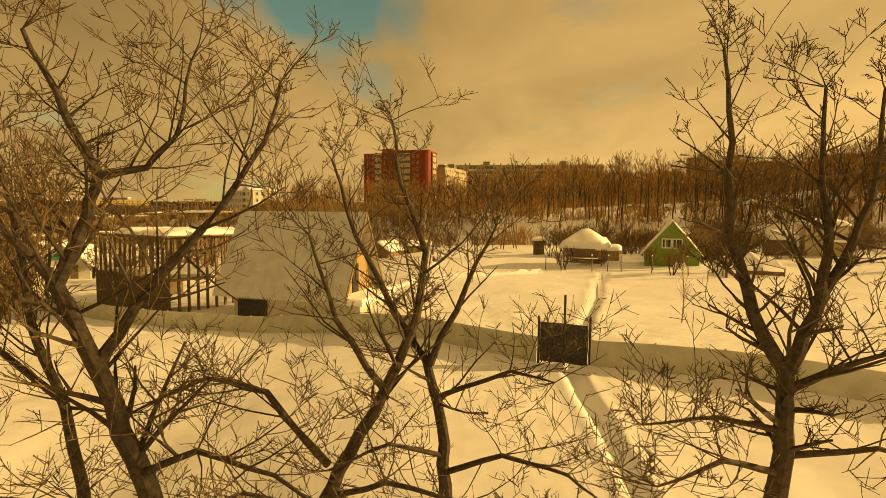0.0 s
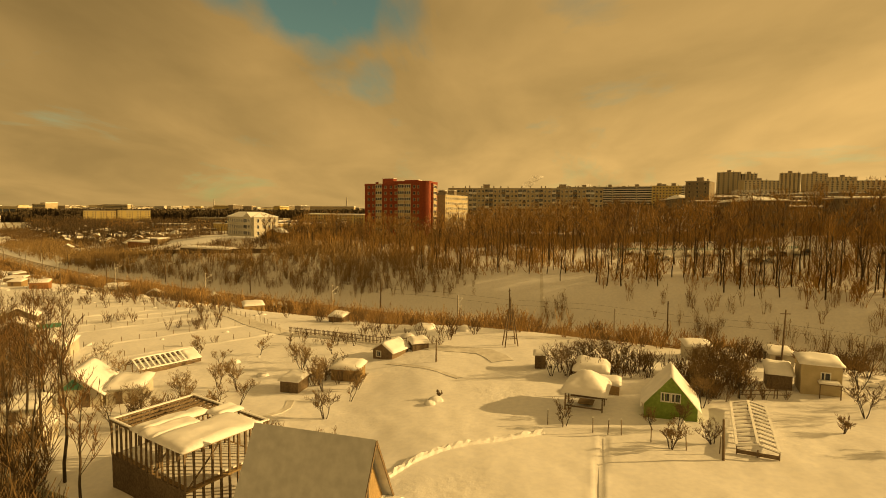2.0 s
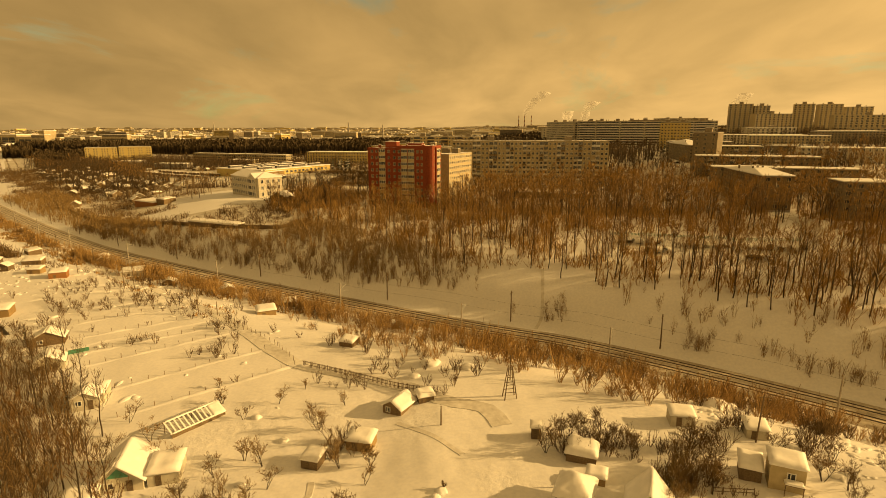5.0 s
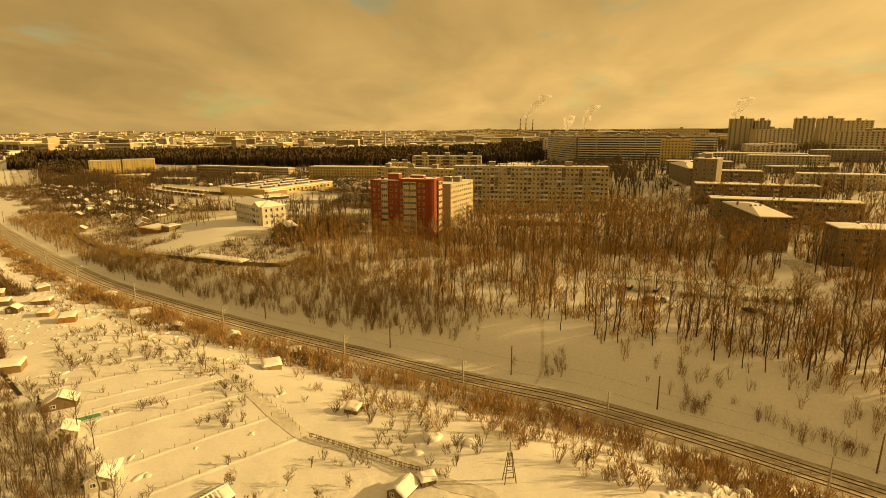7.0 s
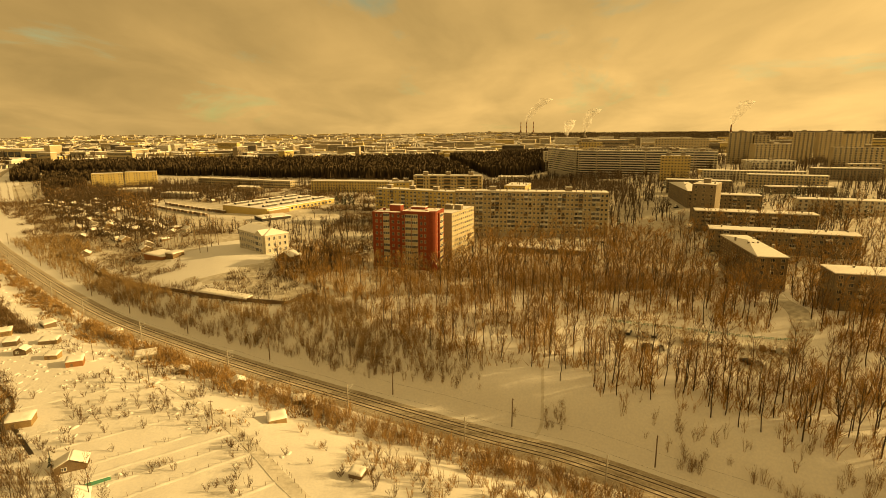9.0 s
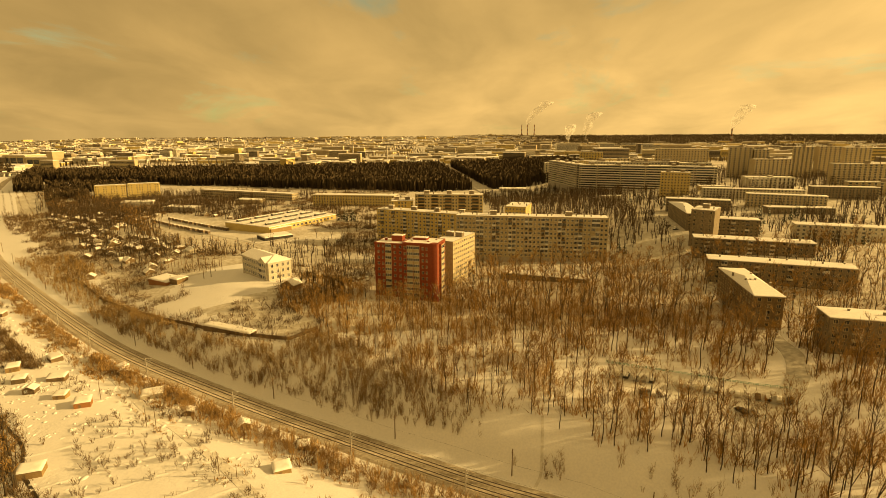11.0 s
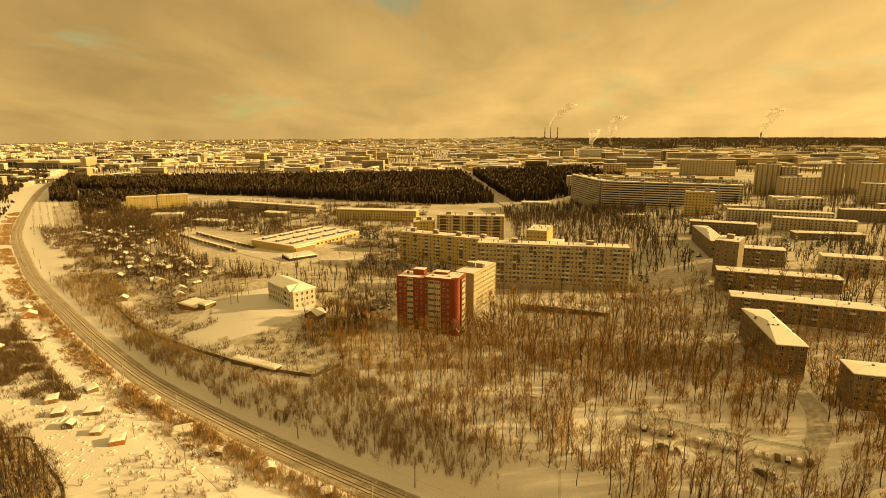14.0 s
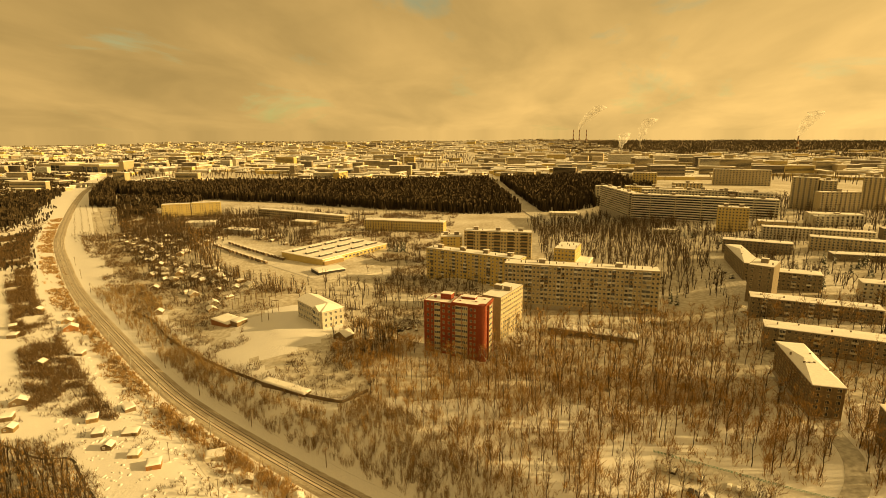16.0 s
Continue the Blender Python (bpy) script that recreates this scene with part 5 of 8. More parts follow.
def gazebo():
    ob = thing("gazebo", pose(12.9, 58.4, 0.1, 0, 0, -23), "open wooden gazebo under a thick cap of snow", "gazebo")
    w, d, h = 4.2, 4.6, 2.3
    for x in (0.1, w - 0.1):
        for y in (0.1, d / 2, d - 0.1):
            part("post", Shape().box(x - 0.07, y - 0.07, -0.5, x + 0.07, y + 0.07, h), WOOD_OLD, ob)
    part("railing", Shape().box(0.2, 0.06, 0.7, w - 0.2, 0.14, 0.85), WOOD_OLD, ob)
    part("railing", Shape().box(0.2, d - 0.14, 0.7, w - 0.2, d - 0.06, 0.85), WOOD_OLD, ob)
    part("parapet", Shape().box(0.2, d - 0.1, 0.0, w - 0.2, d - 0.05, 0.7), WOOD_OLD, ob)
    o = 0.45
    def cap(u, v):
        return Vector((-o + (w + 2 * o) * u, -o + (d + 2 * o) * v, h + 1.7 * min(1, 2.3 * min(u, 1 - u, v, 1 - v))))
    part("roof", snow_pad(cap, 0.42, 3, 14, 14, lump=0.35), ROOF_SNOW, ob, "hipped roof under rounded snow", soft=True)
    part("table", Shape().box(w * 0.3, d * 0.3, 0.7, w * 0.7, d * 0.7, 0.76), WOOD_RAW, ob)


gazebo()


def green_house():
    ob = pitched_house("garden_house", 23.1, 54.4, -22, 5.2, 5.6, 1.6, 3.1, GREEN_PAINT, "light green boarded garden house with a steep snowy roof", "house", over=0.4, thick=0.2, window=False, door=False)
    for x in (-0.5, 0.5):
        part("window", window_mesh(0.75, 0.8), None, ob, at=pose(x, 0, 2.75))
    part("porch_snow", stack([(0.7, 0.4, 0), (0.6, 0.35, 0.5), (0.4, 0.2, 0.8)]), [ROOF_SNOW, ROOF_SNOW], ob, at=pose(0.8, -0.6, 0.1))
    for k in range(18):
        x = -2.4 + k * 4.8 / 17
        h = 1.9 + 3.1 * (1 - abs(x) / 2.6) - 0.3
        part("batten", Shape().box(x - 0.025, -0.03, 0, x + 0.025, 0, h), GREEN_PAINT, ob)


green_house()


def cold_frame():
    """The ribs of a ruined greenhouse, each under a line of snow."""
    ob = thing("greenhouse_frame", pose(25.6, 46.2, ground_z(25.6, 46.2), 0, 0, -26), "ruined low greenhouse frame, ribs heaped with snow", "greenhouse")
    w, d = 3.3, 12.5
    for x, h in ((0, 0.75), (w / 2, 1.15), (w, 0.75)):
        part("rail", Shape().box(x - 0.05, 0, h - 0.1, x + 0.05, d, h), WOOD_OLD, ob)
        part("rail_snow", Shape().box(x - 0.11, 0, h, x + 0.11, d, h + 0.16), ROOF_SNOW, ob)
    for k in range(12):
        y = k * d / 11
        for a, b in (((0, y, 0.72), (w / 2, y, 1.12)), ((w / 2, y, 1.12), (w, y, 0.72))):
            part("rib", Shape().beam(a, b, 0.07, 0.07), WOOD_OLD, ob)
            part("rib_snow", Shape().beam((a[0], a[1], a[2] + 0.09), (b[0], b[1], b[2] + 0.09), 0.16, 0.12), ROOF_SNOW, ob)
    for x in (0, w / 2, w):
        for y in (0, d):
            part("leg", Shape().box(x - 0.05, y - 0.05, -0.5, x + 0.05, y + 0.05, 0.7), WOOD_OLD, ob)
    part("board", Shape().box(0, 0.03, 0.1, w, 0.07, 0.45), WOOD_OLD, ob)


cold_frame()


def two_storey_shed():
    ob = flat_shed("garden_cabin", 43.0, 60.2, -24, 4.0, 3.6, 3.6, BEIGE, "two-storey pale cabin with a snowy lean-to roof", "cabin", 0.3, 0.4, door=False)
    part("window", window_mesh(0.8, 0.8), None, ob, at=pose(0.4, 0, 2.6))
    part("porch_roof", stack([(1.1, 0.6, 0), (1.1, 0.6, 0.12), (0.9, 0.5, 0.35)]), [WOOD_OLD, ROOF_SNOW], ob, at=pose(0.7, -0.6, 1.9))
    for x in (-0.3, 1.7):
        part("porch_post", Shape().box(x - 0.05, -1.15, 0, x + 0.05, -1.05, 1.9), WOOD_OLD, ob)
    flat_shed("garden_shed", 39.6, 62.4, -24, 2.6, 3.0, 1.9, WOOD_OLD, "low board shed beside the cabin under snow", "shed", 0.8, 0.4)


two_storey_shed()
flat_shed("outhouse", 13.1, 74.0, -10, 1.5, 1.6, 1.9, WOOD_OLD, "small dark board outhouse under snow", "outhouse", 0.2, 0.35)
flat_shed("garden_shed", 19.2, 62.6, -20, 2.4, 2.0, 1.2, WOOD_RAW, "small reddish board shed behind the gazebo", "shed", 0.3, 0.35)
flat_shed("woodpile_shed", 18.4, 67.5, -20, 4.2, 3.2, 1.3, WOOD_OLD, "low woodshed under a rounded cap of snow", "shed", 0.2, 0.9, door=False)
flat_shed("garden_shed", -21.0, 69.4, -14, 2.6, 3.0, 1.5, WOOD_OLD, "low board hut under a broad pad of snow", "shed", 0.3, 0.4)
flat_shed("garden_shed", -14.4, 73.6, -12, 4.0, 3.0, 1.7, WOOD_RAW, "board hut with a snowy roof among bushes", "shed", 0.4, 0.45)
pitched_house("garden_house", -10.2, 84.2, -30, 3.8, 4.6, 1.5, 1.2, WOOD_OLD, "small garden hut under a snowy pitched roof", "hut")
flat_shed("garden_shed", -4.2, 87.0, 20, 2.8, 2.2, 1.3, WOOD_OLD, "tumbledown low shed beside the board fence", "shed", 0.4, 0.5)
flat_shed("garden_shed", 46.0, 72.0, -15, 3.0, 3.0, 1.8, WHITE_WALL, "pale shed behind the cabin under snow", "shed", 0.3, 0.4)
flat_shed("garden_shed", 36.5, 76.0, -10, 3.6, 3.0, 2.0, WHITE_WALL, "pale shed among bushes under snow", "shed", 0.3, 0.3)
left_house = pitched_house("garden_house", -46.6, 65.2, 14, 6.2, 7.0, 2.0, 2.5, WHITE_WALL, "white cottage with a green gable under deep snow", "cottage", thick=0.42, over=0.5)
part("gable_panel", Shape().add([(-1.5, -0.06, 2.75), (1.5, -0.06, 2.75), (0, -0.06, 4.1), (-1.5, 0, 2.75), (1.5, 0, 2.75), (0, 0, 4.1)], [(0, 1, 2), (0, 3, 4, 1), (1, 4, 5, 2), (2, 5, 3, 0)]), TEAL_PAINT, left_house, "bright green gable panel")
flat_shed("cottage_annexe", -41.2, 66.8, 14, 4.2, 5.0, 1.9, WHITE_WALL, "pale annexe of the cottage under thick snow", "annexe", 0.3, 0.55)
flat_shed("garden_shed", -49.6, 60.2, 12, 4.0, 3.4, 1.8, WHITE_WALL, "pale shed with a snowy roof before the cottage", "shed", 0.4, 0.5)
flat_shed("garden_shed", -43.8, 53.6, 10, 3.4, 3.2, 1.6, WHITE_WALL, "pale lean-to shed under snow, its front open", "shed", 0.4, 0.45)
flat_shed("garden_shed", -68.0, 91.0, 15, 6.0, 4.0, 2.2, WHITE_WALL, "pale shed under snow among bare trees", "shed", 0.5, 0.4)
def rafter_greenhouse():
    """A low gabled greenhouse: bare rafters heaped with snow on the near slope, a snow pad at one end and on the back slope."""
    x, y, ln, half, eave, top = -45.8, 78.6, 9.4, 2.5, 0.75, 1.9
    ob = thing("greenhouse_frame", pose(x, y, ground_z(x, y), 0, 0, 52), "wooden greenhouse roof frame with snow on its rafters", "greenhouse")
    n = 13
    for k in range(n):
        u = k * ln / (n - 1)
        for y0, y1 in ((0, half), (2 * half, half)):
            part("rafter", Shape().beam((u, y0, eave), (u, y1, top), 0.07, 0.12), WOOD_OLD, ob)
            part("rafter_snow", Shape().beam((u, y0, eave + 0.12), (u, y1, top + 0.12), 0.26, 0.14), ROOF_SNOW, ob)
    for y2, z2 in ((0, eave), (half, top), (2 * half, eave)):
        part("rail", Shape().box(-0.2, y2 - 0.06, z2 - 0.14, ln + 0.2, y2 + 0.06, z2 - 0.02), WOOD_OLD, ob)
        part("rail_snow", snow_pad(lambda u, v, y2=y2, z2=z2: Vector((-0.2 + (ln + 0.4) * u, y2 - 0.2 + 0.4 * v, z2 + 0.05)), 0.2, y2, 14, 3, margin=0.15), ROOF_SNOW, ob, soft=True)
    part("side_board", Shape().box(0, -0.05, -0.4, ln, -0.01, 0.55), WOOD_OLD, ob, "weathered side boards")
    part("end_snow", snow_pad(lambda u, v: Vector((ln * (0.78 + 0.24 * u), -0.2 + (half + 0.2) * v, eave + 0.05 + (top - eave) * v)), 0.25, 5, 8, 8), ROOF_SNOW, ob, "patch of snow on the frame", soft=True)
    for u in (0, ln / 2, ln):
        for y2, z2 in ((0, eave), (half, top), (2 * half, eave)):
            part("leg", Shape().box(u - 0.05, y2 - 0.05, -0.5, u + 0.05, y2 + 0.05, z2 - 0.1), WOOD_OLD, ob)


rafter_greenhouse()


def trestle():
    """A four-legged timber mast with cross bars, narrowing upwards."""
    ob = thing("timber_trestle", pose(10.6, 87.4, ground_z(10.6, 87.4) - 0.1, 0, 0, 10), "dark four-legged timber mast at the garden's edge", "mast")
    for sx in (-1, 1):
        for sy in (-1, 1):
            part("leg", Shape().rod([(sx * 1.15, sy * 0.8, -0.3), (sx * 0.3, sy * 0.25, 6.2)], [0.1, 0.08], 6), WOOD_OLD, ob)
    for z in (1.4, 2.8, 4.2, 5.6):
        k = 1.15 - 0.85 * z / 6.2
        for sy in (-1, 1):
            part("cross_bar", Shape().beam((-k, sy * (0.8 - 0.55 * z / 6.2), z), (k, sy * (0.8 - 0.55 * z / 6.2), z), 0.08, 0.1), WOOD_OLD, ob)
    part("mast", Shape().rod([(0, 0, 3.5), (0, 0, 8.2)], [0.1, 0.08], 6), WOOD_OLD, ob)


trestle()


def wood_pole(x, y, h, lean=0.0, lbl="grey timber pole standing in the snow"):
    ob = thing("utility_pole", pose(x, y, ground_z(x, y), lean, lean / 2, 0), lbl, "pole", "timber poles")
    part("shaft", Shape().rod([(0, 0, -0.5), (0, 0, h * 0.6), (0, 0, h)], [0.13, 0.11, 0.09], 7), WOOD_OLD, ob)
    if h > 5:
        part("cross_arm", Shape().box(-0.7, -0.05, h - 0.6, 0.7, 0.05, h - 0.5), WOOD_OLD, ob)


for x, y, h in ((45.4, 71.3, 8.0), (23.9, 45.2, 3.6), (-69.9, 142.4, 8), (-139, 195, 9), (-108.8, 173.3, 8.5), (-105, 172.5, 8.5), (-1.6, 79.0, 3.4), (-147, 217, 8), (-182, 245, 8), (-210, 268, 8.5), (-240, 295, 8.5), (-64, 141, 4)):
    wood_pole(x, y, h, random.uniform(-2, 2))
for x, y in ((10.2, 54.0), (11.6, 53.2), (14.2, 51.5), (15.5, 50.9), (16.8, 50.8), (19.0, 49.0), (21.6, 47.3), (24.2, 46.4)):
    ob = thing("fence_post", pose(x, y, ground_z(x, y), 0, random.uniform(-4, 4), 0), "thin dark post standing in the snow", "post", "garden posts")
    part("shaft", Shape().rod([(0, 0, -0.4), (0, 0, 1.6)], [0.05, 0.04], 6), WOOD_OLD, ob)
    part("snow_cap", stack([(0.05, 0.05, 0), (0.07, 0.07, 0.05), (0.03, 0.03, 0.12)]), [ROOF_SNOW, ROOF_SNOW], ob, at=pose(0, 0, 1.6))
post_line("board_fence", [(-31, 105.5), (-21, 100.2), (-14, 96.3), (-8.8, 93), (-5.5, 91)], 2.2, 1.4, "weathered board fence along the lane", "fence", boards=0.32)
post_line("rail_fence", [(33.5, 60.3), (39.0, 59.6)], 1.3, 1.1, "snow-topped pole railing beside the cabin", "fence", boards=1.4)
post_line("wire_fence", [(-63, 140), (-52, 129), (-40, 117), (-33, 107)], 2.4, 1.3, "line of fence posts along the lane", "fence")
for a, b in (((-40, 117), (-75, 91)), ((-52, 128), (-98, 96)), ((-57, 133), (-104, 104)), ((-66, 142), (-120, 108)), ((-33, 106), (-62, 84)), ((-74, 152), (-128, 120)), ((-15, 130), (-23, 122))):
    post_line("wire_fence", [a, b], 3.0, 1.1, "row of thin posts between garden plots", "fence", group="plot fences")
# dachas between the lane and the creek
rnd = random.Random(5)
for x, y, w, d, h, skin, tn in ((-189, 235, 7, 5, 2.2, WOOD_OLD, -40), (-169, 211.5, 7, 4.5, 2.2, WOOD_OLD, 15), (-155, 194, 4.5, 4, 2.0, WOOD_RAW, 10), (-141, 187, 5.5, 5, 2.6, ORANGE, 25), (-151, 226, 5, 4, 2.4, WHITE_WALL, -35),
                                (-121, 199, 8, 5.5, 2.6, WHITE_WALL, 25), (-100, 185, 4.5, 4, 2.0, WOOD_OLD, 20), (-75, 176, 4.4, 4, 2.6, WOOD_RAW, 30), (-52, 146, 5.2, 4.5, 2.4, WOOD_RAW, 25), (-50.5, 164, 3.8, 3.2, 2.0, WOOD_OLD, 15),
                                (-128, 143, 7, 5, 2.4, WOOD_RAW, 20), (-97, 121, 7, 4.5, 2.0, WOOD_OLD, 25), (-86, 106, 6, 5, 2.2, WHITE_WALL, 30), (-67, 89, 4.5, 4, 2.4, WHITE_WALL, 20), (-23.7, 115, 3.4, 2.8, 1.5, WOOD_OLD, -20),
                                (-15, 144, 2.4, 2.2, 1.6, WOOD_OLD, 10), (-274, 278, 5, 5, 2.4, WOOD_OLD, 10), (-303, 338, 9, 7, 3.0, ORANGE, 35), (-245, 233, 8, 4.5, 2.4, WOOD_OLD, 30), (-183, 209, 5, 4, 2.2, WOOD_OLD, 20),
                                (-195, 221, 5, 5, 2.5, WOOD_RAW, 30), (-171, 199, 4.5, 4, 2.2, WOOD_OLD, 10), (-238, 218, 6, 4.5, 2.3, WOOD_OLD, 25), (-228, 209, 5, 4.5, 2.3, WOOD_RAW, 15), (-264, 297, 5, 4.5, 2.2, WOOD_OLD, 5),
                                (-147, 222, 3.4, 3.2, 2.0, WOOD_OLD, 20), (-318, 352, 7, 5, 2.5, WOOD_RAW, 20), (-330, 318, 6, 5, 2.4, WOOD_OLD, 15), (-290, 262, 6, 4, 2.3, WOOD_OLD, 30), (-360, 372, 6, 5, 2.5, WOOD_RAW, 10), (-345, 335, 5, 4, 2.4, WOOD_OLD, 40)):
    if rnd.random() < 0.5:
        pitched_house("garden_house", x, y, tn, w, d, h, w * 0.26, skin, "small garden house under a snowy pitched roof", "garden house", group="garden houses")
    else:
        flat_shed("garden_shed", x, y, tn, w, d, h, skin, "small garden shed under a pad of snow", "shed", 0.5, 0.45, group="garden sheds")
ob = thing("low_wall", pose(-87, 116, ground_z(-87, 116) - 0.2, 0, 0, 33), "low bright green board wall in the snow", "wall")
part("panel", Shape().box(-2.8, 0, 0, 2.8, 0.12, 1.2), TEAL_PAINT, ob)
part("coping", Shape().box(-2.9, -0.1, 1.2, 2.9, 0.22, 1.35), ROOF_SNOW, ob)
# houses across the railway, around the substation
for k, (x, y, w, tn) in enumerate(((-258, 371, 6, 20), (-300, 430, 7, 10), (-330, 470, 8, -20), (-365, 520, 22, 12), (-310, 495, 6, 30), (-345, 545, 7, 15), (-280, 455, 7, -10), (-390, 560, 14, 25), (-255, 455, 8, -30), (-240, 440, 6, 10), (-430, 610, 12, 15), (-350, 590, 8, 10))):
    pitched_house("wooden_house", x, y, tn, w if w < 10 else 7, 6 if w < 10 else w, 2.6, 2.0, (WOOD_OLD, BROWN_WALL, WOOD_RAW)[k % 3], "low wooden house under a snowy roof across the railway", "house", group="houses across the railway")
# substation portals, in the dark brown of the old wood
for k, (x, y) in enumerate(((-208.4, 381.5), (-200.2, 384.6), (-193.3, 388.4), (-186.4, 391.3), (-178.3, 391.7), (-172, 395.9), (-194.7, 369.9), (-186.6, 373.2), (-179, 377.3), (-171, 361.1), (-164.1, 366.7), (-219.1, 375), (-157.7, 337.8), (-157.9, 355.8), (-213.2, 335.9), (-208.5, 330.9))):
    z = ground_z(x, y)
    ob = thing("substation_portal", pose(x, y, z, 0, 0, 25), "dark brown portal of the open-air substation", "portal", "substation portals")
    for sx in (-2.2, 2.2):
        part("column", Shape().rod([(sx, 0, -0.5), (sx, 0, 8.5)], [0.24, 0.18], 6), WOOD_OLD, ob)
    part("crossbeam", Shape().box(-2.9, -0.15, 8.4, 2.9, 0.15, 8.75), WOOD_OLD, ob)
compound = np.array([(-284, 378), (-254.9, 360), (-224, 328.4), (-179.6, 291.2), (-146.1, 265.9), (-115.8, 246.6), (-92, 236.6), (-73.5, 230.4), (-63.2, 241.6)], float)
fence = thing("compound_fence", pose(-284, 378, ground_z(-284, 378)), "dark weathered board fence round the substation grounds", "fence")
spans = [p for p, d in along(compound, 5.0)] + [compound[-1]]
for a, b in zip(spans[:-1], spans[1:]):
    p, q = (Vector((c[0] + 284, c[1] - 378, ground_z(*c) - ground_z(-284, 378))) for c in (a, b))
    lift = Vector((0, 0, random.uniform(0.6, 0.85)))
    part("panel", Shape().beam(p + lift, q + lift, 0.1, 1.9), WOOD_OLD, fence)
    part("post", Shape().rod([p + Vector((0, 0, -0.4)), p + Vector((0, 0, 2.0))], [0.1, 0.09], 6), WOOD_OLD, fence)
hedge_line = [(float(p[0] + d[1] * o), float(p[1] - d[0] * o)) for p, d in along(compound, 1.3) for o in (random.uniform(-4, 3),)]


def car(at, skin, k):
    if "car" not in MESHES:
        side = [(-2.1, 0.3), (2.05, 0.3), (2.15, 0.8), (1.2, 0.98), (0.55, 1.45), (-1.1, 1.48), (-1.9, 1.0), (-2.15, 0.9)]
        n = len(side)
        s = Shape()
        for yy, sc in ((-0.85, 0.94), (-0.6, 1.0), (0.6, 1.0), (0.85, 0.94)):
            s.v += [(x, yy, 0.3 + (z - 0.3) * sc) for x, z in side]
        for r in range(3):
            s.f += [(r * n + i, r * n + (i + 1) % n, (r + 1) * n + (i + 1) % n, (r + 1) * n + i) for i in range(n)]
        s.f += [tuple(range(n)), tuple(reversed(range(3 * n, 4 * n)))]
        s.m = [0] * len(s.f)
        c = Shape()
        top = [(1.1, 1.02), (0.5, 1.47), (-1.05, 1.5), (-1.8, 1.04)]
        for yy in (-0.72, 0.72):
            c.v += [(x, yy, z) for x, z in top]
        for yy in (-0.62, 0.62):
            c.v += [(x * 0.95, yy, z + 0.16) for x, z in top]
        c.f = [(8, 9, 13, 12), (9, 10, 14, 13), (10, 11, 15, 14), (0, 1, 9, 8), (1, 2, 10, 9), (2, 3, 11, 10), (4, 12, 13, 5), (5, 13, 14, 6), (6, 14, 15, 7), (0, 8, 12, 4), (3, 7, 15, 11)]
        c.m = [0] * len(c.f)
        w = Shape().rod([(0, -0.1, 0), (0, 0.1, 0)], [0.31, 0.31], 10)
        g = Shape().box(-0.8, -0.875, 0.98, 0.5, 0.875, 1.3)
        MESHES["car"] = (c.mesh("snow_cover", [ROOF_SNOW]), w.mesh("wheel", [DARK]), g.mesh("side_windows", [GLASS]))
        MESHES["car_side"] = s
    cover, wheel, glass = MESHES["car"]
    key = ("car_body", skin.name)
    if key not in MESHES:
        MESHES[key] = MESHES["car_side"].mesh("body", [skin])
    ob = thing("car", at, "parked car with snow on its roof", "car", "parked cars")
    part("body", MESHES[key], None, ob)
    part("side_windows", glass, None, ob)
    if k % 3:
        part("snow_cover", cover, None, ob)
    for x in (-1.35, 1.3):
        for y in (-0.78, 0.78):
            part("wheel", wheel, None, ob, at=pose(x, y, 0.31))


rnd = random.Random(8)
for k in range(19):
    if k in (5, 6, 12):
        continue
    u = 3 + k * 3.0
    x, y = 59.5 + u * 0.884, 188.4 - u * 0.467
    car(pose(x, y, ground_z(x, y) + 0.02, -4, -1, 62 + rnd.uniform(-4, 4)), rnd.choice((DARK, METAL_SHEET, BROWN_WALL, WHITE_WALL, CONCRETE)), k)
for k, (x, y) in enumerate(((67, 175), (69.8, 174.2), (72.5, 172.9), (93.6, 160.1), (97.3, 158.4), (-64, 330), (-60, 333), (-57, 329), (-54, 334), (-62, 324), (-52, 328), (12, 306), (15, 310), (13, 313), (100, 345), (104, 343), (95, 348), (86, 350), (146.4, 292.9), (147.6, 297.2), (157, 347.8), (159.8, 357), (177, 417.6), (179.3, 423.8), (177.8, 431.7))):
    car(pose(x, y, ground_z(x, y) + 0.02, 0, 0, rnd.uniform(0, 180)), rnd.choice((DARK, METAL_SHEET, BROWN_WALL, WHITE_WALL)), k)
post_line("parking_fence", [(60.3, 197), (88, 182), (114.1, 168)], 3.0, 1.0, "low fence along the car park", "fence", boards=0.5, skin=TEAL_PAINT)

# ---- trees and scrub ----


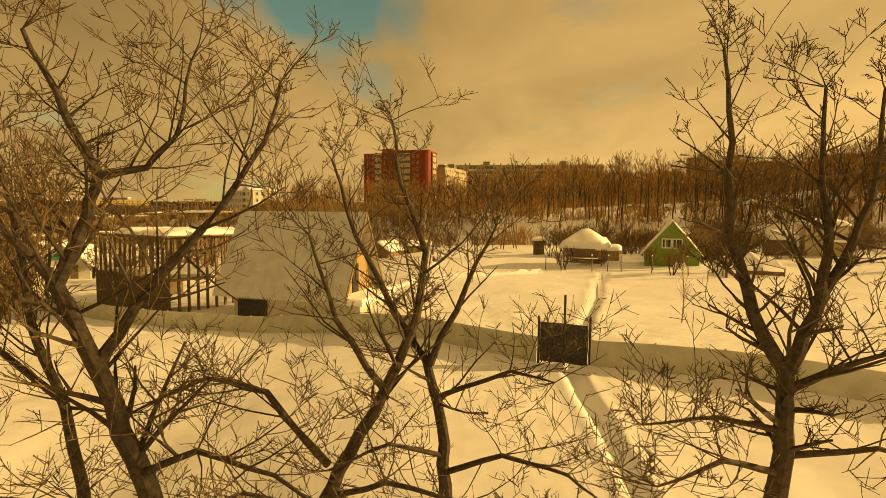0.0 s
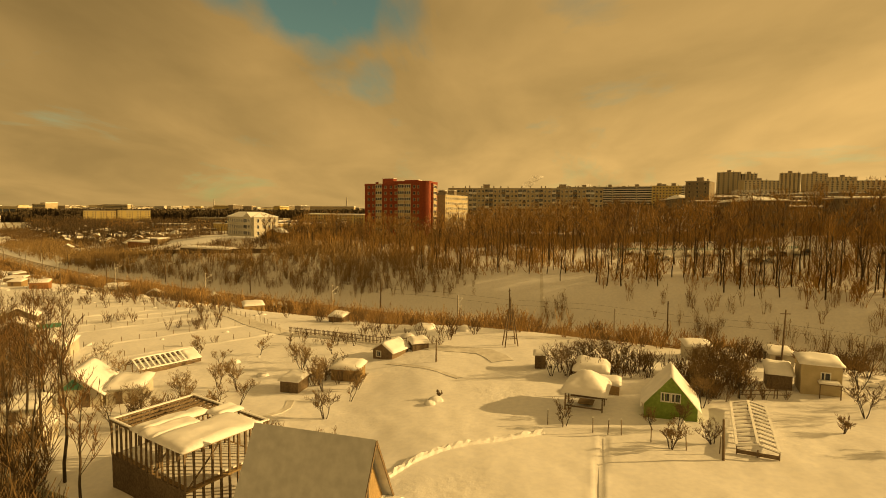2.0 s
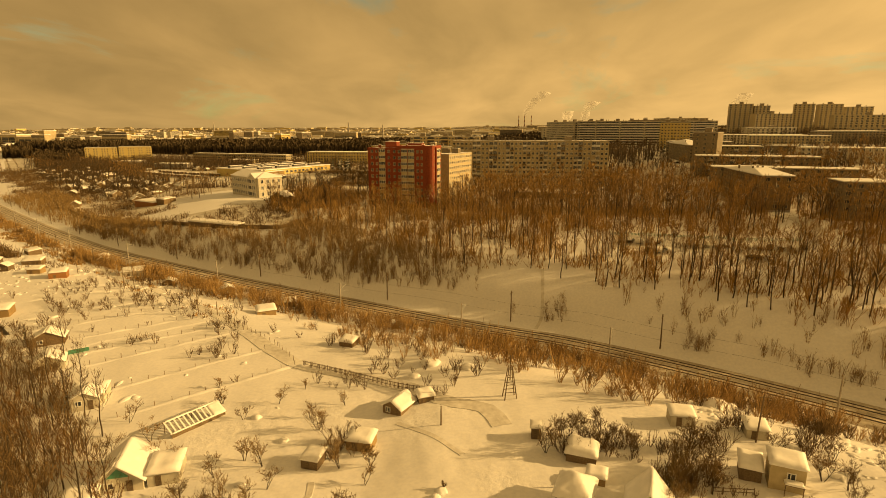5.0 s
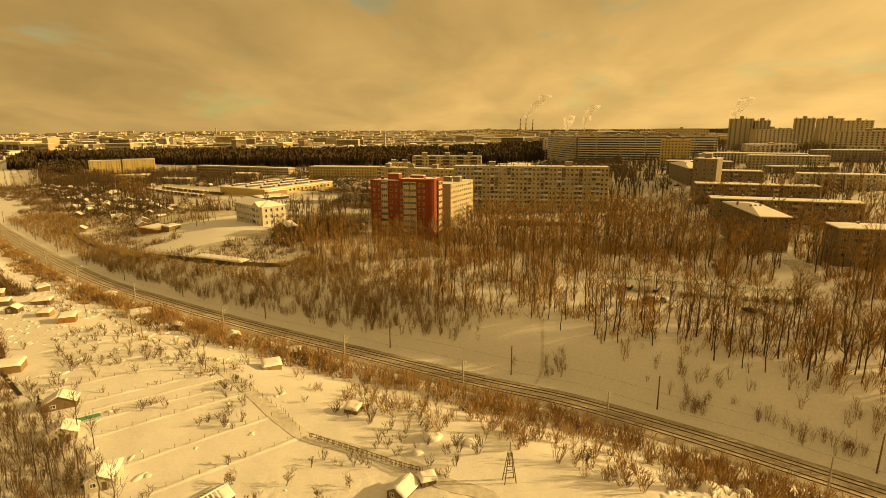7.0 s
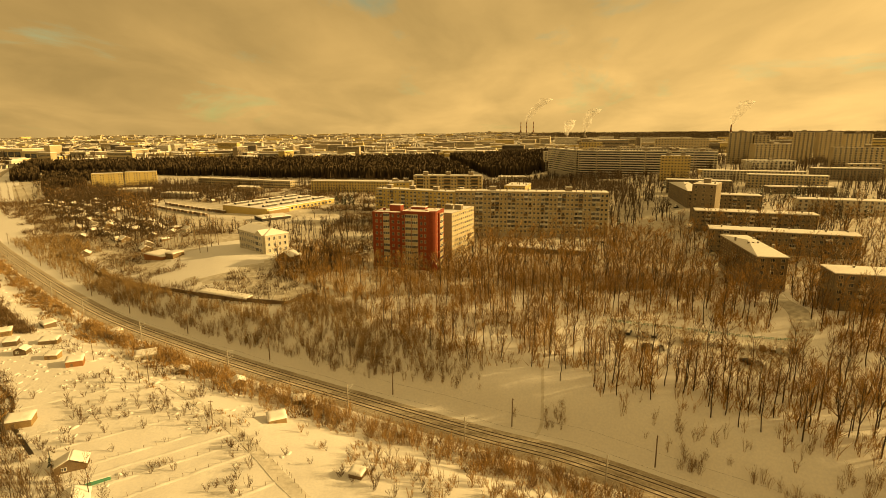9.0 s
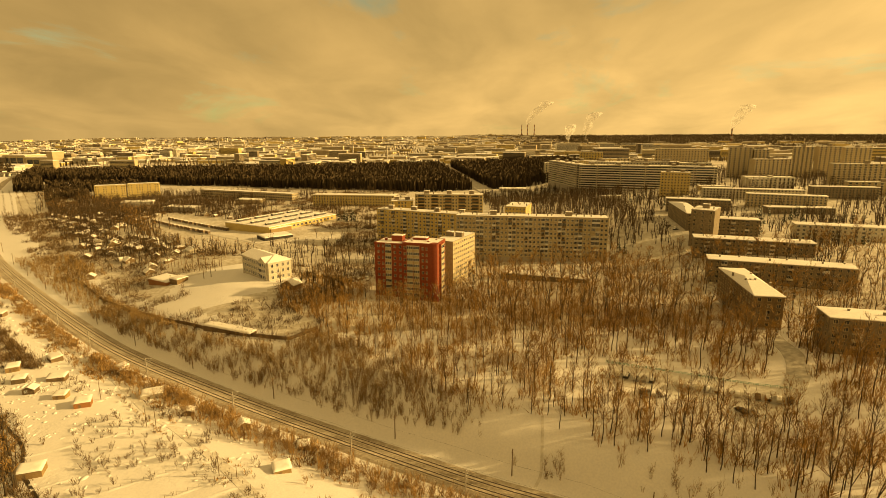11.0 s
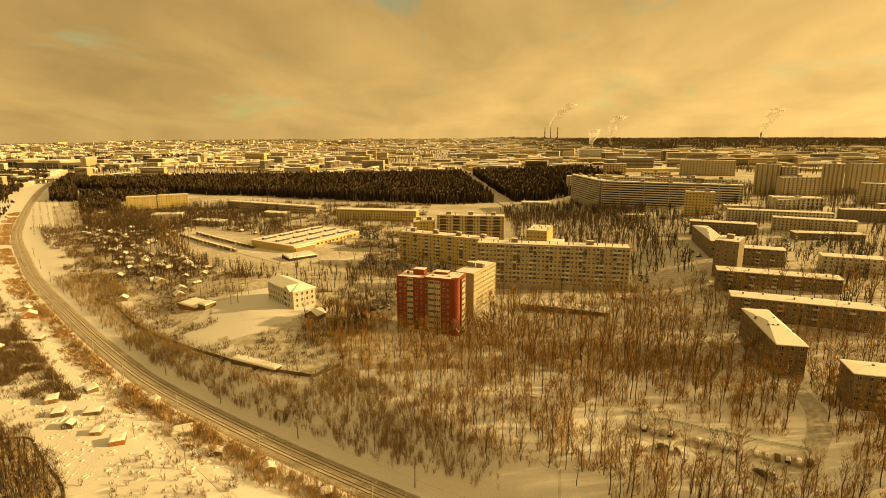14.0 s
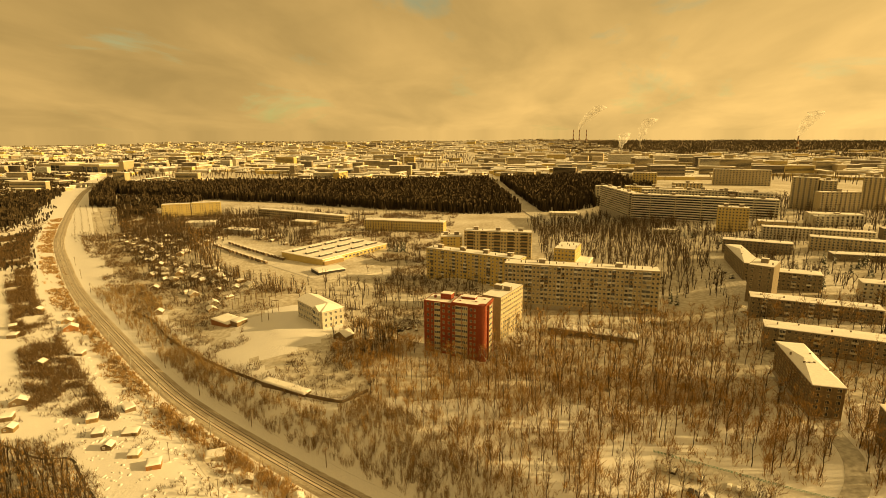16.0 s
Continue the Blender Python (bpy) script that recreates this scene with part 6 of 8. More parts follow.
def sprout(s, p, d, length, r, level, last, rnd, spread=0.7, up=0.25, kids=(4, 6), steps=3, thin=0.012, sides=3, flat=99):
    """One branch and, from it, its branches down to the last level."""
    pts, rad = [Vector(p)], [r]
    d = Vector(d).normalized()
    tip = max(thin, r * 0.35)
    for k in range(steps):
        d = (d + Vector((rnd.uniform(-1, 1), rnd.uniform(-1, 1), rnd.uniform(-0.6, 1) + up)) * 0.2).normalized()
        pts.append(pts[-1] + d * length / steps)
        rad.append(r + (tip - r) * (k + 1) / steps)
    if level >= flat:
        side = d.cross(Vector((rnd.gauss(0, 1), rnd.gauss(0, 1), rnd.gauss(0, 1)))).normalized()
        s[0 if level < 2 else 1].strip(pts, rad, side)
    else:
        s[0 if level < 2 else 1].rod(pts, rad, sides if level else 6, cap=False)
    if level >= last:
        return
    for n in range(rnd.randint(*kids)):
        t = rnd.uniform(0.3, 1.0)
        k = min(int(t * steps), steps - 1)
        q = pts[k].lerp(pts[k + 1], t * steps - k)
        along_d = (pts[k + 1] - pts[k]).normalized()
        side = Vector((rnd.gauss(0, 1), rnd.gauss(0, 1), rnd.gauss(0, 0.6))).normalized()
        sprout(s, q, along_d * (1 - spread) + side * spread + Vector((0, 0, up)), length * rnd.uniform(0.4, 0.68), max(thin, rad[k] * rnd.uniform(0.42, 0.6)),
               level + 1, last, rnd, spread, up, kids, (max(2, steps - 1) if level < last - 1 else 2) if flat > 90 else (3 if level == 1 and last > 3 else 2 if level < last - 1 else 1), thin, 3, flat)


def stem_tree(limbs, seed, last=4, thin=0.0075, kids=(2, 4), reach=1.3):
    """A tree built on its main limbs: each a list of points and two radii; the rest sprouts from them."""
    rnd = random.Random(seed)
    s = (Shape(), Shape())
    for pts, r0, r1 in limbs:
        pts = [Vector(p) for p in pts]
        n = len(pts) - 1
        fine = []
        for k in range(n):
            for j in range(3):
                q = pts[k].lerp(pts[k + 1], j / 3)
                fine.append(q + (Vector((rnd.uniform(-1, 1), rnd.uniform(-1, 1), 0)) * 0.05 if j else Vector()))
        fine.append(pts[-1])
        m = len(fine)
        s[0].rod(fine, [r0 + (r1 - r0) * i / (m - 1) for i in range(m)], 8)
        for i in range(2, m):
            r = r0 + (r1 - r0) * i / (m - 1)
            for c in range(2 if i < m - 1 else 4):
                if fine[i].z < (1.2 if r0 > 0.085 else -1.6):
                    continue
                run = (fine[i] - fine[i - 1]).normalized()
                side = Vector((rnd.gauss(0, 1), rnd.gauss(0, 1), rnd.gauss(0.2, 0.5))).normalized()
                sprout(s, fine[i], run * 0.45 + side * 0.75, reach * rnd.uniform(0.8, 2.0) * (1.15 - 0.6 * i / m), max(0.015, r * rnd.uniform(0.3, 0.5)), 1, last, rnd, 0.62, 0.2, kids, 3, thin, 3, 4)
    return s


def plant(name, s, x, y, label, z=None, crown=None, wood=None, group=""):
    z = ground_z(x, y) if z is None else z
    ob = thing(name, pose(x, y, z), label, "tree", group)
    inv = Matrix.Translation((-x, -y, -z))
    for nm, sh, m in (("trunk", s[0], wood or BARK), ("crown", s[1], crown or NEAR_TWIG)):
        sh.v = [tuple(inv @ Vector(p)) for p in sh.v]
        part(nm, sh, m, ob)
    return ob


# the three trees round the take-off point
plant("bare_tree", stem_tree([
    ([(-5.4, 9.7, -2.9), (-5.7, 9.6, -0.4), (-6.2, 9.5, 1.4), (-6.8, 9.5, 3.0), (-7.5, 9.4, 4.7), (-7.0, 9.6, 6.0), (-6.8, 9.6, 6.8), (-7.3, 9.3, 8.2), (-7.7, 9.1, 9.2)], 0.24, 0.035),
    ([(-6.8, 9.6, 6.7), (-6.0, 9.8, 6.9), (-5.5, 10.0, 7.6), (-5.3, 10.2, 9.0)], 0.08, 0.025),
    ([(-6.9, 9.5, 3.2), (-5.9, 9.9, 4.8), (-4.8, 10.3, 6.2), (-4.0, 10.5, 7.5), (-3.7, 10.6, 8.7)], 0.12, 0.025),
    ([(-7.5, 9.4, 4.7), (-8.4, 8.9, 6.2), (-8.6, 8.6, 8.4)], 0.09, 0.025),
    ([(-6.1, 9.5, 1.1), (-4.9, 9.2, 1.7), (-3.4, 8.9, 1.4), (-2.2, 8.7, 0.7)], 0.08, 0.02), ([(-5.7, 9.6, -0.2), (-7.2, 9.1, 0.7), (-9.0, 8.8, 1.1)], 0.07, 0.02), ([(-5.6, 9.6, -0.9), (-4.2, 9.0, -0.2), (-2.9, 8.6, -0.5)], 0.07, 0.02)], 1), -5.7, 9.6, "bare dark tree with leaning forked limbs above snow")
plant("bare_tree", stem_tree([
    ([(-7.8, 10.6, -2.8), (-7.9, 10.6, -0.5), (-8.2, 10.5, 2.0), (-8.8, 10.5, 3.6), (-8.9, 10.3, 5.5), (-9.2, 10.2, 7.6)], 0.15, 0.03),
    ([(-8.3, 10.5, 2.2), (-10.0, 10.6, 3.6), (-11.0, 11.0, 5.0)], 0.08, 0.025)], 2), -7.9, 10.6, "bare thin-stemmed tree above snow")
plant("bare_tree", stem_tree([
    ([(-3.5, 11.7, -2.5), (-3.1, 11.6, -0.6), (-2.5, 11.5, 0.6), (-1.7, 11.5, 2.1), (-1.0, 11.6, 3.7), (-0.8, 11.8, 5.2), (-1.4, 12.0, 6.8), (-1.6, 12.1, 8.2)], 0.2, 0.03),
    ([(-3.0, 11.6, 0.3), (-4.3, 11.3, 2.1), (-5.5, 11.0, 2.5), (-7.0, 10.8, 1.8)], 0.1, 0.025),
    ([(-1.7, 11.5, 2.1), (-2.7, 11.0, 3.8), (-3.2, 10.8, 5.6)], 0.09, 0.025),
    ([(-3.1, 11.6, -0.5), (-1.6, 10.8, 0.3), (0.1, 10.2, 0.2), (1.3, 9.8, -0.4)], 0.08, 0.02), ([(-3.2, 11.6, -0.8), (-4.6, 10.7, 0.1), (-6.1, 10.1, -0.2)], 0.07, 0.02)], 3), -3.1, 11.6, "bare dark tree with a low spreading crown")
plant("bare_tree", stem_tree([
    ([(-0.2, 12.5, -2.3), (-0.3, 12.5, -0.6), (-0.4, 12.5, 0.9), (-0.8, 12.6, 2.5), (-1.7, 12.9, 3.8), (-2.6, 13.1, 5.5), (-3.2, 13.2, 7.4)], 0.2, 0.03),
    ([(-0.7, 12.5, 2.4), (0.2, 12.6, 4.4), (0.9, 12.8, 5.8)], 0.1, 0.025),
    ([(-0.5, 12.5, 1.6), (1.2, 12.0, 2.4), (2.2, 11.8, 2.2)], 0.07, 0.02),
    ([(-0.3, 12.5, -0.3), (1.0, 11.7, 0.5), (2.4, 11.2, 0.3), (3.3, 11.0, -0.4)], 0.08, 0.02), ([(-0.3, 12.5, 0.1), (-1.6, 11.6, 0.8), (-2.9, 10.9, 0.5)], 0.07, 0.02)], 4), -0.3, 12.5, "bare dark tree with a dense twiggy crown")
plant("bare_tree", stem_tree([
    ([(6.1, 9.8, -2.9), (6.15, 9.76, -0.87), (6.15, 9.76, 0.61), (6.23, 9.76, 2.00), (6.23, 9.76, 3.07), (5.58, 9.84, 4.21), (5.08, 9.92, 5.69), (5.08, 9.92, 7.49), (4.84, 9.92, 9.22)], 0.27, 0.03),
    ([(6.23, 9.76, 3.07), (6.72, 9.76, 4.21), (6.97, 9.84, 5.36), (6.72, 9.76, 6.67), (6.64, 9.68, 8.48)], 0.15, 0.03),
    ([(6.72, 9.76, 4.21), (7.38, 9.76, 5.61), (7.79, 9.84, 6.76), (7.87, 9.84, 8.48)], 0.11, 0.03),
    ([(6.23, 9.76, 2.74), (7.38, 9.59, 3.31), (8.61, 9.43, 3.72)], 0.1, 0.025),
    ([(6.23, 9.76, 1.92), (4.84, 9.59, 2.25), (3.36, 9.43, 2.16)], 0.07, 0.02),
    ([(6.15, 9.76, 1.10), (4.76, 9.18, 1.59), (3.44, 8.86, 1.26)], 0.08, 0.02), ([(6.23, 9.76, 1.43), (7.63, 9.18, 1.84), (8.94, 8.86, 1.51)], 0.08, 0.02)], 5, reach=1.05), 6.15, 9.76, "bare dark tree with three tall forked limbs")


def tall_tree(seed, h=17.0, limbs=16, last=3, kids=(3, 5), thin=0.03, flat=99):
    rnd = random.Random(seed)
    s = (Shape(), Shape())
    pts, p = [], Vector((0, 0, -0.5))
    for k in range(7):
        pts.append(p.copy())
        p = p + Vector((rnd.uniform(-0.35, 0.35), rnd.uniform(-0.35, 0.35), h / 6.3))
    s[0].rod(pts, [0.21, 0.19, 0.17, 0.14, 0.11, 0.07, 0.03], 6)
    for n in range(limbs):
        t = 0.38 + 0.6 * (n + rnd.random()) / limbs
        k = min(int(t * 6), 5)
        q = pts[k].lerp(pts[k + 1], t * 6 - k)
        a = rnd.uniform(0, 6.28)
        out = rnd.uniform(0.4, 0.8)
        sprout(s, q, (math.cos(a) * out, math.sin(a) * out, rnd.uniform(0.6, 1.1)), h * (0.31 - 0.15 * t) * rnd.uniform(0.75, 1.25), 0.075 * (1.2 - t), 1, last, rnd, 0.5, 0.3, kids, 3 if flat > 90 else 2, thin, 3, flat)
    return s


def bush(seed, h, stems, last=1, kids=(3, 5), thin=0.02, lean=0.35, r=0.035, flat=99):
    rnd = random.Random(seed)
    s = (Shape(), Shape())
    for n in range(stems):
        a, o = rnd.uniform(0, 6.28), rnd.uniform(0.05, 0.5) * h * 0.25
        sprout(s, (math.cos(a) * o, math.sin(a) * o, -0.2), (math.cos(a) * lean, math.sin(a) * lean, 1), h * rnd.uniform(0.6, 1.05), r, 0 if last > 1 else 1, last + (0 if last > 1 else 1), rnd, 0.45, 0.35, kids, 2 if flat < 90 else 3, thin, 3, flat)
    s[1].v, s[1].f, s[1].m = s[0].v + s[1].v, s[0].f + [tuple(i + len(s[0].v) for i in f) for f in s[1].f], s[0].m + s[1].m
    return s[1]


def as_arrays(shape):
    """Vertices and four-cornered faces of a shape."""
    return np.array(shape.v, float), np.array([f for f in shape.f if len(f) == 4], int)


def scatter(name, kinds, spots, material, label, category, lift=0.0):
    """Many plants in one mesh: spots are (x, y, scale); a kind is vertices, faces and, where there are several materials, their slots."""
    rnd = random.Random(len(spots))
    vs, fs, ms, k = [], [], [], 0
    mats = material if isinstance(material, (list, tuple)) else [material]
    xy = np.array([(q[0], q[1]) for q in spots], float)
    zs = height(xy[:, 0], xy[:, 1])
    for (x, y, sc), z in zip(spots, zs):
        v, f, *m = rnd.choice(kinds)
        a = rnd.uniform(0, 6.28)
        c, s = math.cos(a) * sc, math.sin(a) * sc
        vs.append(np.column_stack([x + v[:, 0] * c - v[:, 1] * s, y + v[:, 0] * s + v[:, 1] * c, z + lift + v[:, 2] * sc * rnd.uniform(0.85, 1.15)]))
        fs.append(f + k)
        if m:
            ms.append(m[0])
        k += len(v)
    v, f = np.vstack(vs), np.vstack(fs).astype(np.int32)
    me = bpy.data.meshes.new(name)
    me.vertices.add(len(v))
    me.vertices.foreach_set("co", v.ravel())
    me.loops.add(f.size)
    me.loops.foreach_set("vertex_index", f.ravel())
    me.polygons.add(len(f))
    me.polygons.foreach_set("loop_start", np.arange(0, f.size, 4, dtype=np.int32))
    for one in mats:
        me.materials.append(one)
    if ms:
        me.polygons.foreach_set("material_index", np.concatenate(ms).astype(np.int32))
    me.update(calc_edges=True)
    return tagged(new(name, me), label, category, kind="stuff")


KEEP_OUT = [(4.3, 377.4, -8.2, 104.6, 13), (-61, 449.5, -25, 86, 13), (-10, 321, -26, 13, 33), (-42.5, 291, -16.5, 37, 17), (155.6, 338.5, -19, 66.6, 12.2), (144.5, 294.9, -20, 70.3, 12.7), (129.3, 221.2, -9.8, 12, 48.5), (142, 193, -14, 44, 13),
            (164.8, 366.6, -35, 14.7, 22.1), (184.8, 389.7, -20, 35.9, 11.7), (182.4, 411.9, -11, 11.7, 70.2), (201.7, 501.2, -21, 53.6, 11.6), (253.4, 541.2, -18, 88.5, 11.1), (270.3, 491.6, -25, 61.2, 11.1), (234.8, 363.1, -19, 53.8, 11.7), (32, 329, -18, 54, 10),
            (-136, 344, -44, 35, 16), (-31.7, 498.3, -5.9, 62.6, 12.6), (-54, 499, 5, 20.5, 20), (46.5, 449, -18, 40, 29.6), (-168, 495, 60, 92, 62), (-173, 684, -8, 106, 16), (163, 682, -18.8, 156, 14), (145, 790, -80.5, 100, 14.2), (229.5, 589, -18, 29, 13), (-100, 298, -25, 10, 10), (346.5, 518.6, -14, 55.4, 10.3), (271, 458.3, -10, 52, 10.4), (315.8, 580.9, -12, 47.6, 15.3), (169.8, 598.4, -6, 21.9, 11), (274.7, 596.8, -16, 35.6, 14.6)]


def is_free(x, y, margin=2.0):
    for a, b, turn, ln, dp in KEEP_OUT:
        t = radians(turn)
        u = (x - a) * math.cos(t) + (y - b) * math.sin(t)
        v = -(x - a) * math.sin(t) + (y - b) * math.cos(t)
        if -margin < u < ln + margin and -margin - 1 < v < dp + margin:
            return False
    return True


STREETS = [np.array(q, float) for q in ([(192.4, 501.5), (179.3, 429.2), (164.1, 364.3), (153.4, 338.1), (146.4, 292.9), (139.4, 268.9)], [(90.5, 155.9), (112.4, 166), (130, 196), (139.4, 268.9)], [(-70, 318), (-30, 322), (10, 345), (110, 345), (151.7, 317.8)],
                                        [(72, 733), (52, 850), (22, 1080), (-24, 1512), (-94, 2250), (-247, 4109)])]


def line_gap(x, y, line):
    """Distance of one place to a polyline."""
    best = 1e9
    for (ax, ay), (bx, by) in zip(line[:-1], line[1:]):
        dx, dy = bx - ax, by - ay
        k = min(max(((x - ax) * dx + (y - ay) * dy) / (dx * dx + dy * dy), 0), 1)
        best = min(best, math.hypot(x - ax - k * dx, y - ay - k * dy))
    return best


STREETS = [[(float(a), float(b)) for a, b in q] for q in STREETS]


def off_streets(x, y, margin):
    return all(line_gap(x, y, q) > margin for q in STREETS)


def clump(x, y, size, seed):
    return noise.noise(Vector((x / size, y / size, seed)))




# the fenced grounds of the substation and the school
COMPOUND = [(-262, 372), (-211, 319), (-170, 283), (-148, 265), (-125, 246), (-100, 233), (-74, 225), (-61, 234), (-66, 252), (-88, 268), (-100, 290), (-98, 330), (-131, 378), (-180, 405), (-225, 395)]


def within(x, y, ring):
    """Whether a place lies inside a closed line."""
    inside = False
    for (ax, ay), (bx, by) in zip(ring, ring[1:] + ring[:1]):
        if (ay > y) != (by > y) and x < (bx - ax) * (y - ay) / (by - ay) + ax:
            inside = not inside
    return inside


FIELD = [(-180, 356), (-131, 374), (-108, 330), (-98, 285), (-120, 280), (-145, 293), (-165, 320)]
CAR_PARK_LINE = [(58.8, 189), (87.2, 175), (114, 161)]


def wood_edge(x, y):
    """How far from the line the tall trees begin."""
    return 23.5 + 3.5 * clump(x, y, 18, 1) + 15 * float(smooth(-x, 0, 50))


# mature wood between the slope and the flats
rnd = random.Random(21)
spots = []
for n in range(9500):
    x, y = rnd.uniform(-95, 260), rnd.uniform(0, 345)
    s = side_of(x, y)
    # trees right of the view stay unseen; added to shade the slope
    if s < wood_edge(x, y) or not is_free(x, y) or x > 0.9 * y + 22:
        continue
    if y > 300 and x < 12 or (x < -40 and y > 278) or (x < -8 and s > 118) or within(x, y, COMPOUND):
        continue
    if line_gap(x, y, CAR_PARK_LINE) < 12 or not off_streets(x, y, 4.5):
        continue
    if x > 112 and y > 222 and rnd.random() < 0.6:
        continue
    room = (7.5 if x > 25 else 12.0) if s < 40 else 24.0
    if any((x - a) ** 2 + (y - b) ** 2 < room for a, b, c in spots):
        continue
    spots.append((x, y, (0.6 + 0.27 * float(smooth(x, -30, 55))) * (1 + 0.15 * float(smooth(y, 210, 250))) * (0.85 if x > 112 and y > 222 else 1.0) * rnd.uniform(0.76, 1.18)))
spots.sort(key=lambda q: side_of(q[0], q[1]) + (200 if q[1] < 128 else 0))
TALL = []
for k in range(7):
    t = tall_tree(100 + k, 18.0, 16, 3, (3, 4), 0.034, 2)
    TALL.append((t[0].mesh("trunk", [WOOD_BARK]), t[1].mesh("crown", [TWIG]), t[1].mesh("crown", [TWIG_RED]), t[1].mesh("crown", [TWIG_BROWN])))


def wood_tree(seed, h=18.0, limbs=13, twigs=4, wide=1.0, snowy=0.0):
    """A bare tree for the middle distance: a dark stem that forks half way up, rising limbs and flat twigs; some limbs carry snow."""
    rnd = random.Random(seed)
    s = Shape()
    lean = Vector((rnd.uniform(-0.05, 0.05), rnd.uniform(-0.05, 0.05), 1))
    fork = h * rnd.uniform(0.22, 0.42)
    base = lean * fork
    s.rod([(0, 0, -0.5), lean * fork * 0.5 + Vector((rnd.uniform(-0.15, 0.15), rnd.uniform(-0.15, 0.15), 0)), base], [0.23 * wide, 0.19 * wide, 0.16 * wide], 4, cap=False)
    leaders = []
    for n in range(rnd.randint(2, 3)):
        a = rnd.uniform(0, 6.28)
        tip = Vector((math.cos(a), math.sin(a), 0)) * h * rnd.uniform(0.05, 0.15) + Vector((0, 0, h * rnd.uniform(0.86, 1.04)))
        mid = base.lerp(tip, 0.5) + Vector((math.cos(a), math.sin(a), 0)) * h * 0.03
        s.rod([base, mid, tip], [0.13 * wide, 0.085 * wide, 0.03 * wide], 3, cap=False)
        leaders.append((base, mid, tip))
    for n in range(limbs):
        b, m, t = leaders[n % len(leaders)]
        k = rnd.uniform(-0.3, 1.7)
        p = b * (1 + k) if k < 0 else b.lerp(m, k) if k < 1 else m.lerp(t, k - 1)
        a, e = rnd.uniform(0, 6.28), rnd.uniform(0.7, 1.7)
        d = Vector((math.cos(a), math.sin(a), e)).normalized()
        ln = h * (0.25 - 0.08 * k) * rnd.uniform(0.75, 1.25)
        side = d.cross(Vector((rnd.gauss(0, 1), rnd.gauss(0, 1), rnd.gauss(0, 1)))).normalized()
        s.strip([p, p + d * ln], [0.075 * wide, 0.03 * wide], side, 2 if rnd.random() < snowy else 0)
        for w in range(twigs):
            q = p + d * ln * rnd.uniform(0.25, 1.0)
            d2 = (d + Vector((rnd.gauss(0, 0.55), rnd.gauss(0, 0.55), rnd.gauss(0.25, 0.4)))).normalized()
            ln2 = rnd.uniform(0.08, 0.15) * h
            s.strip([q, q + d2 * ln2], [(0.045 if twigs > 5 else 0.05) * wide, 0.026 * wide], d2.cross(d + Vector((0.1, 0.05, 0))).normalized(), 1)
    keep = [i for i, f in enumerate(s.f) if len(f) == 4]
    return np.array(s.v, float), np.array([s.f[i] for i in keep], int), np.array([s.m[i] for i in keep], int)


MID = [wood_tree(k, 18.0, 15, 10, 1.1, 0.04 if k % 4 else 0.5) for k in range(12)]
OFF = [wood_tree(k + 40, 15.0, 7, 4, 2.2, 0.0) for k in range(8)]
for x, y, sc in spots[:290]:
    trunk, crown, red, dark = rnd.choice(TALL)
    ob = thing("woodland_tree", pose(x, y, ground_z(x, y), 0, 0, rnd.uniform(0, 360)) @ Matrix.Diagonal((sc, sc, sc, 1)), "tall bare woodland tree in the snow", "tree", "woodland trees")
    part("trunk", trunk, None, ob)
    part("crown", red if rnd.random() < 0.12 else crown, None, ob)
under = []
for n in range(9000):
    x, y = rnd.uniform(-110, 180), rnd.uniform(80, 330)
    if x < 0.9 * y and wood_edge(x, y) - 3 < side_of(x, y) < 150 and is_free(x, y) and off_streets(x, y, 5) and line_gap(x, y, CAR_PARK_LINE) > 9 and clump(x, y, 17, 31) > -0.2 and not within(x, y, COMPOUND):
        under.append((x, y, rnd.uniform(0.5, 1.3)))
scatter("woodland", MID, spots[290:], (WOOD_BARK, TWIG_WARM, ROOF_SNOW), "bare woodland between the slope and the flats", "woodland")
# trees round the flats and the settlement
more = []
for n in range(11000):
    x, y = rnd.uniform(-560, 470), rnd.uniform(330, 830)
    if not is_free(x, y, 3.0) or not off_streets(x, y, 6):
        continue
    wood = 40 < x < 215 and 395 < y < 760 and clump(x, y, 60, 4) > -0.45
    settled = x < -60 and clump(x, y, 45, 5) > 0.0 and side_of(x, y) > 55 and not (-330 < x < -95 and 430 < y < 640 and abs((x + 240) * 0.66 + (y - 520)) < 90)
    yard = x > 150 and clump(x, y, 40, 6) > 0.05
    court = -150 < x < 110 and 350 < y < 440 and rnd.random() < 0.5
    if wood or settled or yard or court:
        more.append((x, y, rnd.uniform(0.45, 0.85)))
more = [q for q in more if not within(q[0], q[1], COMPOUND)][:2000]
for n in range(2600):
    x, y = rnd.uniform(45, 225), rnd.uniform(392, 770)
    if is_free(x, y, 2.0) and off_streets(x, y, 6) and x < 120 + 0.25 * (y - 300) and len(more) < 3100:
        more.append((x, y, rnd.uniform(0.5, 0.85)))
for n in range(5200):
    x, y = rnd.uniform(150, 480), rnd.uniform(300, 800)
    if len(more) < 4700 and x < 0.86 * y and is_free(x, y, 5.0) and off_streets(x, y, 6) and clump(x, y, 40, 6) > (-0.35 if y > 380 else 0.1):
        more.append((x, y, rnd.uniform(0.45, 0.85)))
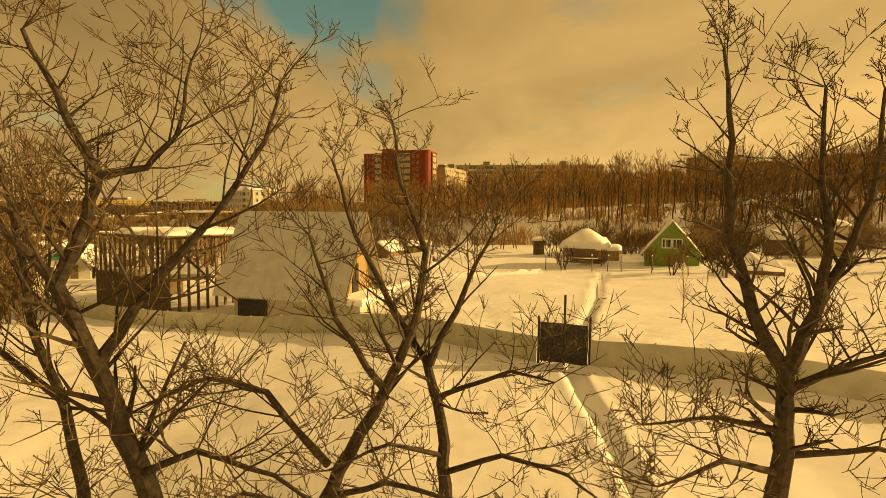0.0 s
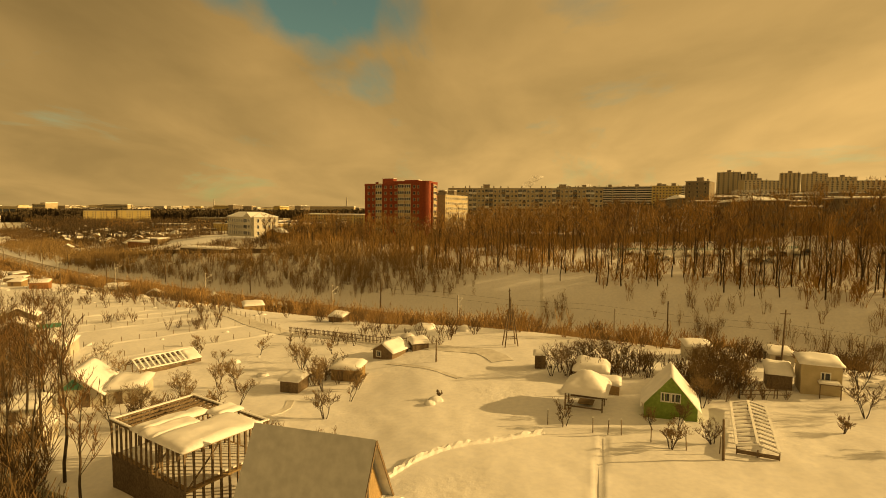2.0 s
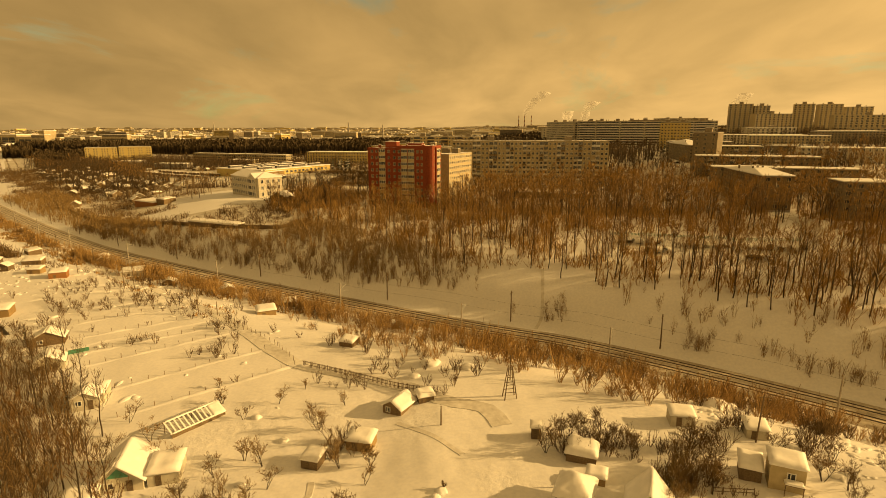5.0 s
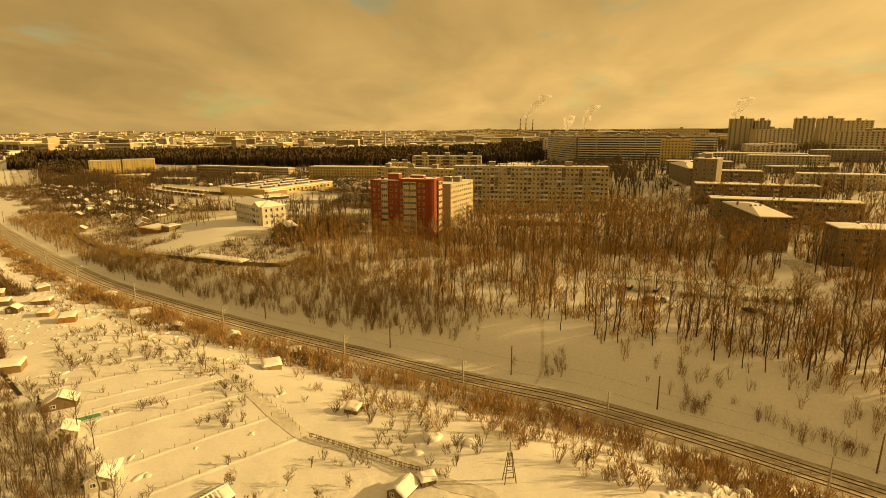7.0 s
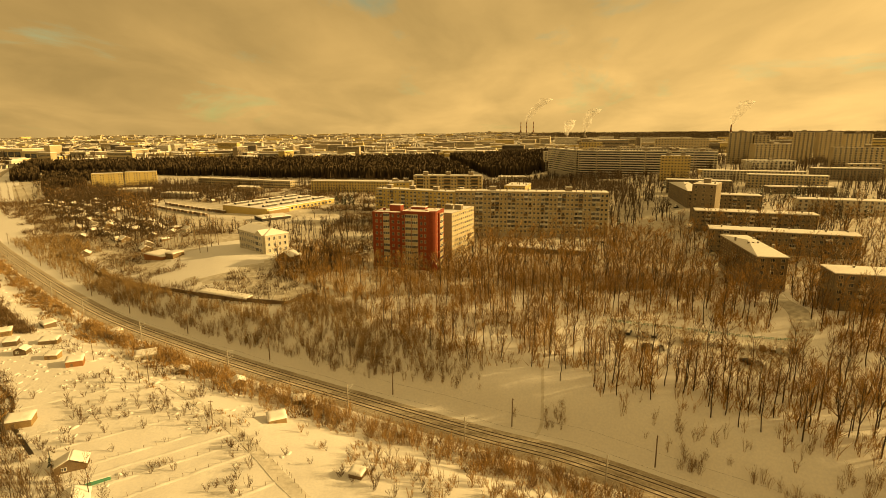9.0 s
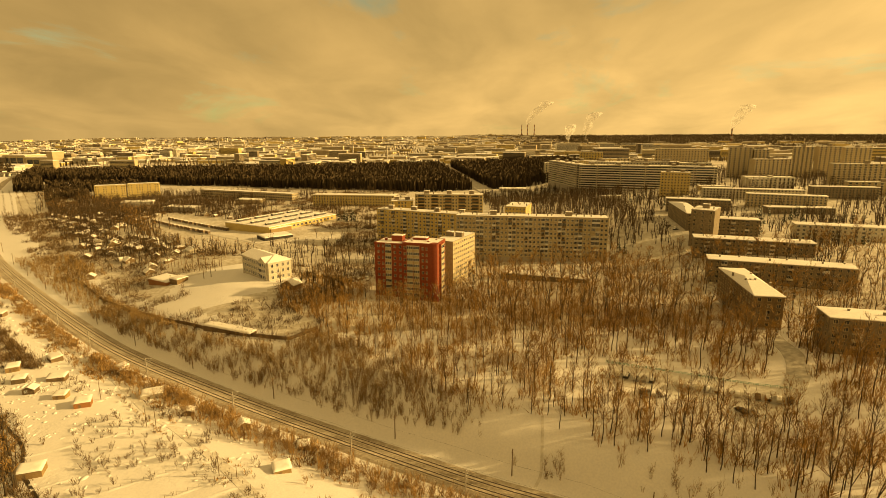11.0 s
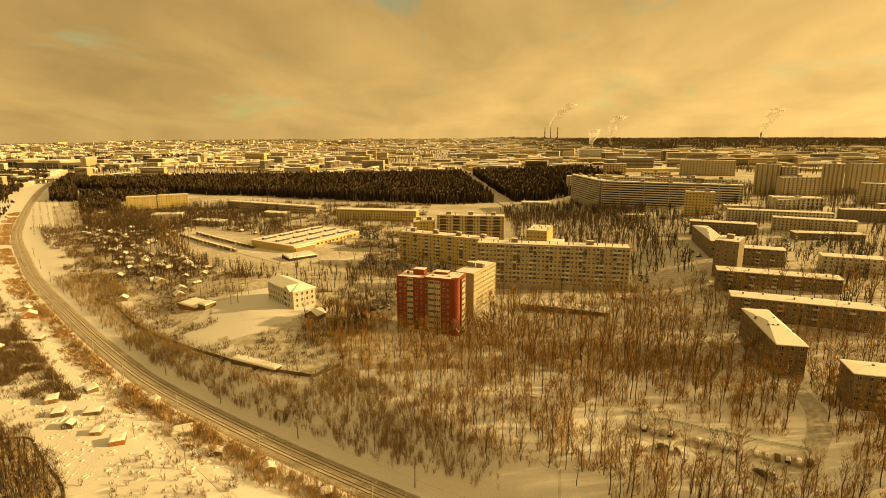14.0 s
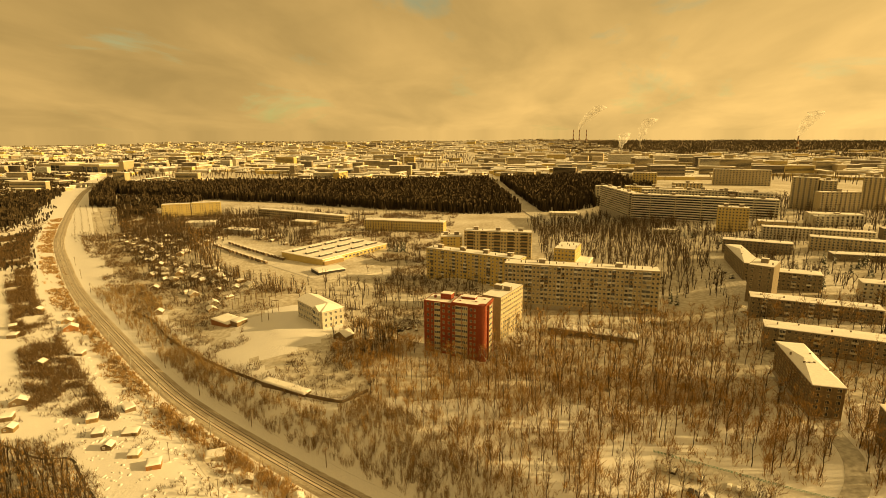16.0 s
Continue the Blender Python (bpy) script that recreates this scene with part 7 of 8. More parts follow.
# belts of poplars between the village, the depot and the substation, and trees round the school
belts = []
for pts, wide, count, lo, hi in (([(-395, 655), (-366, 622), (-330, 560), (-300, 525)], 15, 120, 0.65, 1.0), ([(-300, 525), (-275, 490), (-240, 458), (-200, 428), (-150, 398)], 9, 130, 0.45, 0.8), ([(-533, 782), (-440, 700), (-384, 648)], 12, 80, 0.6, 0.9),
                                 ([(-519, 690), (-434, 611), (-380, 530), (-344, 462)], 10, 70, 0.35, 0.6), ([(-560, 664), (-505, 650), (-460, 580)], 9, 80, 0.25, 0.5), ([(-640, 840), (-520, 700), (-480, 660)], 7, 60, 0.5, 0.8), ([(-106, 288), (-98, 300)], 3, 7, 0.45, 0.6), ([(-88, 318), (-70, 312), (-62, 290), (-80, 276)], 9, 60, 0.5, 0.8), ([(-128, 400), (-62, 400), (-56, 366)], 10, 34, 0.35, 0.6), ([(-120, 470), (-85, 460), (-60, 450)], 8, 22, 0.45, 0.7)):
    for n in range(count):
        k = rnd.uniform(0, len(pts) - 1.001)
        (ax, ay), (bx, by) = pts[int(k)], pts[int(k) + 1]
        x, y = ax + (bx - ax) * (k % 1) + rnd.gauss(0, wide * 0.6), ay + (by - ay) * (k % 1) + rnd.gauss(0, wide * 0.6)
        if is_free(x, y, 1.5) and not within(x, y, FIELD):
            belts.append((x, y, rnd.uniform(lo, hi)))
scatter("poplar_belt", OFF, belts, (WOOD_BARK, TWIG_WARM), "tall bare golden-brown poplars between the low houses", "trees")
scatter("street_trees", OFF, more, (WOOD_BARK, TWIG_BROWN), "bare trees among the blocks of flats", "trees")


def spruce(x, y, h, k):
    rnd = random.Random(k)
    ob = thing("spruce", pose(x, y, ground_z(x, y)), "dark spruce dusted with snow", "tree", "spruces")
    part("trunk", Shape().rod([(0, 0, -0.3), (0, 0, h)], [0.2, 0.03], 6), BARK, ob)
    s = Shape()
    for n in range(int(h * 9)):
        t = rnd.uniform(0.08, 0.98)
        a, r = rnd.uniform(0, 6.28), (1 - t) * h * 0.24 * rnd.uniform(0.7, 1.1) + 0.15
        c, q = math.cos(a), math.sin(a)
        z = t * h
        w = 0.2 * r + 0.12
        s.add([(c * 0.1, q * 0.1, z), (c * r * 0.7 - q * w, q * r * 0.7 + c * w, z - 0.22 * r), (c * r, q * r, z - 0.42 * r), (c * r * 0.7 + q * w, q * r * 0.7 - c * w, z - 0.22 * r), (c * r * 0.6, q * r * 0.6, z - 0.05 * r)],
              [(0, 1, 4), (1, 2, 4), (2, 3, 4), (3, 0, 4)], 1 if rnd.random() < 0.28 else 0)
    part("crown", s, [SPRUCE, ROOF_SNOW], ob)


for k, (x, y, h) in enumerate(((-116, 560, 14), (-106, 556, 16), (-102, 560, 15), (-99, 556, 16), (-110, 562, 13), (123.1, 385.2, 11.9), (125.7, 380.1, 10.9), (-92, 322, 6), (237.4, 351.4, 10.8), (247.3, 347.9, 11.7), (253.4, 349.3, 9.9), (224, 385.5, 11.7), (266.9, 342.7, 10.7), (-103.5, 123, 5), (214.7, 420.8, 11.6), (228.6, 428.9, 10.7), (273.4, 414.7, 12.4), (286.6, 401.5, 11.5), (296.8, 412.9, 10.5), (305.8, 389.1, 10.6),
                                    (265, 424.2, 10.6), (247.9, 423, 9.8), (256, 441.7, 10.6), (262.2, 454.8, 11.4), (268.3, 451.5, 10.5), (285.6, 443.5, 12.1), (291.2, 448.3, 10.3), (304.2, 439.3, 11.2), (314.9, 442.5, 10.3), (277.2, 436.2, 11.3), (300, 430.7, 10.4), (313.3, 426.7, 12.2), (324.5, 433, 11.3), (192.3, 572.9, 11.6), (198.2, 568.2, 10.7), (162.7, 592, 12), (212.8, 532.4, 10.6))):
    spruce(x, y, h, k)

# saplings on the slope, brush along the line, garden shrubs
SAPLING = [as_arrays(bush(200 + k, 4.6, 7, 1, (3, 5), 0.035, 0.22, 0.05, 1)) for k in range(6)]
scatter("undergrowth", SAPLING, under[:1300], TWIG_WARM, "brown saplings beneath the woodland trees", "undergrowth")
SHRUB = [as_arrays(bush(220 + k, 2.6, 10, 1, (3, 5), 0.028, 0.5, 0.04, 1)) for k in range(6)]
WAND = [as_arrays(bush(240 + k, 4.4, 9, 1, (2, 3), 0.026, 0.13, 0.036, 1)) for k in range(6)]
slope, verge = [], []
for n in range(90000):
    x, y = rnd.uniform(-360, 130), rnd.uniform(40, 440)
    if x < -0.98 * y:
        continue
    s = side_of(x, y)
    c = clump(x, y, 26, 2)
    if 9 < s < 44 and len(slope) < 4300:
        low = 10.2 + 1.8 * clump(x, y, 14, 12) + 4 * float(smooth(x, -45, 5))
        if x < 12 and low < s < wood_edge(x, y) + 6 and not within(x, y, COMPOUND):
            if rnd.random() < (0.95 if x > -215 else 0.4) * (1 - 0.75 * float(smooth(x, -12, 12))) and clump(x, y, 9, 14) > -0.35:
                slope.append((x, y, rnd.uniform(0.5, 1.15)))
        elif x >= 12 and s < 25:
            thick = 0.7 if (x - 31) ** 2 + (y - 149) ** 2 < 16 else 0.7 if x > 50 and 9 < s < 14 else 0.4 if x > 62 and s < 19 else 0.6 if x > 84 else 0.03
            if rnd.random() < thick and clump(x, y, 7, 15) > -0.1:
                slope.append((x, y, rnd.uniform(0.45, 1.0)))
    elif -46 < s < -8.5 and (x > -130 or s > -22):
        if rnd.random() < 0.47 and ((c > 0.0 and rnd.random() < 0.2) or -14 < s < -9.5 and rnd.random() < 0.2 or rnd.random() < 0.05):
            verge.append((x, y, rnd.uniform(0.45, 1.2)))
    elif -60 < s < -30 and -60 < x < 95 and c > 0.2 and rnd.random() < 0.19:
        verge.append((x, y, rnd.uniform(0.4, 1.0)))
band = []
for n in range(5200):
    x, y = rnd.uniform(-110, 112), rnd.uniform(40, 220)
    s = side_of(x, y)
    wide = 31 * float(smooth(x, -100, 0)) + 13
    if -wide < s < -9 and y > 86 - 0.1 * x and clump(x, y, 14, 8) > (-0.02 if x < 20 else -0.28):
        band.append((x, y, rnd.uniform(0.5, 1.15) * (0.75 + 0.55 * float(smooth(x, -40, 20)))))
for n in range(2600):
    k = rnd.random() ** 0.8
    x, y = -60 - 480 * k, rnd.uniform(130, 640)
    s = side_of(x, y)
    if (-21 < s < -9 and clump(x, y, 20, 18) > -0.2) or (17 < s < 26 and clump(x, y, 20, 19) > 0.25):
        band.append((x, y, rnd.uniform(0.5, 0.9)))
tall_band = []
for n in range(26000):
    x, y = rnd.uniform(-330, 112), rnd.uniform(40, 400)
    s = side_of(x, y)
    if (-20 if x > -120 else -15) < s < -8.5 and clump(x, y, 11, 9) > (-0.05 if x < 20 else -0.2):
        tall_band.append((x, y, rnd.uniform(0.5, 1.15) * 0.85))
for p, d in along(RAIL[(RAIL[:, 0] > -170) & (RAIL[:, 0] < 30)], 0.42):
    o = rnd.uniform(8.5, 15) if rnd.random() < 0.75 else rnd.uniform(15, 22)
    x, y = p[0] + d[1] * o, p[1] - d[0] * o
    if side_of(x, y) < 0 and clump(x, y, 13, 21) > -0.3:
        tall_band.append((x, y, rnd.uniform(0.5, 1.0)))
cottage_brush = []
for n in range(420):
    y = rnd.uniform(36, 118)
    x = -y * rnd.uniform(0.77, 0.98)
    if not (-57 < x < -37 and 54 < y < 76):
        cottage_brush.append((x, y, rnd.uniform(0.4, 0.95)))
scatter("cottage_brush", SAPLING, cottage_brush, BRUSH, "dark brown brush under the trees beside the cottage", "thicket")
scatter("verge_saplings", SAPLING, tall_band, BRUSH_RED, "tall reddish-brown brush beside the line", "thicket")
scatter("verge_thicket", SHRUB, band[:2700], BRUSH_RED, "dense reddish-brown thicket along the railway verge", "thicket")
scatter("saplings", WAND, slope, BRUSH_PALE, "thicket of bare saplings on the snowy slope", "saplings")
scatter("brush", SHRUB, verge, BRUSH, "brown brush along the railway verge", "brush")
plots = []
for n in range(6500):
    x, y = rnd.uniform(-300, -28), rnd.uniform(62, 400)
    s = side_of(x, y)
    if s > -26 or (x > -62 and y < 90) or line_gap(x, y, [(-319, 371), (-148, 217), (-63, 140), (-29, 105)]) < 4:
        continue
    c = clump(x, y, 30, 7)
    open_plot = x > -105 and y < 150
    if c > (0.3 if open_plot else 0.1 - 0.35 * float(smooth(-x, 200, 330))) or rnd.random() < 0.035:
        plots.append((x, y, rnd.uniform(0.35, 0.95)))
scatter("garden_scrub", SHRUB, plots, BRUSH, "bare garden scrub between the plots", "scrub")


def low_bush(seed):
    """A small bare bush for the middle distance."""
    rnd = random.Random(seed)
    s = Shape()
    for n in range(10):
        a, e = rnd.uniform(0, 6.28), rnd.uniform(0.8, 3.0)
        d = Vector((math.cos(a), math.sin(a), e)).normalized()
        p = Vector((rnd.gauss(0, 0.9), rnd.gauss(0, 0.9), -0.2))
        s.strip([p, p + d * rnd.uniform(2.0, 4.2)], [0.1, 0.04], d.cross(Vector((rnd.gauss(0, 1), rnd.gauss(0, 1), rnd.gauss(0, 1)))).normalized())
    return as_arrays(s)


def dry_grass(seed):
    """A clump of dry grass and stalks."""
    rnd = random.Random(seed)
    s = Shape()
    for n in range(9):
        a, e = rnd.uniform(0, 6.28), rnd.uniform(0.9, 3.0)
        d = Vector((math.cos(a), math.sin(a), e)).normalized()
        p = Vector((rnd.gauss(0, 0.7), rnd.gauss(0, 0.7), -0.1))
        s.strip([p, p + d * rnd.uniform(0.8, 1.6)], [0.2, 0.07], d.cross(Vector((rnd.gauss(0, 1), rnd.gauss(0, 1), rnd.gauss(0, 1)))).normalized())
    return as_arrays(s)


LOW = [low_bush(k) for k in range(8)]
yards = []
for n in range(76000):
    x, y = rnd.uniform(-700, -12), rnd.uniform(200, 830)
    s = side_of(x, y)
    if x < -1.03 * y or not is_free(x, y, 1.0) or abs(s) < 14 or (x > -60 and not 325 < y < 445):
        continue
    c = clump(x, y, 34, 15) + 0.5 * clump(x, y, 12, 16)
    depot_yard = -345 < x < -95 and abs((x + 240) * 0.66 + (y - 528)) < 66
    if within(x, y, COMPOUND):
        if not within(x, y, FIELD) and c > 0.0:
            yards.append((x, y, rnd.uniform(0.4, 1.0)))
    elif s > (40 if x > -230 else 24) and not depot_yard and y < 830 and not (15 < s < 70 and x < -520 and y > 660) and c > (-0.16 if y < 480 or x < -330 else 0.05):
        yards.append((x, y, rnd.uniform(0.5, 1.25)))
    elif -330 < s < -26 and c > (-0.12 if x < -230 else 0.05) and x < -120:
        yards.append((x, y, rnd.uniform(0.3, 0.85)))
yards = [(x, y, rnd.uniform(0.5, 1.1)) for x, y in hedge_line] + yards
scatter("yard_scrub", LOW, yards[:16500], BRUSH, "bare bushes among the low houses", "scrub")
creek = [(x, y, rnd.uniform(0.5, 0.85)) for x, y in ((rnd.uniform(-250, -128), rnd.uniform(120, 196)) for n in range(900)) if y < 190 - 0.62 * max(0, x + 190) + 4 * clump(x, y, 20, 3) and x + 0.9 * y < -3]
reeds = [(x, y, rnd.uniform(0.35, 0.8)) for x, y in ((rnd.uniform(-250, -112), rnd.uniform(110, 206)) for n in range(5200)) if y < 203 - 0.66 * max(0, x + 195) + 4 * clump(x, y, 20, 3) and x + 0.9 * y < 2]
scatter("creek_reeds", LOW, reeds, BRUSH, "brown reeds and willow scrub along the creek", "reeds")
# grass and low brush along the foot of the embankment, the lane and the far slope
grass, near_scrub = [], []
for n in range(200000):
    x, y = rnd.uniform(-640, -50), rnd.uniform(140, 740)
    if x < -1.03 * y:
        continue
    s = side_of(x, y)
    if x < -150 and -240 < s < -30 and y > 225 and is_free(x, y, 1.0) and clump(x, y, 30, 33) + 0.5 * clump(x, y, 11, 34) > -0.14:
        near_scrub.append((x, y, rnd.uniform(0.45, 1.2)))
lane_side = [(-470, 520), (-319, 371), (-238, 293), (-183, 245), (-148, 217.5), (-113, 184), (-63, 140)]
for (ax, ay), (bx, by) in zip(lane_side[:-1], lane_side[1:]):
    run = math.hypot(bx - ax, by - ay)
    for n in range(int(run * 0.9)):
        k, o = rnd.random(), rnd.choice((-3.4, 3.2)) + rnd.gauss(0, 0.4)
        x, y = ax + (bx - ax) * k - (by - ay) / run * o, ay + (by - ay) * k + (bx - ax) / run * o
        if clump(x, y, 25, 35) > -0.15:
            grass.append((x, y, rnd.uniform(0.4, 0.9)))
verge_line = along(RAIL[(RAIL[:, 1] > 60) & (RAIL[:, 1] < 800)], 0.32)
for p, d in verge_line:
    for lo, hi, keep in ((7.2, 15.5, 1.0), (15, 22, 0.5)):
        o = rnd.uniform(lo, hi)
        x, y = p[0] + d[1] * o, p[1] - d[0] * o
        if x < -45 and rnd.random() < keep and x > -1.03 * y and side_of(x, y) * o < 0 and clump(x, y, 24, 31) > -0.25 + 0.02 * (abs(o) - 8):
            grass.append((x, y, rnd.uniform(0.5, 1.2)))
GRASS = [dry_grass(k) for k in range(6)]
understory = []
for n in range(16000):
    x, y = rnd.uniform(-95, 200), rnd.uniform(90, 330)
    if x < 0.9 * y and wood_edge(x, y) + 3 < side_of(x, y) < 140 and is_free(x, y) and off_streets(x, y, 6) and line_gap(x, y, CAR_PARK_LINE) > 11 and clump(x, y, 13, 36) > -0.12 and not within(x, y, COMPOUND) and not (x > 112 and y > 222):
        understory.append((x, y, rnd.uniform(0.6, 1.35)))
scatter("understory", LOW, understory[:1300], TWIG_GOLD, "low golden-brown brush beneath the woodland trees", "undergrowth")
scatter("verge_grass", GRASS, grass[:9000], BRUSH_RED, "dry brown grass and brush at the foot of the line", "grass")
scatter("garden_hedge", LOW, near_scrub[:6500], BRUSH, "bare brown bushes between the garden houses", "scrub")
scatter("creek_wood", OFF, creek, (WOOD_BARK, TWIG_WARM), "bare brown alder wood beside the creek", "woodland")


def fruit_tree(x, y, h, k, label="small bare fruit tree in the snow"):
    rnd = random.Random(k)
    s = (Shape(), Shape())
    for n in range(rnd.randint(2, 4)):
        a = rnd.uniform(0, 6.28)
        sprout(s, (0.1 * math.cos(a), 0.1 * math.sin(a), -0.2), (0.4 * math.cos(a), 0.4 * math.sin(a), 1), h * rnd.uniform(0.55, 0.7), 0.06, 0, 3, rnd, 0.55, 0.25, (4, 6), 3, 0.014)
    ob = thing("fruit_tree", pose(x, y, ground_z(x, y)), label, "tree", "garden trees")
    part("trunk", s[0], BARK, ob)
    part("crown", s[1], TWIG_GARDEN, ob)


for k, (x, y, h) in enumerate(((-14.2, 59.6, 3.6), (-28.1, 70.3, 4.0), (-22.1, 80.2, 4.2), (-27.4, 60.9, 4.4), (-12.4, 48.6, 3.4), (-18.0, 53.8, 2.4), (-21.5, 55.6, 2.6), (-42.1, 90, 2.8), (-31.5, 89.3, 3.4), (-12.3, 65.5, 3.2), (20.3, 47.6, 2.6), (43.0, 53.6, 4.2), (40.4, 45.2, 2.8),
                                    (17.2, 74.3, 4.0), (11.9, 53.6, 2.2), (-35.2, 59.9, 4.6), (-33.0, 57.5, 4.2), (-31.0, 62.0, 4.6), (-37.0, 63.0, 3.8), (-15.5, 76.5, 3.8), (-18.5, 72.0, 4.2), (-12.0, 70.0, 3.6), (15.5, 72.0, 4.0), (20.0, 73.5, 4.4), (22.5, 71.0, 4.2), (25.0, 72.0, 4.0), (27.5, 70.5, 3.8),
                                    (29.0, 63.0, 5.0), (30.5, 60.5, 5.2), (32.0, 64.5, 5.0), (34.0, 62.5, 4.6), (28.0, 57.5, 4.4), (36.0, 66.0, 4.5), (49.0, 62.0, 4.4), (51.0, 60.0, 4.2), (-24.5, 84.0, 3.0), (-19.0, 88.0, 2.8), (-36.0, 84.0, 3.0), (-45.0, 96.0, 2.4), (-28.0, 95.0, 2.2), (-10.5, 45.0, 2.6), (-13.5, 47.0, 2.4),
                                    (55.0, 57.0, 3.6), (58.0, 62.0, 4.0), (24.5, 48.2, 2.4), (38.0, 50.0, 1.8), (35.0, 70.0, 4.6), (40.0, 72.0, 4.2), (-1.0, 63.0, 1.2),
                                    (14.0, 70.5, 4.2), (18.5, 74.5, 4.4), (23.5, 75.0, 4.6), (26.0, 68.0, 4.2), (31.5, 67.5, 4.8), (33.5, 60.0, 4.6), (30.0, 65.5, 5.2), (28.5, 60.5, 4.8), (20.5, 52.0, 2.6), (12.5, 56.0, 2.2), (22.5, 51.5, 3.2), (-34.5, 68.0, 4.2), (-31.5, 72.0, 3.8), (-29.0, 58.5, 4.0), (-37.5, 58.0, 4.4), (-26.0, 65.0, 3.6), (-16.5, 69.5, 3.8), (-19.5, 76.5, 3.6), (48.0, 56.0, 4.4), (53.0, 66.0, 4.0), (46.0, 68.0, 4.2), (-43.0, 72.0, 4.6), (-52.0, 72.0, 5.0), (-49.0, 78.0, 4.6), (-56.0, 84.0, 4.8))):
    fruit_tree(x, y, h, 300 + k)
for k, (x, y, sc) in enumerate(((-41, 43, 0.55), (-45, 47, 0.62), (-50, 50, 0.6), (-43, 38, 0.5), (-54, 56, 0.6), (-48, 41, 0.55), (-57, 63, 0.62), (-60, 58, 0.6), (-52, 46, 0.58), (-63, 70, 0.55), (-66, 64, 0.6), (-38, 40, 0.45), *((-(0.72 + 0.26 * ((k * 37) % 100) / 100) * (40 + 2.1 * k), 40 + 2.1 * k, 0.45 + 0.16 * ((k * 53) % 10) / 10) for k in range(34)))):
    trunk, crown, red, dark = TALL[k % 7]
    sc = sc * (1.3 if y < 62 else 1.05)
    ob = thing("woodland_tree", pose(x, y, ground_z(x, y), 0, 0, k * 50) @ Matrix.Diagonal((sc, sc, sc, 1)), "bare brown tree beside the cottage garden", "tree", "garden-side trees")
    part("trunk", trunk, None, ob)
    part("crown", red if k % 3 == 0 else dark, None, ob)


def slender_sapling(x, y, h):
    """A thin upright stem with short fine twigs."""
    rnd = random.Random(9)
    s = (Shape(), Shape())
    stem = [Vector((0.05 * math.sin(k * 1.3), 0.05 * math.cos(k * 1.7), -0.2 + (h + 0.2) * k / 6)) for k in range(7)]
    s[0].rod(stem, [0.035, 0.032, 0.028, 0.023, 0.018, 0.012, 0.006], 6)
    for n in range(46):
        k = rnd.uniform(1.0, 5.9)
        p = stem[int(k)].lerp(stem[int(k) + 1], k - int(k))
        a = rnd.uniform(0, 6.28)
        sprout(s, p, (math.cos(a), math.sin(a), rnd.uniform(0.8, 1.8)), (7 - k) * 0.14 * rnd.uniform(0.7, 1.3), 0.009, 2, 3, rnd, 0.5, 0.3, (2, 3), 2, 0.004)
    ob = thing("sapling", pose(x, y, ground_z(x, y)), "slender pale sapling standing alone in smooth snow", "tree")
    part("trunk", s[0], BRUSH_PALE, ob)
    part("crown", s[1], BRUSH_PALE, ob)


slender_sapling(12.4, 27.9, 5.2)
near_shrubs = []
for n in range(230):
    x, y = rnd.choice(((31, 62), (30, 60), (33, 65), (19, 71), (24, 71), (-15, 75), (38, 71), (45, 76), (52, 70), (-33, 60), (-55, 50), (-49, 45), (60, 78)))
    near_shrubs.append((x + rnd.gauss(0, 1.7), y + rnd.gauss(0, 1.3), rnd.uniform(0.4, 1.0)))
scatter("garden_shrubs", SHRUB, [q for q in near_shrubs if not (20 < q[0] < 26.5 and 52 < q[1] < 61) and q[1] > 15.3], BRUSH, "dense bare shrubs round the garden houses", "shrubs")

# ---- snow lanes and roads ----


def surf(x, y):
    """The ground with its snow waves, as build_ground lays it."""
    p = Vector((x, y, 0))
    d = math.hypot(x, y)
    wave = 0.22 * noise.noise(p * 0.11) + 0.09 * noise.noise(p * 0.45) if d < 420 else 0
    return ground_z(x, y) + wave * float(smooth(abs(side_of(x, y)), 5, 14))


def lane(name, line, width, material, label, step=3.0, lift=0.1, category="road"):
    """A strip laid on the ground, its edges sunk in it."""
    s = Shape()
    pts = along(curve_through(np.array(line, float), 6), step)
    offs = (-0.55, -0.5, -0.25, 0, 0.25, 0.5, 0.55)
    for p, d in pts:
        for o in offs:
            q = p + np.array([-d[1], d[0]]) * o * width
            s.v.append((q[0], q[1], surf(q[0], q[1]) + (lift if abs(o) <= 0.5 else -0.3)))
    k = len(offs)
    for i in range(len(pts) - 1):
        for j in range(k - 1):
            s.f.append((i * k + j, (i + 1) * k + j, (i + 1) * k + j + 1, i * k + j + 1))
            s.m.append(0)
    return tagged(new(name, s.mesh(name, [material])), label, category, kind="structure")


LANE_SNOW = mat("lane_snow", (0.55, 0.53, 0.5), (0.82, 0.81, 0.79), 0.9, 0.7, 0.5, 0.05, broad=0.5)
lane("lane", [(-470, 520), (-319, 371), (-238, 293), (-183, 245), (-148, 217.5), (-113, 184), (-96, 171), (-63, 140), (-40, 114), (-30, 105), (-11, 96), (-1, 87), (6, 84), (9, 76)], 3.4, LANE_SNOW, "trodden snowy lane beside the gardens")
for q in STREETS[:3]:
    lane("street", q, 7.0, ASPHALT_SNOW, "snow-packed street between the blocks of flats", lift=0.15)
lane("car_park", [(58.8, 189.5), (87.2, 174.6), (114.2, 160.7)], 14, LANE_SNOW, "cleared snowy car park beside the wood", lift=0.12)
lane("main_road", STREETS[3], 20, ASPHALT_SNOW, "straight main road through the dark park", step=20, lift=0.8)
lane("depot_yard", [(-340, 622), (-270, 560), (-200, 497), (-150, 455)], 26, LANE_SNOW, "snowy depot yard", step=8, lift=0.3)
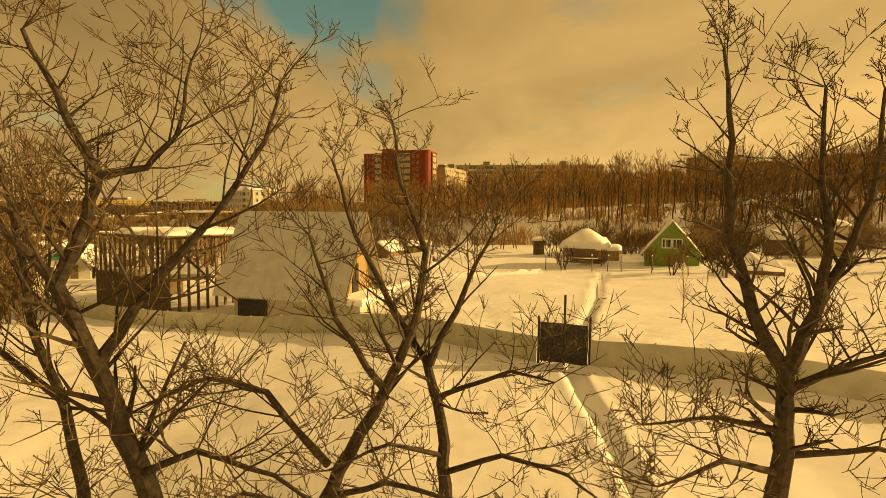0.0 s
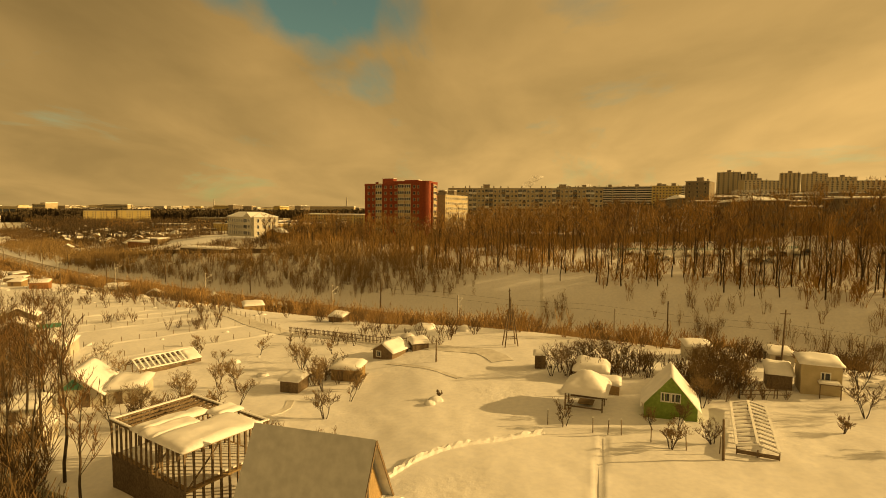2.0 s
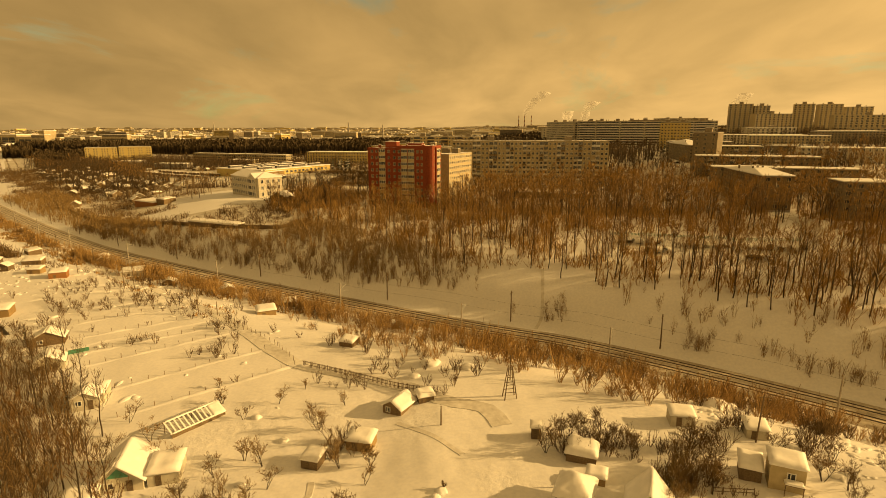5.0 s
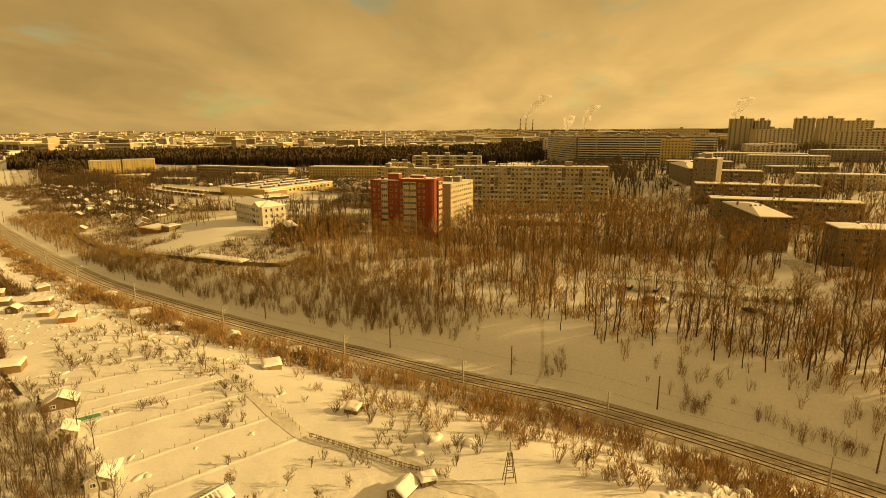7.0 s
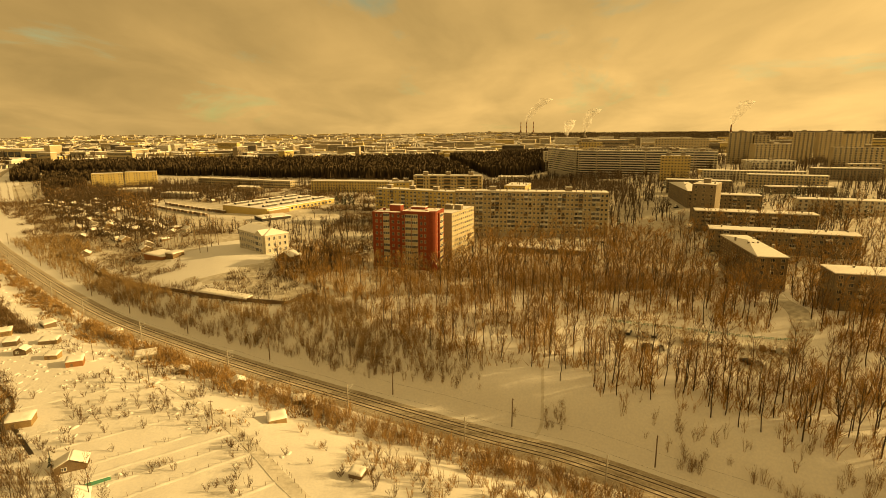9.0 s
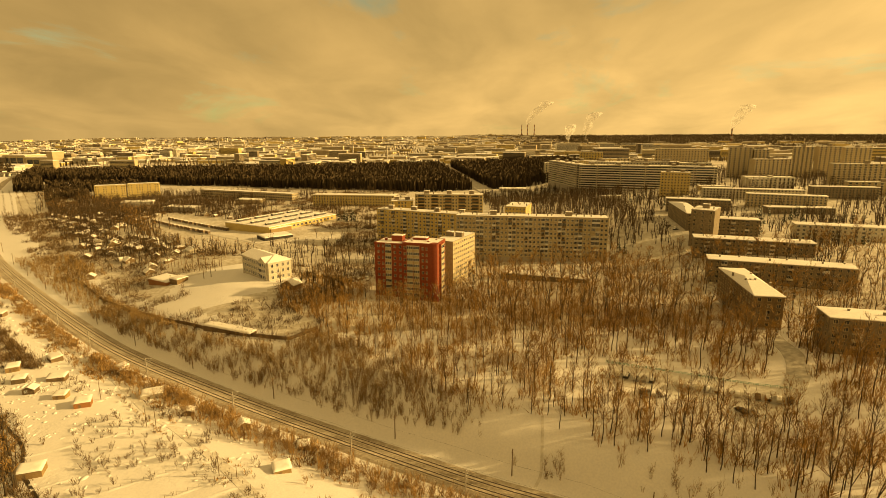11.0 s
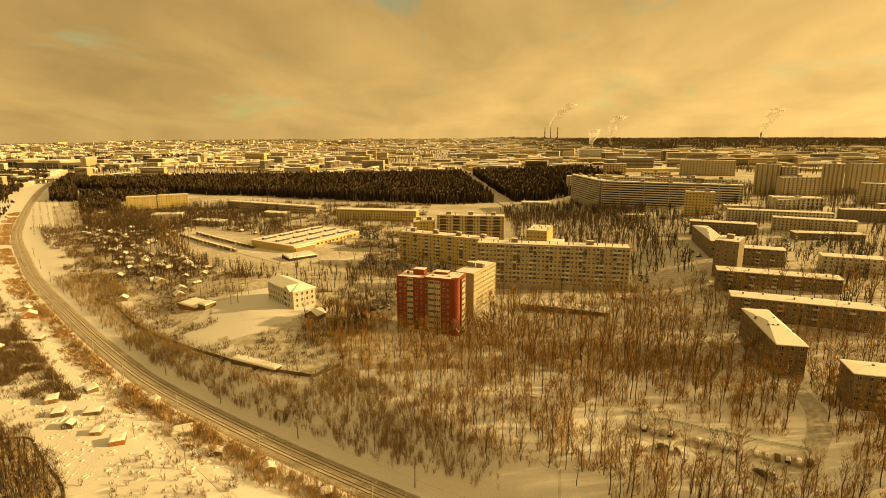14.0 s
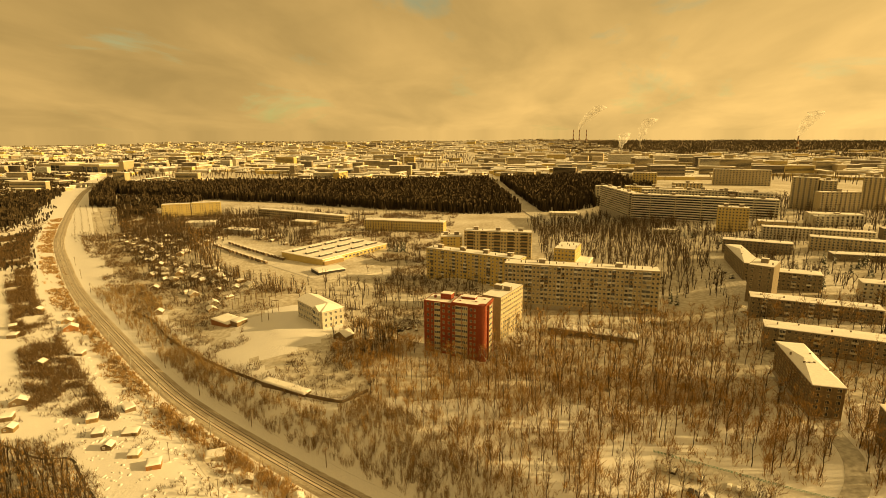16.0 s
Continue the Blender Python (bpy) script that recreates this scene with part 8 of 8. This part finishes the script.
lane("depot_road", [(-150, 450), (-112, 470), (-60, 520), (-30, 535)], 9, LANE_SNOW, "snowy road past the depot", step=8, lift=0.3)
for k in range(3):
    lane("footpath", [(25.1, 145.5), (27.4, 149), (29.0, 157.5), (30.5, 167)] if k == 0 else ([(-9, 81), (-3, 76), (2, 70)] if k == 1 else [(-26, 57.5), (-20, 62), (-20, 67)]), 0.9, LANE_SNOW, "narrow trodden path in the snow", step=1.5, lift=0.06, category="path")
CREEK = mat("creek_water", (0.02, 0.016, 0.012), (0.06, 0.048, 0.034), 0.8, 0.55, 0.2, 0.02)
lane("creek", [(-260, 204), (-222, 199.5), (-198, 192), (-183, 192.5), (-172, 184), (-160, 174), (-144, 161), (-132, 146), (-112, 128)], 1.1, CREEK, "dark open creek between snowy banks", step=2.0, lift=0.07, category="creek")
# a ridge of cleared snow curving across the garden
ridge = Shape()
pts = along(curve_through(np.array([(-5.6, 44.5), (-3, 47.2), (0.3, 49.2), (5.0, 50.6), (9.4, 52.0)], float), 6), 0.45)
ring = [(-0.55, -0.2), (-0.3, 0.22), (0.0, 0.34), (0.3, 0.2), (0.55, -0.2)]
for i, (p, d) in enumerate(pts):
    for o, h in ring:
        q = p + np.array([-d[1], d[0]]) * o
        ridge.v.append((q[0], q[1], surf(*p) + h * random.uniform(0.6, 1.35)))
for i in range(len(pts) - 1):
    for j in range(4):
        ridge.f.append((i * 5 + j, (i + 1) * 5 + j, (i + 1) * 5 + j + 1, i * 5 + j + 1))
        ridge.m.append(0)
tagged(new("snow_ridge", ridge.mesh("snow_ridge", [SNOW])), "lumpy ridge of cleared snow across the garden", "snow ridge", kind="structure")
# low banks of snow along the fences between the plots
rnd = random.Random(8)
for (ax, ay), (bx, by) in (((-40, 117), (-75, 91)), ((-52, 128), (-98, 96)), ((-57, 133), (-104, 104)), ((-66, 142), (-120, 108)), ((-33, 106), (-62, 84)), ((-74, 152), (-128, 120)), ((-62, 137), (-112, 106)), ((-84, 160), (-140, 128)), ((-100, 176), (-150, 148))):
    bank, n = Shape(), int(math.hypot(bx - ax, by - ay) / 0.8)
    dx, dy = (bx - ax) / n, (by - ay) / n
    k = math.hypot(dx, dy)
    for i in range(n + 1):
        px, py, h = ax + dx * i, ay + dy * i, 0.15 + 0.22 * noise.noise(Vector((i * 0.16, ax, 0)))
        for o, e in ((-0.9, -0.25), (-0.35, 0.7), (0.1, 1.0), (0.5, 0.6), (0.95, -0.25)):
            qx, qy = px - dy / k * o, py + dx / k * o
            bank.v.append((qx, qy, surf(qx, qy) + h * e * rnd.uniform(0.8, 1.2)))
    for i in range(n):
        for j in range(4):
            bank.f.append((i * 5 + j, (i + 1) * 5 + j, (i + 1) * 5 + j + 1, i * 5 + j + 1))
            bank.m.append(0)
    tagged(new("snow_bank", bank.mesh("snow_bank", [SNOW], True)), "low bank of drifted snow along a plot fence", "snow bank", kind="structure")
rnd = random.Random(3)
for x, y, r in ((-4.0, 103, 2.2), (3.7, 100.2, 1.6), (46.8, 86.7, 2.6), (50.5, 88.5, 1.8), (55.8, 90.3, 1.5), (-1.5, 62.4, 0.9), (-2.2, 61.2, 0.7), (22, 80, 1.2), (-7, 98, 1.3), (-34, 84.5, 1.0), (-27, 77, 0.9), (-30, 66, 0.8)):
    bm = bmesh.new()
    bmesh.ops.create_icosphere(bm, subdivisions=3, radius=1.0)
    for v in bm.verts:
        k = 1 + 0.25 * noise.noise(v.co * 1.7 + Vector((x, y, 0)))
        v.co = Vector((v.co.x * r * k, v.co.y * r * 0.8 * k, v.co.z * r * 0.6 * k))
    me = bpy.data.meshes.new("snow_mound")
    bm.to_mesh(me)
    bm.free()
    me.materials.append(SNOW)
    me.polygons.foreach_set("use_smooth", [True] * len(me.polygons))
    ob = tagged(new("snow_mound", me), "rounded heap of snow over garden rubbish", "snow heap", "snow heaps")
    ob.location = (x, y, surf(x, y))

# small drifts over beds, stumps and garden litter


def drift(seed):
    """A low rounded heap of snow, open below."""
    rnd = random.Random(seed)
    s = Shape()
    sides, rings = 10, ((1.0, -0.15), (0.8, 0.12), (0.5, 0.3), (0.22, 0.38), (0.02, 0.4))
    stretch = rnd.uniform(1.0, 2.4)
    for r, z in rings:
        for i in range(sides):
            a = 2 * math.pi * i / sides
            k = 1 + 0.3 * noise.noise(Vector((math.cos(a) * 1.2, math.sin(a) * 1.2, seed * 2.3)))
            s.v.append((math.cos(a) * r * k * stretch, math.sin(a) * r * k, z * (1 + 0.3 * noise.noise(Vector((a, r * 3, seed))))))
    for k in range(len(rings) - 1):
        for i in range(sides):
            q = (i + 1) % sides
            s.f.append((k * sides + i, k * sides + q, (k + 1) * sides + q, (k + 1) * sides + i))
            s.m.append(0)
    return as_arrays(s)


rnd = random.Random(61)
DRIFT = [drift(k) for k in range(8)]
lumps = []
for n in range(5200):
    if n % 3:
        x, y = rnd.uniform(-260, -30), rnd.uniform(80, 300)
        keep = side_of(x, y) < -14 and x > -0.98 * y and (clump(x, y, 30, 41) > -0.05 or y > 165) and not (x > -100 and y < 150 and rnd.random() < 0.8)
    else:
        x, y = rnd.uniform(20, 75), rnd.uniform(54, 115)
        keep = side_of(x, y) < -9 and x > 0.32 * y + 10 and clump(x, y, 16, 42) > 0.0 and not (20 < x < 50 and 44 < y < 66)
    if keep and len(lumps) < 1100:
        lumps.append((x, y, rnd.uniform(0.2, 0.6) if n % 3 == 0 else rnd.uniform(0.25, 0.9)))
scatter("snow_drifts", DRIFT, lumps, SNOW, "small rounded drifts of snow over garden beds", "snow drifts")

# ---- the dark park and the far town ----


def tuft(seed, h, w):
    """A far tree: a few crossing upright blades with ragged tops."""
    rnd = random.Random(seed)
    v, f = [], []
    for n in range(5):
        a = rnd.uniform(0, 3.14)
        c, s = math.cos(a) * w, math.sin(a) * w
        k = len(v)
        hh = h * rnd.uniform(0.75, 1.1)
        v += [(-c * 0.6, -s * 0.6, 0), (c * 0.6, s * 0.6, 0), (c * 0.9, s * 0.9, hh * rnd.uniform(0.8, 1)), (-c * 0.8, -s * 0.8, hh * rnd.uniform(0.75, 1))]
        f.append((k, k + 1, k + 2, k + 3))
    return np.array(v, float), np.array(f, int)


TUFT = [tuft(k, 15, 3.4) for k in range(10)]
FINE = [tuft(k + 30, 15, 1.5) for k in range(10)]
rnd = random.Random(77)
park = []
for n in range(44000):
    x, y = rnd.uniform(-1020, 260), rnd.uniform(830, 1400)
    near_edge = np.interp(x, [-1000, -810, -710, -514, -368, -220, -65, 155, 260], [1180, 1060, 1030, 985, 960, 890, 832, 850, 930])
    far_edge = np.interp(x, [-1000, -790, -633, -443, -290, -75, 0, 230], [1200, 1175, 1235, 1260, 1290, 1325, 1380, 1330])
    if near_edge + 14 * clump(x, y, 40, 1) < y < far_edge and side_of(x, y) > 32 and line_gap(x, y, STREETS[3]) > 15:
        if not (clump(x, y, 110, 9) < -0.5):
            park.append((x, y, rnd.uniform(0.8, 1.25)))
PARK_END = [(-730, 900), (-663, 880), (-814, 1081), (-1000, 1330), (-1090, 1390), (-890, 1105)]
park_end = [(x, y, rnd.uniform(0.6, 1.0)) for x, y in ((rnd.uniform(-1090, -660), rnd.uniform(880, 1390)) for n in range(12000)) if within(x, y, PARK_END) and side_of(x, y) > 20]
scatter("park_wood", FINE, park[:21000] + park_end[:3500], WOODS, "dense dark bare wood of the park", "woodland")
west_wood = []
for n in range(30000):
    x, y = rnd.uniform(-1420, -420), rnd.uniform(480, 1520)
    s = side_of(x, y)
    edge = np.interp(y, [480, 700, 800, 900, 1240, 1950], [-170, -60, -50, -46, -40, -60])
    if -360 < s < edge + 12 * clump(x, y, 40, 2) and y > 690 and rnd.random() < 0.75:
        west_wood.append((x, y, rnd.uniform(0.45, 0.85)))
    elif -260 < s < -24 and y < 900 and clump(x, y, 34, 3) + 0.5 * clump(x, y, 12, 4) > -0.12:
        west_wood.append((x, y, rnd.uniform(0.16, 0.34)))
    elif 70 < s < 125 and x < -560 and y < 1000 and clump(x, y, 30, 3) > -0.2:
        west_wood.append((x, y, rnd.uniform(0.4, 0.7)))
    elif 110 < s and x < -560 and 880 < y < 1060 and clump(x, y, 40, 6) > -0.3:
        west_wood.append((x, y, rnd.uniform(0.5, 0.8)))
for n in range(5000):
    x, y = rnd.uniform(-2300, -1000), rnd.uniform(1300, 2300)
    if abs(side_of(x, y)) > 40 and clump(x, y, 160, 4) > 0.05:
        west_wood.append((x, y, rnd.uniform(0.6, 1.0)))
scatter("west_wood", TUFT, west_wood[:16000], WOODS, "dark scrub and wood beyond the railway", "woodland")
brown = []
for n in range(6500):
    x, y = rnd.uniform(-640, -230), rnd.uniform(370, 850)
    s = side_of(x, y)
    if s > 60 and is_free(x, y, 3) and clump(x, y, 48, 23) > -0.2 and not (-345 < x < -95 and abs((x + 240) * 0.66 + (y - 528)) < 62) and not (s < 70 and x < -490):
        brown.append((x, y, rnd.uniform(0.5, 0.85)))
scatter("poplar_clumps", OFF, [q for q in brown if not within(q[0], q[1], COMPOUND)][:1900], (WOOD_BARK, TWIG_BROWN), "brown bare poplars over the low houses", "trees")
# the village across the line and the gardens up the near side
rnd = random.Random(42)
made = []
for n in range(1500):
    x, y = rnd.uniform(-500, -205), rnd.uniform(235, 640)
    s = side_of(x, y)
    if not is_free(x, y, 6) or (-345 < x < -95 and abs((x + 240) * 0.66 + (y - 528)) < 66) or len(made) > 78:
        continue
    if not (62 < s < 210 or -150 < s < -34) or any((x - a) ** 2 + (y - b) ** 2 < 180 for a, b in made) or x < -1.02 * y + 40:
        continue
    made.append((x, y))
    w = rnd.uniform(4, 8)
    skin = rnd.choice((WOOD_OLD, WOOD_OLD, WOOD_RAW, WHITE_WALL, GREY_BRICK, BROWN_WALL))
    if rnd.random() < 0.55:
        pitched_house("village_house", x, y, rnd.choice((-35, 15, 40, 50)) + rnd.uniform(-6, 6), w, w * rnd.uniform(0.8, 1.2), 2.4, w * 0.28, skin, "small wooden house under deep snow", "house", group="village houses")
    else:
        flat_shed("village_shed", x, y, rnd.choice((-35, 15, 40, 50)) + rnd.uniform(-6, 6), w, w * rnd.uniform(0.5, 0.8), 2.2, skin, "low shed under a pad of snow", "shed", 0.4, 0.45, group="village sheds", door=False)
# long allotment strips beside the line, parted by low hedges
hedge = []
for k in range(5):
    line = []
    for i in range(14):
        t = i / 13
        base = np.array([-520 - 235 * t, 636 + 286 * t])
        line.append((base[0] + (k - 2) * 9.0 * 0.78, base[1] + (k - 2) * 9.0 * 0.62))
    for (ax, ay), (bx, by) in zip(line[:-1], line[1:]):
        for i in range(12):
            if rnd.random() < 0.75:
                hedge.append((ax + (bx - ax) * i / 12 + rnd.gauss(0, 0.5), ay + (by - ay) * i / 12 + rnd.gauss(0, 0.5), rnd.uniform(0.2, 0.5)))
scatter("allotment_hedge", LOW, hedge, BRUSH, "low hedges between snowy allotment strips", "hedges")


def overpass(a, b):
    """A road bridge over the line: deck, parapets and piers."""
    a, b = Vector(a), Vector(b)
    ob = thing("road_bridge", pose(a.x, a.y, 0), "pale concrete road bridge over the railway under snow", "bridge")
    run = b - a
    n = 6
    deck = [Vector((run.x * k / n, run.y * k / n, a.z + (b.z - a.z) * k / n + 3.0 * math.sin(math.pi * k / n))) for k in range(n + 1)]
    for p, q in zip(deck[:-1], deck[1:]):
        part("deck_span", Shape().beam(p, q, 13, 1.4), CONCRETE, ob)
        part("deck_snow", Shape().beam(p + Vector((0, 0, 0.75)), q + Vector((0, 0, 0.75)), 11.5, 0.12), ASPHALT_SNOW, ob)
        side = Vector((-(q - p).y, (q - p).x, 0)).normalized() * 6.2
        for w in (-1, 1):
            part("parapet", Shape().beam(p + side * w + Vector((0, 0, 1.2)), q + side * w + Vector((0, 0, 1.2)), 0.5, 1.2), CONCRETE, ob)
    for k in range(1, n):
        g = ground_z(a.x + deck[k].x, a.y + deck[k].y)
        part("pier", Shape().box(deck[k].x - 1.0, deck[k].y - 4.5, g - 1, deck[k].x + 1.0, deck[k].y + 4.5, deck[k].z - 0.6), CONCRETE, ob)


overpass((-1080, 1235, 3.5), (-832, 1190, 8.5))


def shopping_centre():
    """A long pale hall of several wings, with dark glazed fronts."""
    x, y = -1455, 1655
    ob = thing("shopping_centre", pose(x, y, ground_z(x, y), 0, 0, -12), "large pale shopping centre with dark glazed fronts", "mall")
    for x0, x1, h, d in ((-70, -10, 28, 60), (-10, 62, 33, 70), (62, 120, 26, 60), (120, 205, 31, 70), (205, 285, 25, 60), (285, 305, 42, 40)):
        wing = part("wing", Shape().box(x0, 0, -6, x1 - 0.3, d, h), SILICATE, ob)
        part("roof_snow", Shape().box(x0 - 0.5, -0.5, h, x1 + 0.2, d + 0.5, h + 1.2), ROOF_SNOW, wing)
        if x1 - x0 > 30:
            for f in range(2):
                part("glazing", Shape().box(x0 + 5, -0.4, 6 + f * (h - 16) * 0.55, x1 - 6, 0, 4 + (f + 1) * (h - 10) * 0.46), GLASS, wing, "dark glazed front")
            for k in range(4):
                part("fin", Shape().box(x0 + 5 + k * (x1 - x0 - 12) / 3, -1.2, 2, x0 + 6.5 + k * (x1 - x0 - 12) / 3, 0, h - 4), BEIGE, wing)


shopping_centre()
FAR_WALLS = [SILICATE, WHITE_WALL, BEIGE, GREY_BRICK, YELLOW, SILICATE]
town, slots = Shape(), []
trees = []
turn0 = radians(-5)
for n in range(6800):
    d = 1240 + 3400 * rnd.random() ** 0.8
    a = rnd.uniform(-0.86, 0.72)
    x, y = d * math.sin(a), d * math.cos(a)
    s = side_of(x, y)
    in_park = -1000 < x < 250 and y < np.interp(x, [-1000, -790, -443, -75, 230], [1230, 1205, 1290, 1350, 1365])
    wild = clump(x, y, 420, 11) > 0.25 or (x > 700 and y > 2900)
    if in_park or abs(s) < 45 or line_gap(x, y, STREETS[3]) < 30:
        continue
    z = ground_z(x, y)
    if wild or rnd.random() < 0.56:
        for k in range(3 if wild else 2):
            trees.append((x + rnd.gauss(0, 30), y + rnd.gauss(0, 30), rnd.uniform(0.5, 0.95)))
        if wild:
            continue
    hall = rnd.random() < 0.55
    ln, dp = (rnd.uniform(40, 110), rnd.uniform(18, 45)) if hall else (rnd.uniform(25, 85), rnd.uniform(12, 16))
    h = rnd.uniform(4.5, 8) if hall else rnd.choice((7, 9, 9, 12, 15, 15, 15, 27)) * rnd.uniform(0.9, 1.1)
    if 300 < x < 900 and y < 2000 and not hall and rnd.random() < 0.2:
        h = rnd.uniform(28, 40)
    h = h * (0.62 if d > 2300 else 1.0)
    m = pose(x, y, z, 0, 0, math.degrees(turn0) + rnd.choice((0, 0, 90, -14, 8)))
    c = rnd.randrange(6)
    town.box(-ln / 2, -dp / 2, -4, ln / 2, dp / 2, h, c, m)
    town.box(-ln / 2 - 0.4, -dp / 2 - 0.4, h, ln / 2 + 0.4, dp / 2 + 0.4, h + 0.8, 6, m)
    if d < 2300 and h > 8:
        for f in range(int(h / 3)):
            town.box(-ln / 2 + 1.5, -dp / 2 - 0.12, 1.3 + f * 3, ln / 2 - 1.5, -dp / 2 + 0.05, 2.6 + f * 3, 7, m)
tagged(new("far_town", town.mesh("far_town", FAR_WALLS + [ROOF_SNOW, GLASS])), "far town of low blocks and halls under snow", "town", kind="stuff")
scatter("far_trees", FINE, trees[:15000], WOODS_HAZED, "trees scattered through the far town, colour paled for haze", "trees")
hills = [(d * math.sin(a), d * math.cos(a), rnd.uniform(0.5, 0.75)) for d, a in ((rnd.uniform(3900, 4900), rnd.uniform(-0.86, 0.75)) for n in range(9000)) if clump(d * math.sin(a), d * math.cos(a), 600, 13) > -0.12]
hills += [(x, y, rnd.uniform(0.6, 0.9)) for x, y in ((rnd.uniform(350, 3300), rnd.uniform(2500, 4300)) for n in range(9000)) if y > 2650 - 0.1 * x + 260 * clump(x, y, 500, 17) and x < 0.95 * y and math.hypot(x, y) < 4800]
scatter("far_hills_wood", TUFT, hills, WOODS_HAZED, "wooded hills on the horizon, colour paled for haze", "woodland")


def chimney(x, y, h, r, banded, label):
    z = ground_z(x, y)
    ob = thing("factory_chimney", pose(x, y, z), label, "chimney", "far chimneys")
    n = 6
    for k in range(n):
        a, b = r * (1 - 0.45 * k / n), r * (1 - 0.45 * (k + 1) / n)
        part("section", Shape().rod([(0, 0, h * k / n - (3 if k == 0 else 0)), (0, 0, h * (k + 1) / n)], [a, b], 12), (RUST if banded and k % 2 else CONCRETE), ob)


for x, y, h, r, banded in ((560, 4190, 95, 5, True), (605, 4200, 95, 5, True), (655, 4190, 95, 5, True), (835, 3350, 45, 5, False), (1510, 2950, 80, 6, True), (-285, 1640, 55, 3.2, False), (-175, 1570, 48, 3.0, False), (-960, 2300, 60, 3.5, False), (545, 2500, 35, 4, False)):
    chimney(x, y, h, r, banded, "red and white banded power-station chimney" if banded else "tall grey factory chimney in the far town")
STEAM = bpy.data.materials.new("steam")
STEAM.use_nodes = True
sn, sl = STEAM.node_tree.nodes, STEAM.node_tree.links
sn.remove(sn["Principled BSDF"])
lit, passed, body, clear_air, veil = (sn.new("ShaderNodeBsdf" + k) if k != "Mix" else sn.new("ShaderNodeMixShader") for k in ("Diffuse", "Translucent", "Mix", "Transparent", "Mix"))
for q in (lit, passed):
    q.inputs["Color"].default_value = (0.97, 0.97, 0.97, 1)
body.inputs[0].default_value = 0.6
sl.new(lit.outputs[0], body.inputs[1])
sl.new(passed.outputs[0], body.inputs[2])
sl.new(clear_air.outputs[0], veil.inputs[1])
sl.new(body.outputs[0], veil.inputs[2])
sl.new(veil.outputs[0], sn["Material Output"].inputs["Surface"])
st, sc2 = sn.new("ShaderNodeTexNoise"), sn.new("ShaderNodeTexCoord")
st.inputs["Scale"].default_value, st.inputs["Detail"].default_value = 0.02, 5
sm = sn.new("ShaderNodeMapRange")
sm.inputs["From Min"].default_value, sm.inputs["From Max"].default_value, sm.inputs["To Max"].default_value = 0.3, 0.72, 0.62
sl.new(sc2.outputs["Object"], st.inputs["Vector"])
sl.new(st.outputs["Fac"], sm.inputs["Value"])
sl.new(sm.outputs[0], veil.inputs[0])


def steam(x, y, z, rise, drift, size, seed):
    """A lumpy plume: one closed skin that widens as it rises and leans with the wind."""
    rnd = random.Random(seed)
    s = Shape()
    n, sides = 22, 20
    for k in range(n + 1):
        t = k / n
        r = size * (0.22 + 0.95 * t ** 0.8) * (1 if k < n else 0.15)
        c = Vector((drift * t ** 1.4 + size * 0.4 * noise.noise(Vector((seed, t * 3, 0))), 0, rise * t + (r * 0.5 if k == n else 0)))
        for i in range(sides):
            a = 2 * math.pi * i / sides
            d = Vector((math.cos(a), math.sin(a), 0))
            lump = 1 + 0.55 * noise.noise(Vector((d.x * 1.4, d.y * 1.4, t * 5 + seed * 3))) + 0.3 * noise.noise(Vector((d.x * 3, d.y * 3, t * 11 + seed)))
            p = c + d * r * lump
            s.v.append((p.x, p.y, p.z + 0.3 * r * noise.noise(Vector((d.x * 2, t * 6, seed)))))
    for k in range(n):
        for i in range(sides):
            q = (i + 1) % sides
            s.f.append((k * sides + i, k * sides + q, (k + 1) * sides + q, (k + 1) * sides + i))
            s.m.append(0)
    s.f += [tuple(reversed(range(sides))), tuple(n * sides + i for i in range(sides))]
    s.m += [0, 0]
    ob = tagged(new("steam_plume", s.mesh("steam_plume", [STEAM], True)), "pale steam drifting from a far chimney", "steam", kind="stuff")
    ob.location = (x, y, z)


steam(835, 3350, ground_z(835, 3350) + 45, 130, 50, 34, 1)
steam(1510, 2950, ground_z(1510, 2950) + 80, 120, 80, 34, 2)
steam(605, 4200, ground_z(605, 4200) + 95, 170, 150, 42, 3)
steam(545, 2500, ground_z(545, 2500) + 35, 65, 10, 22, 4)
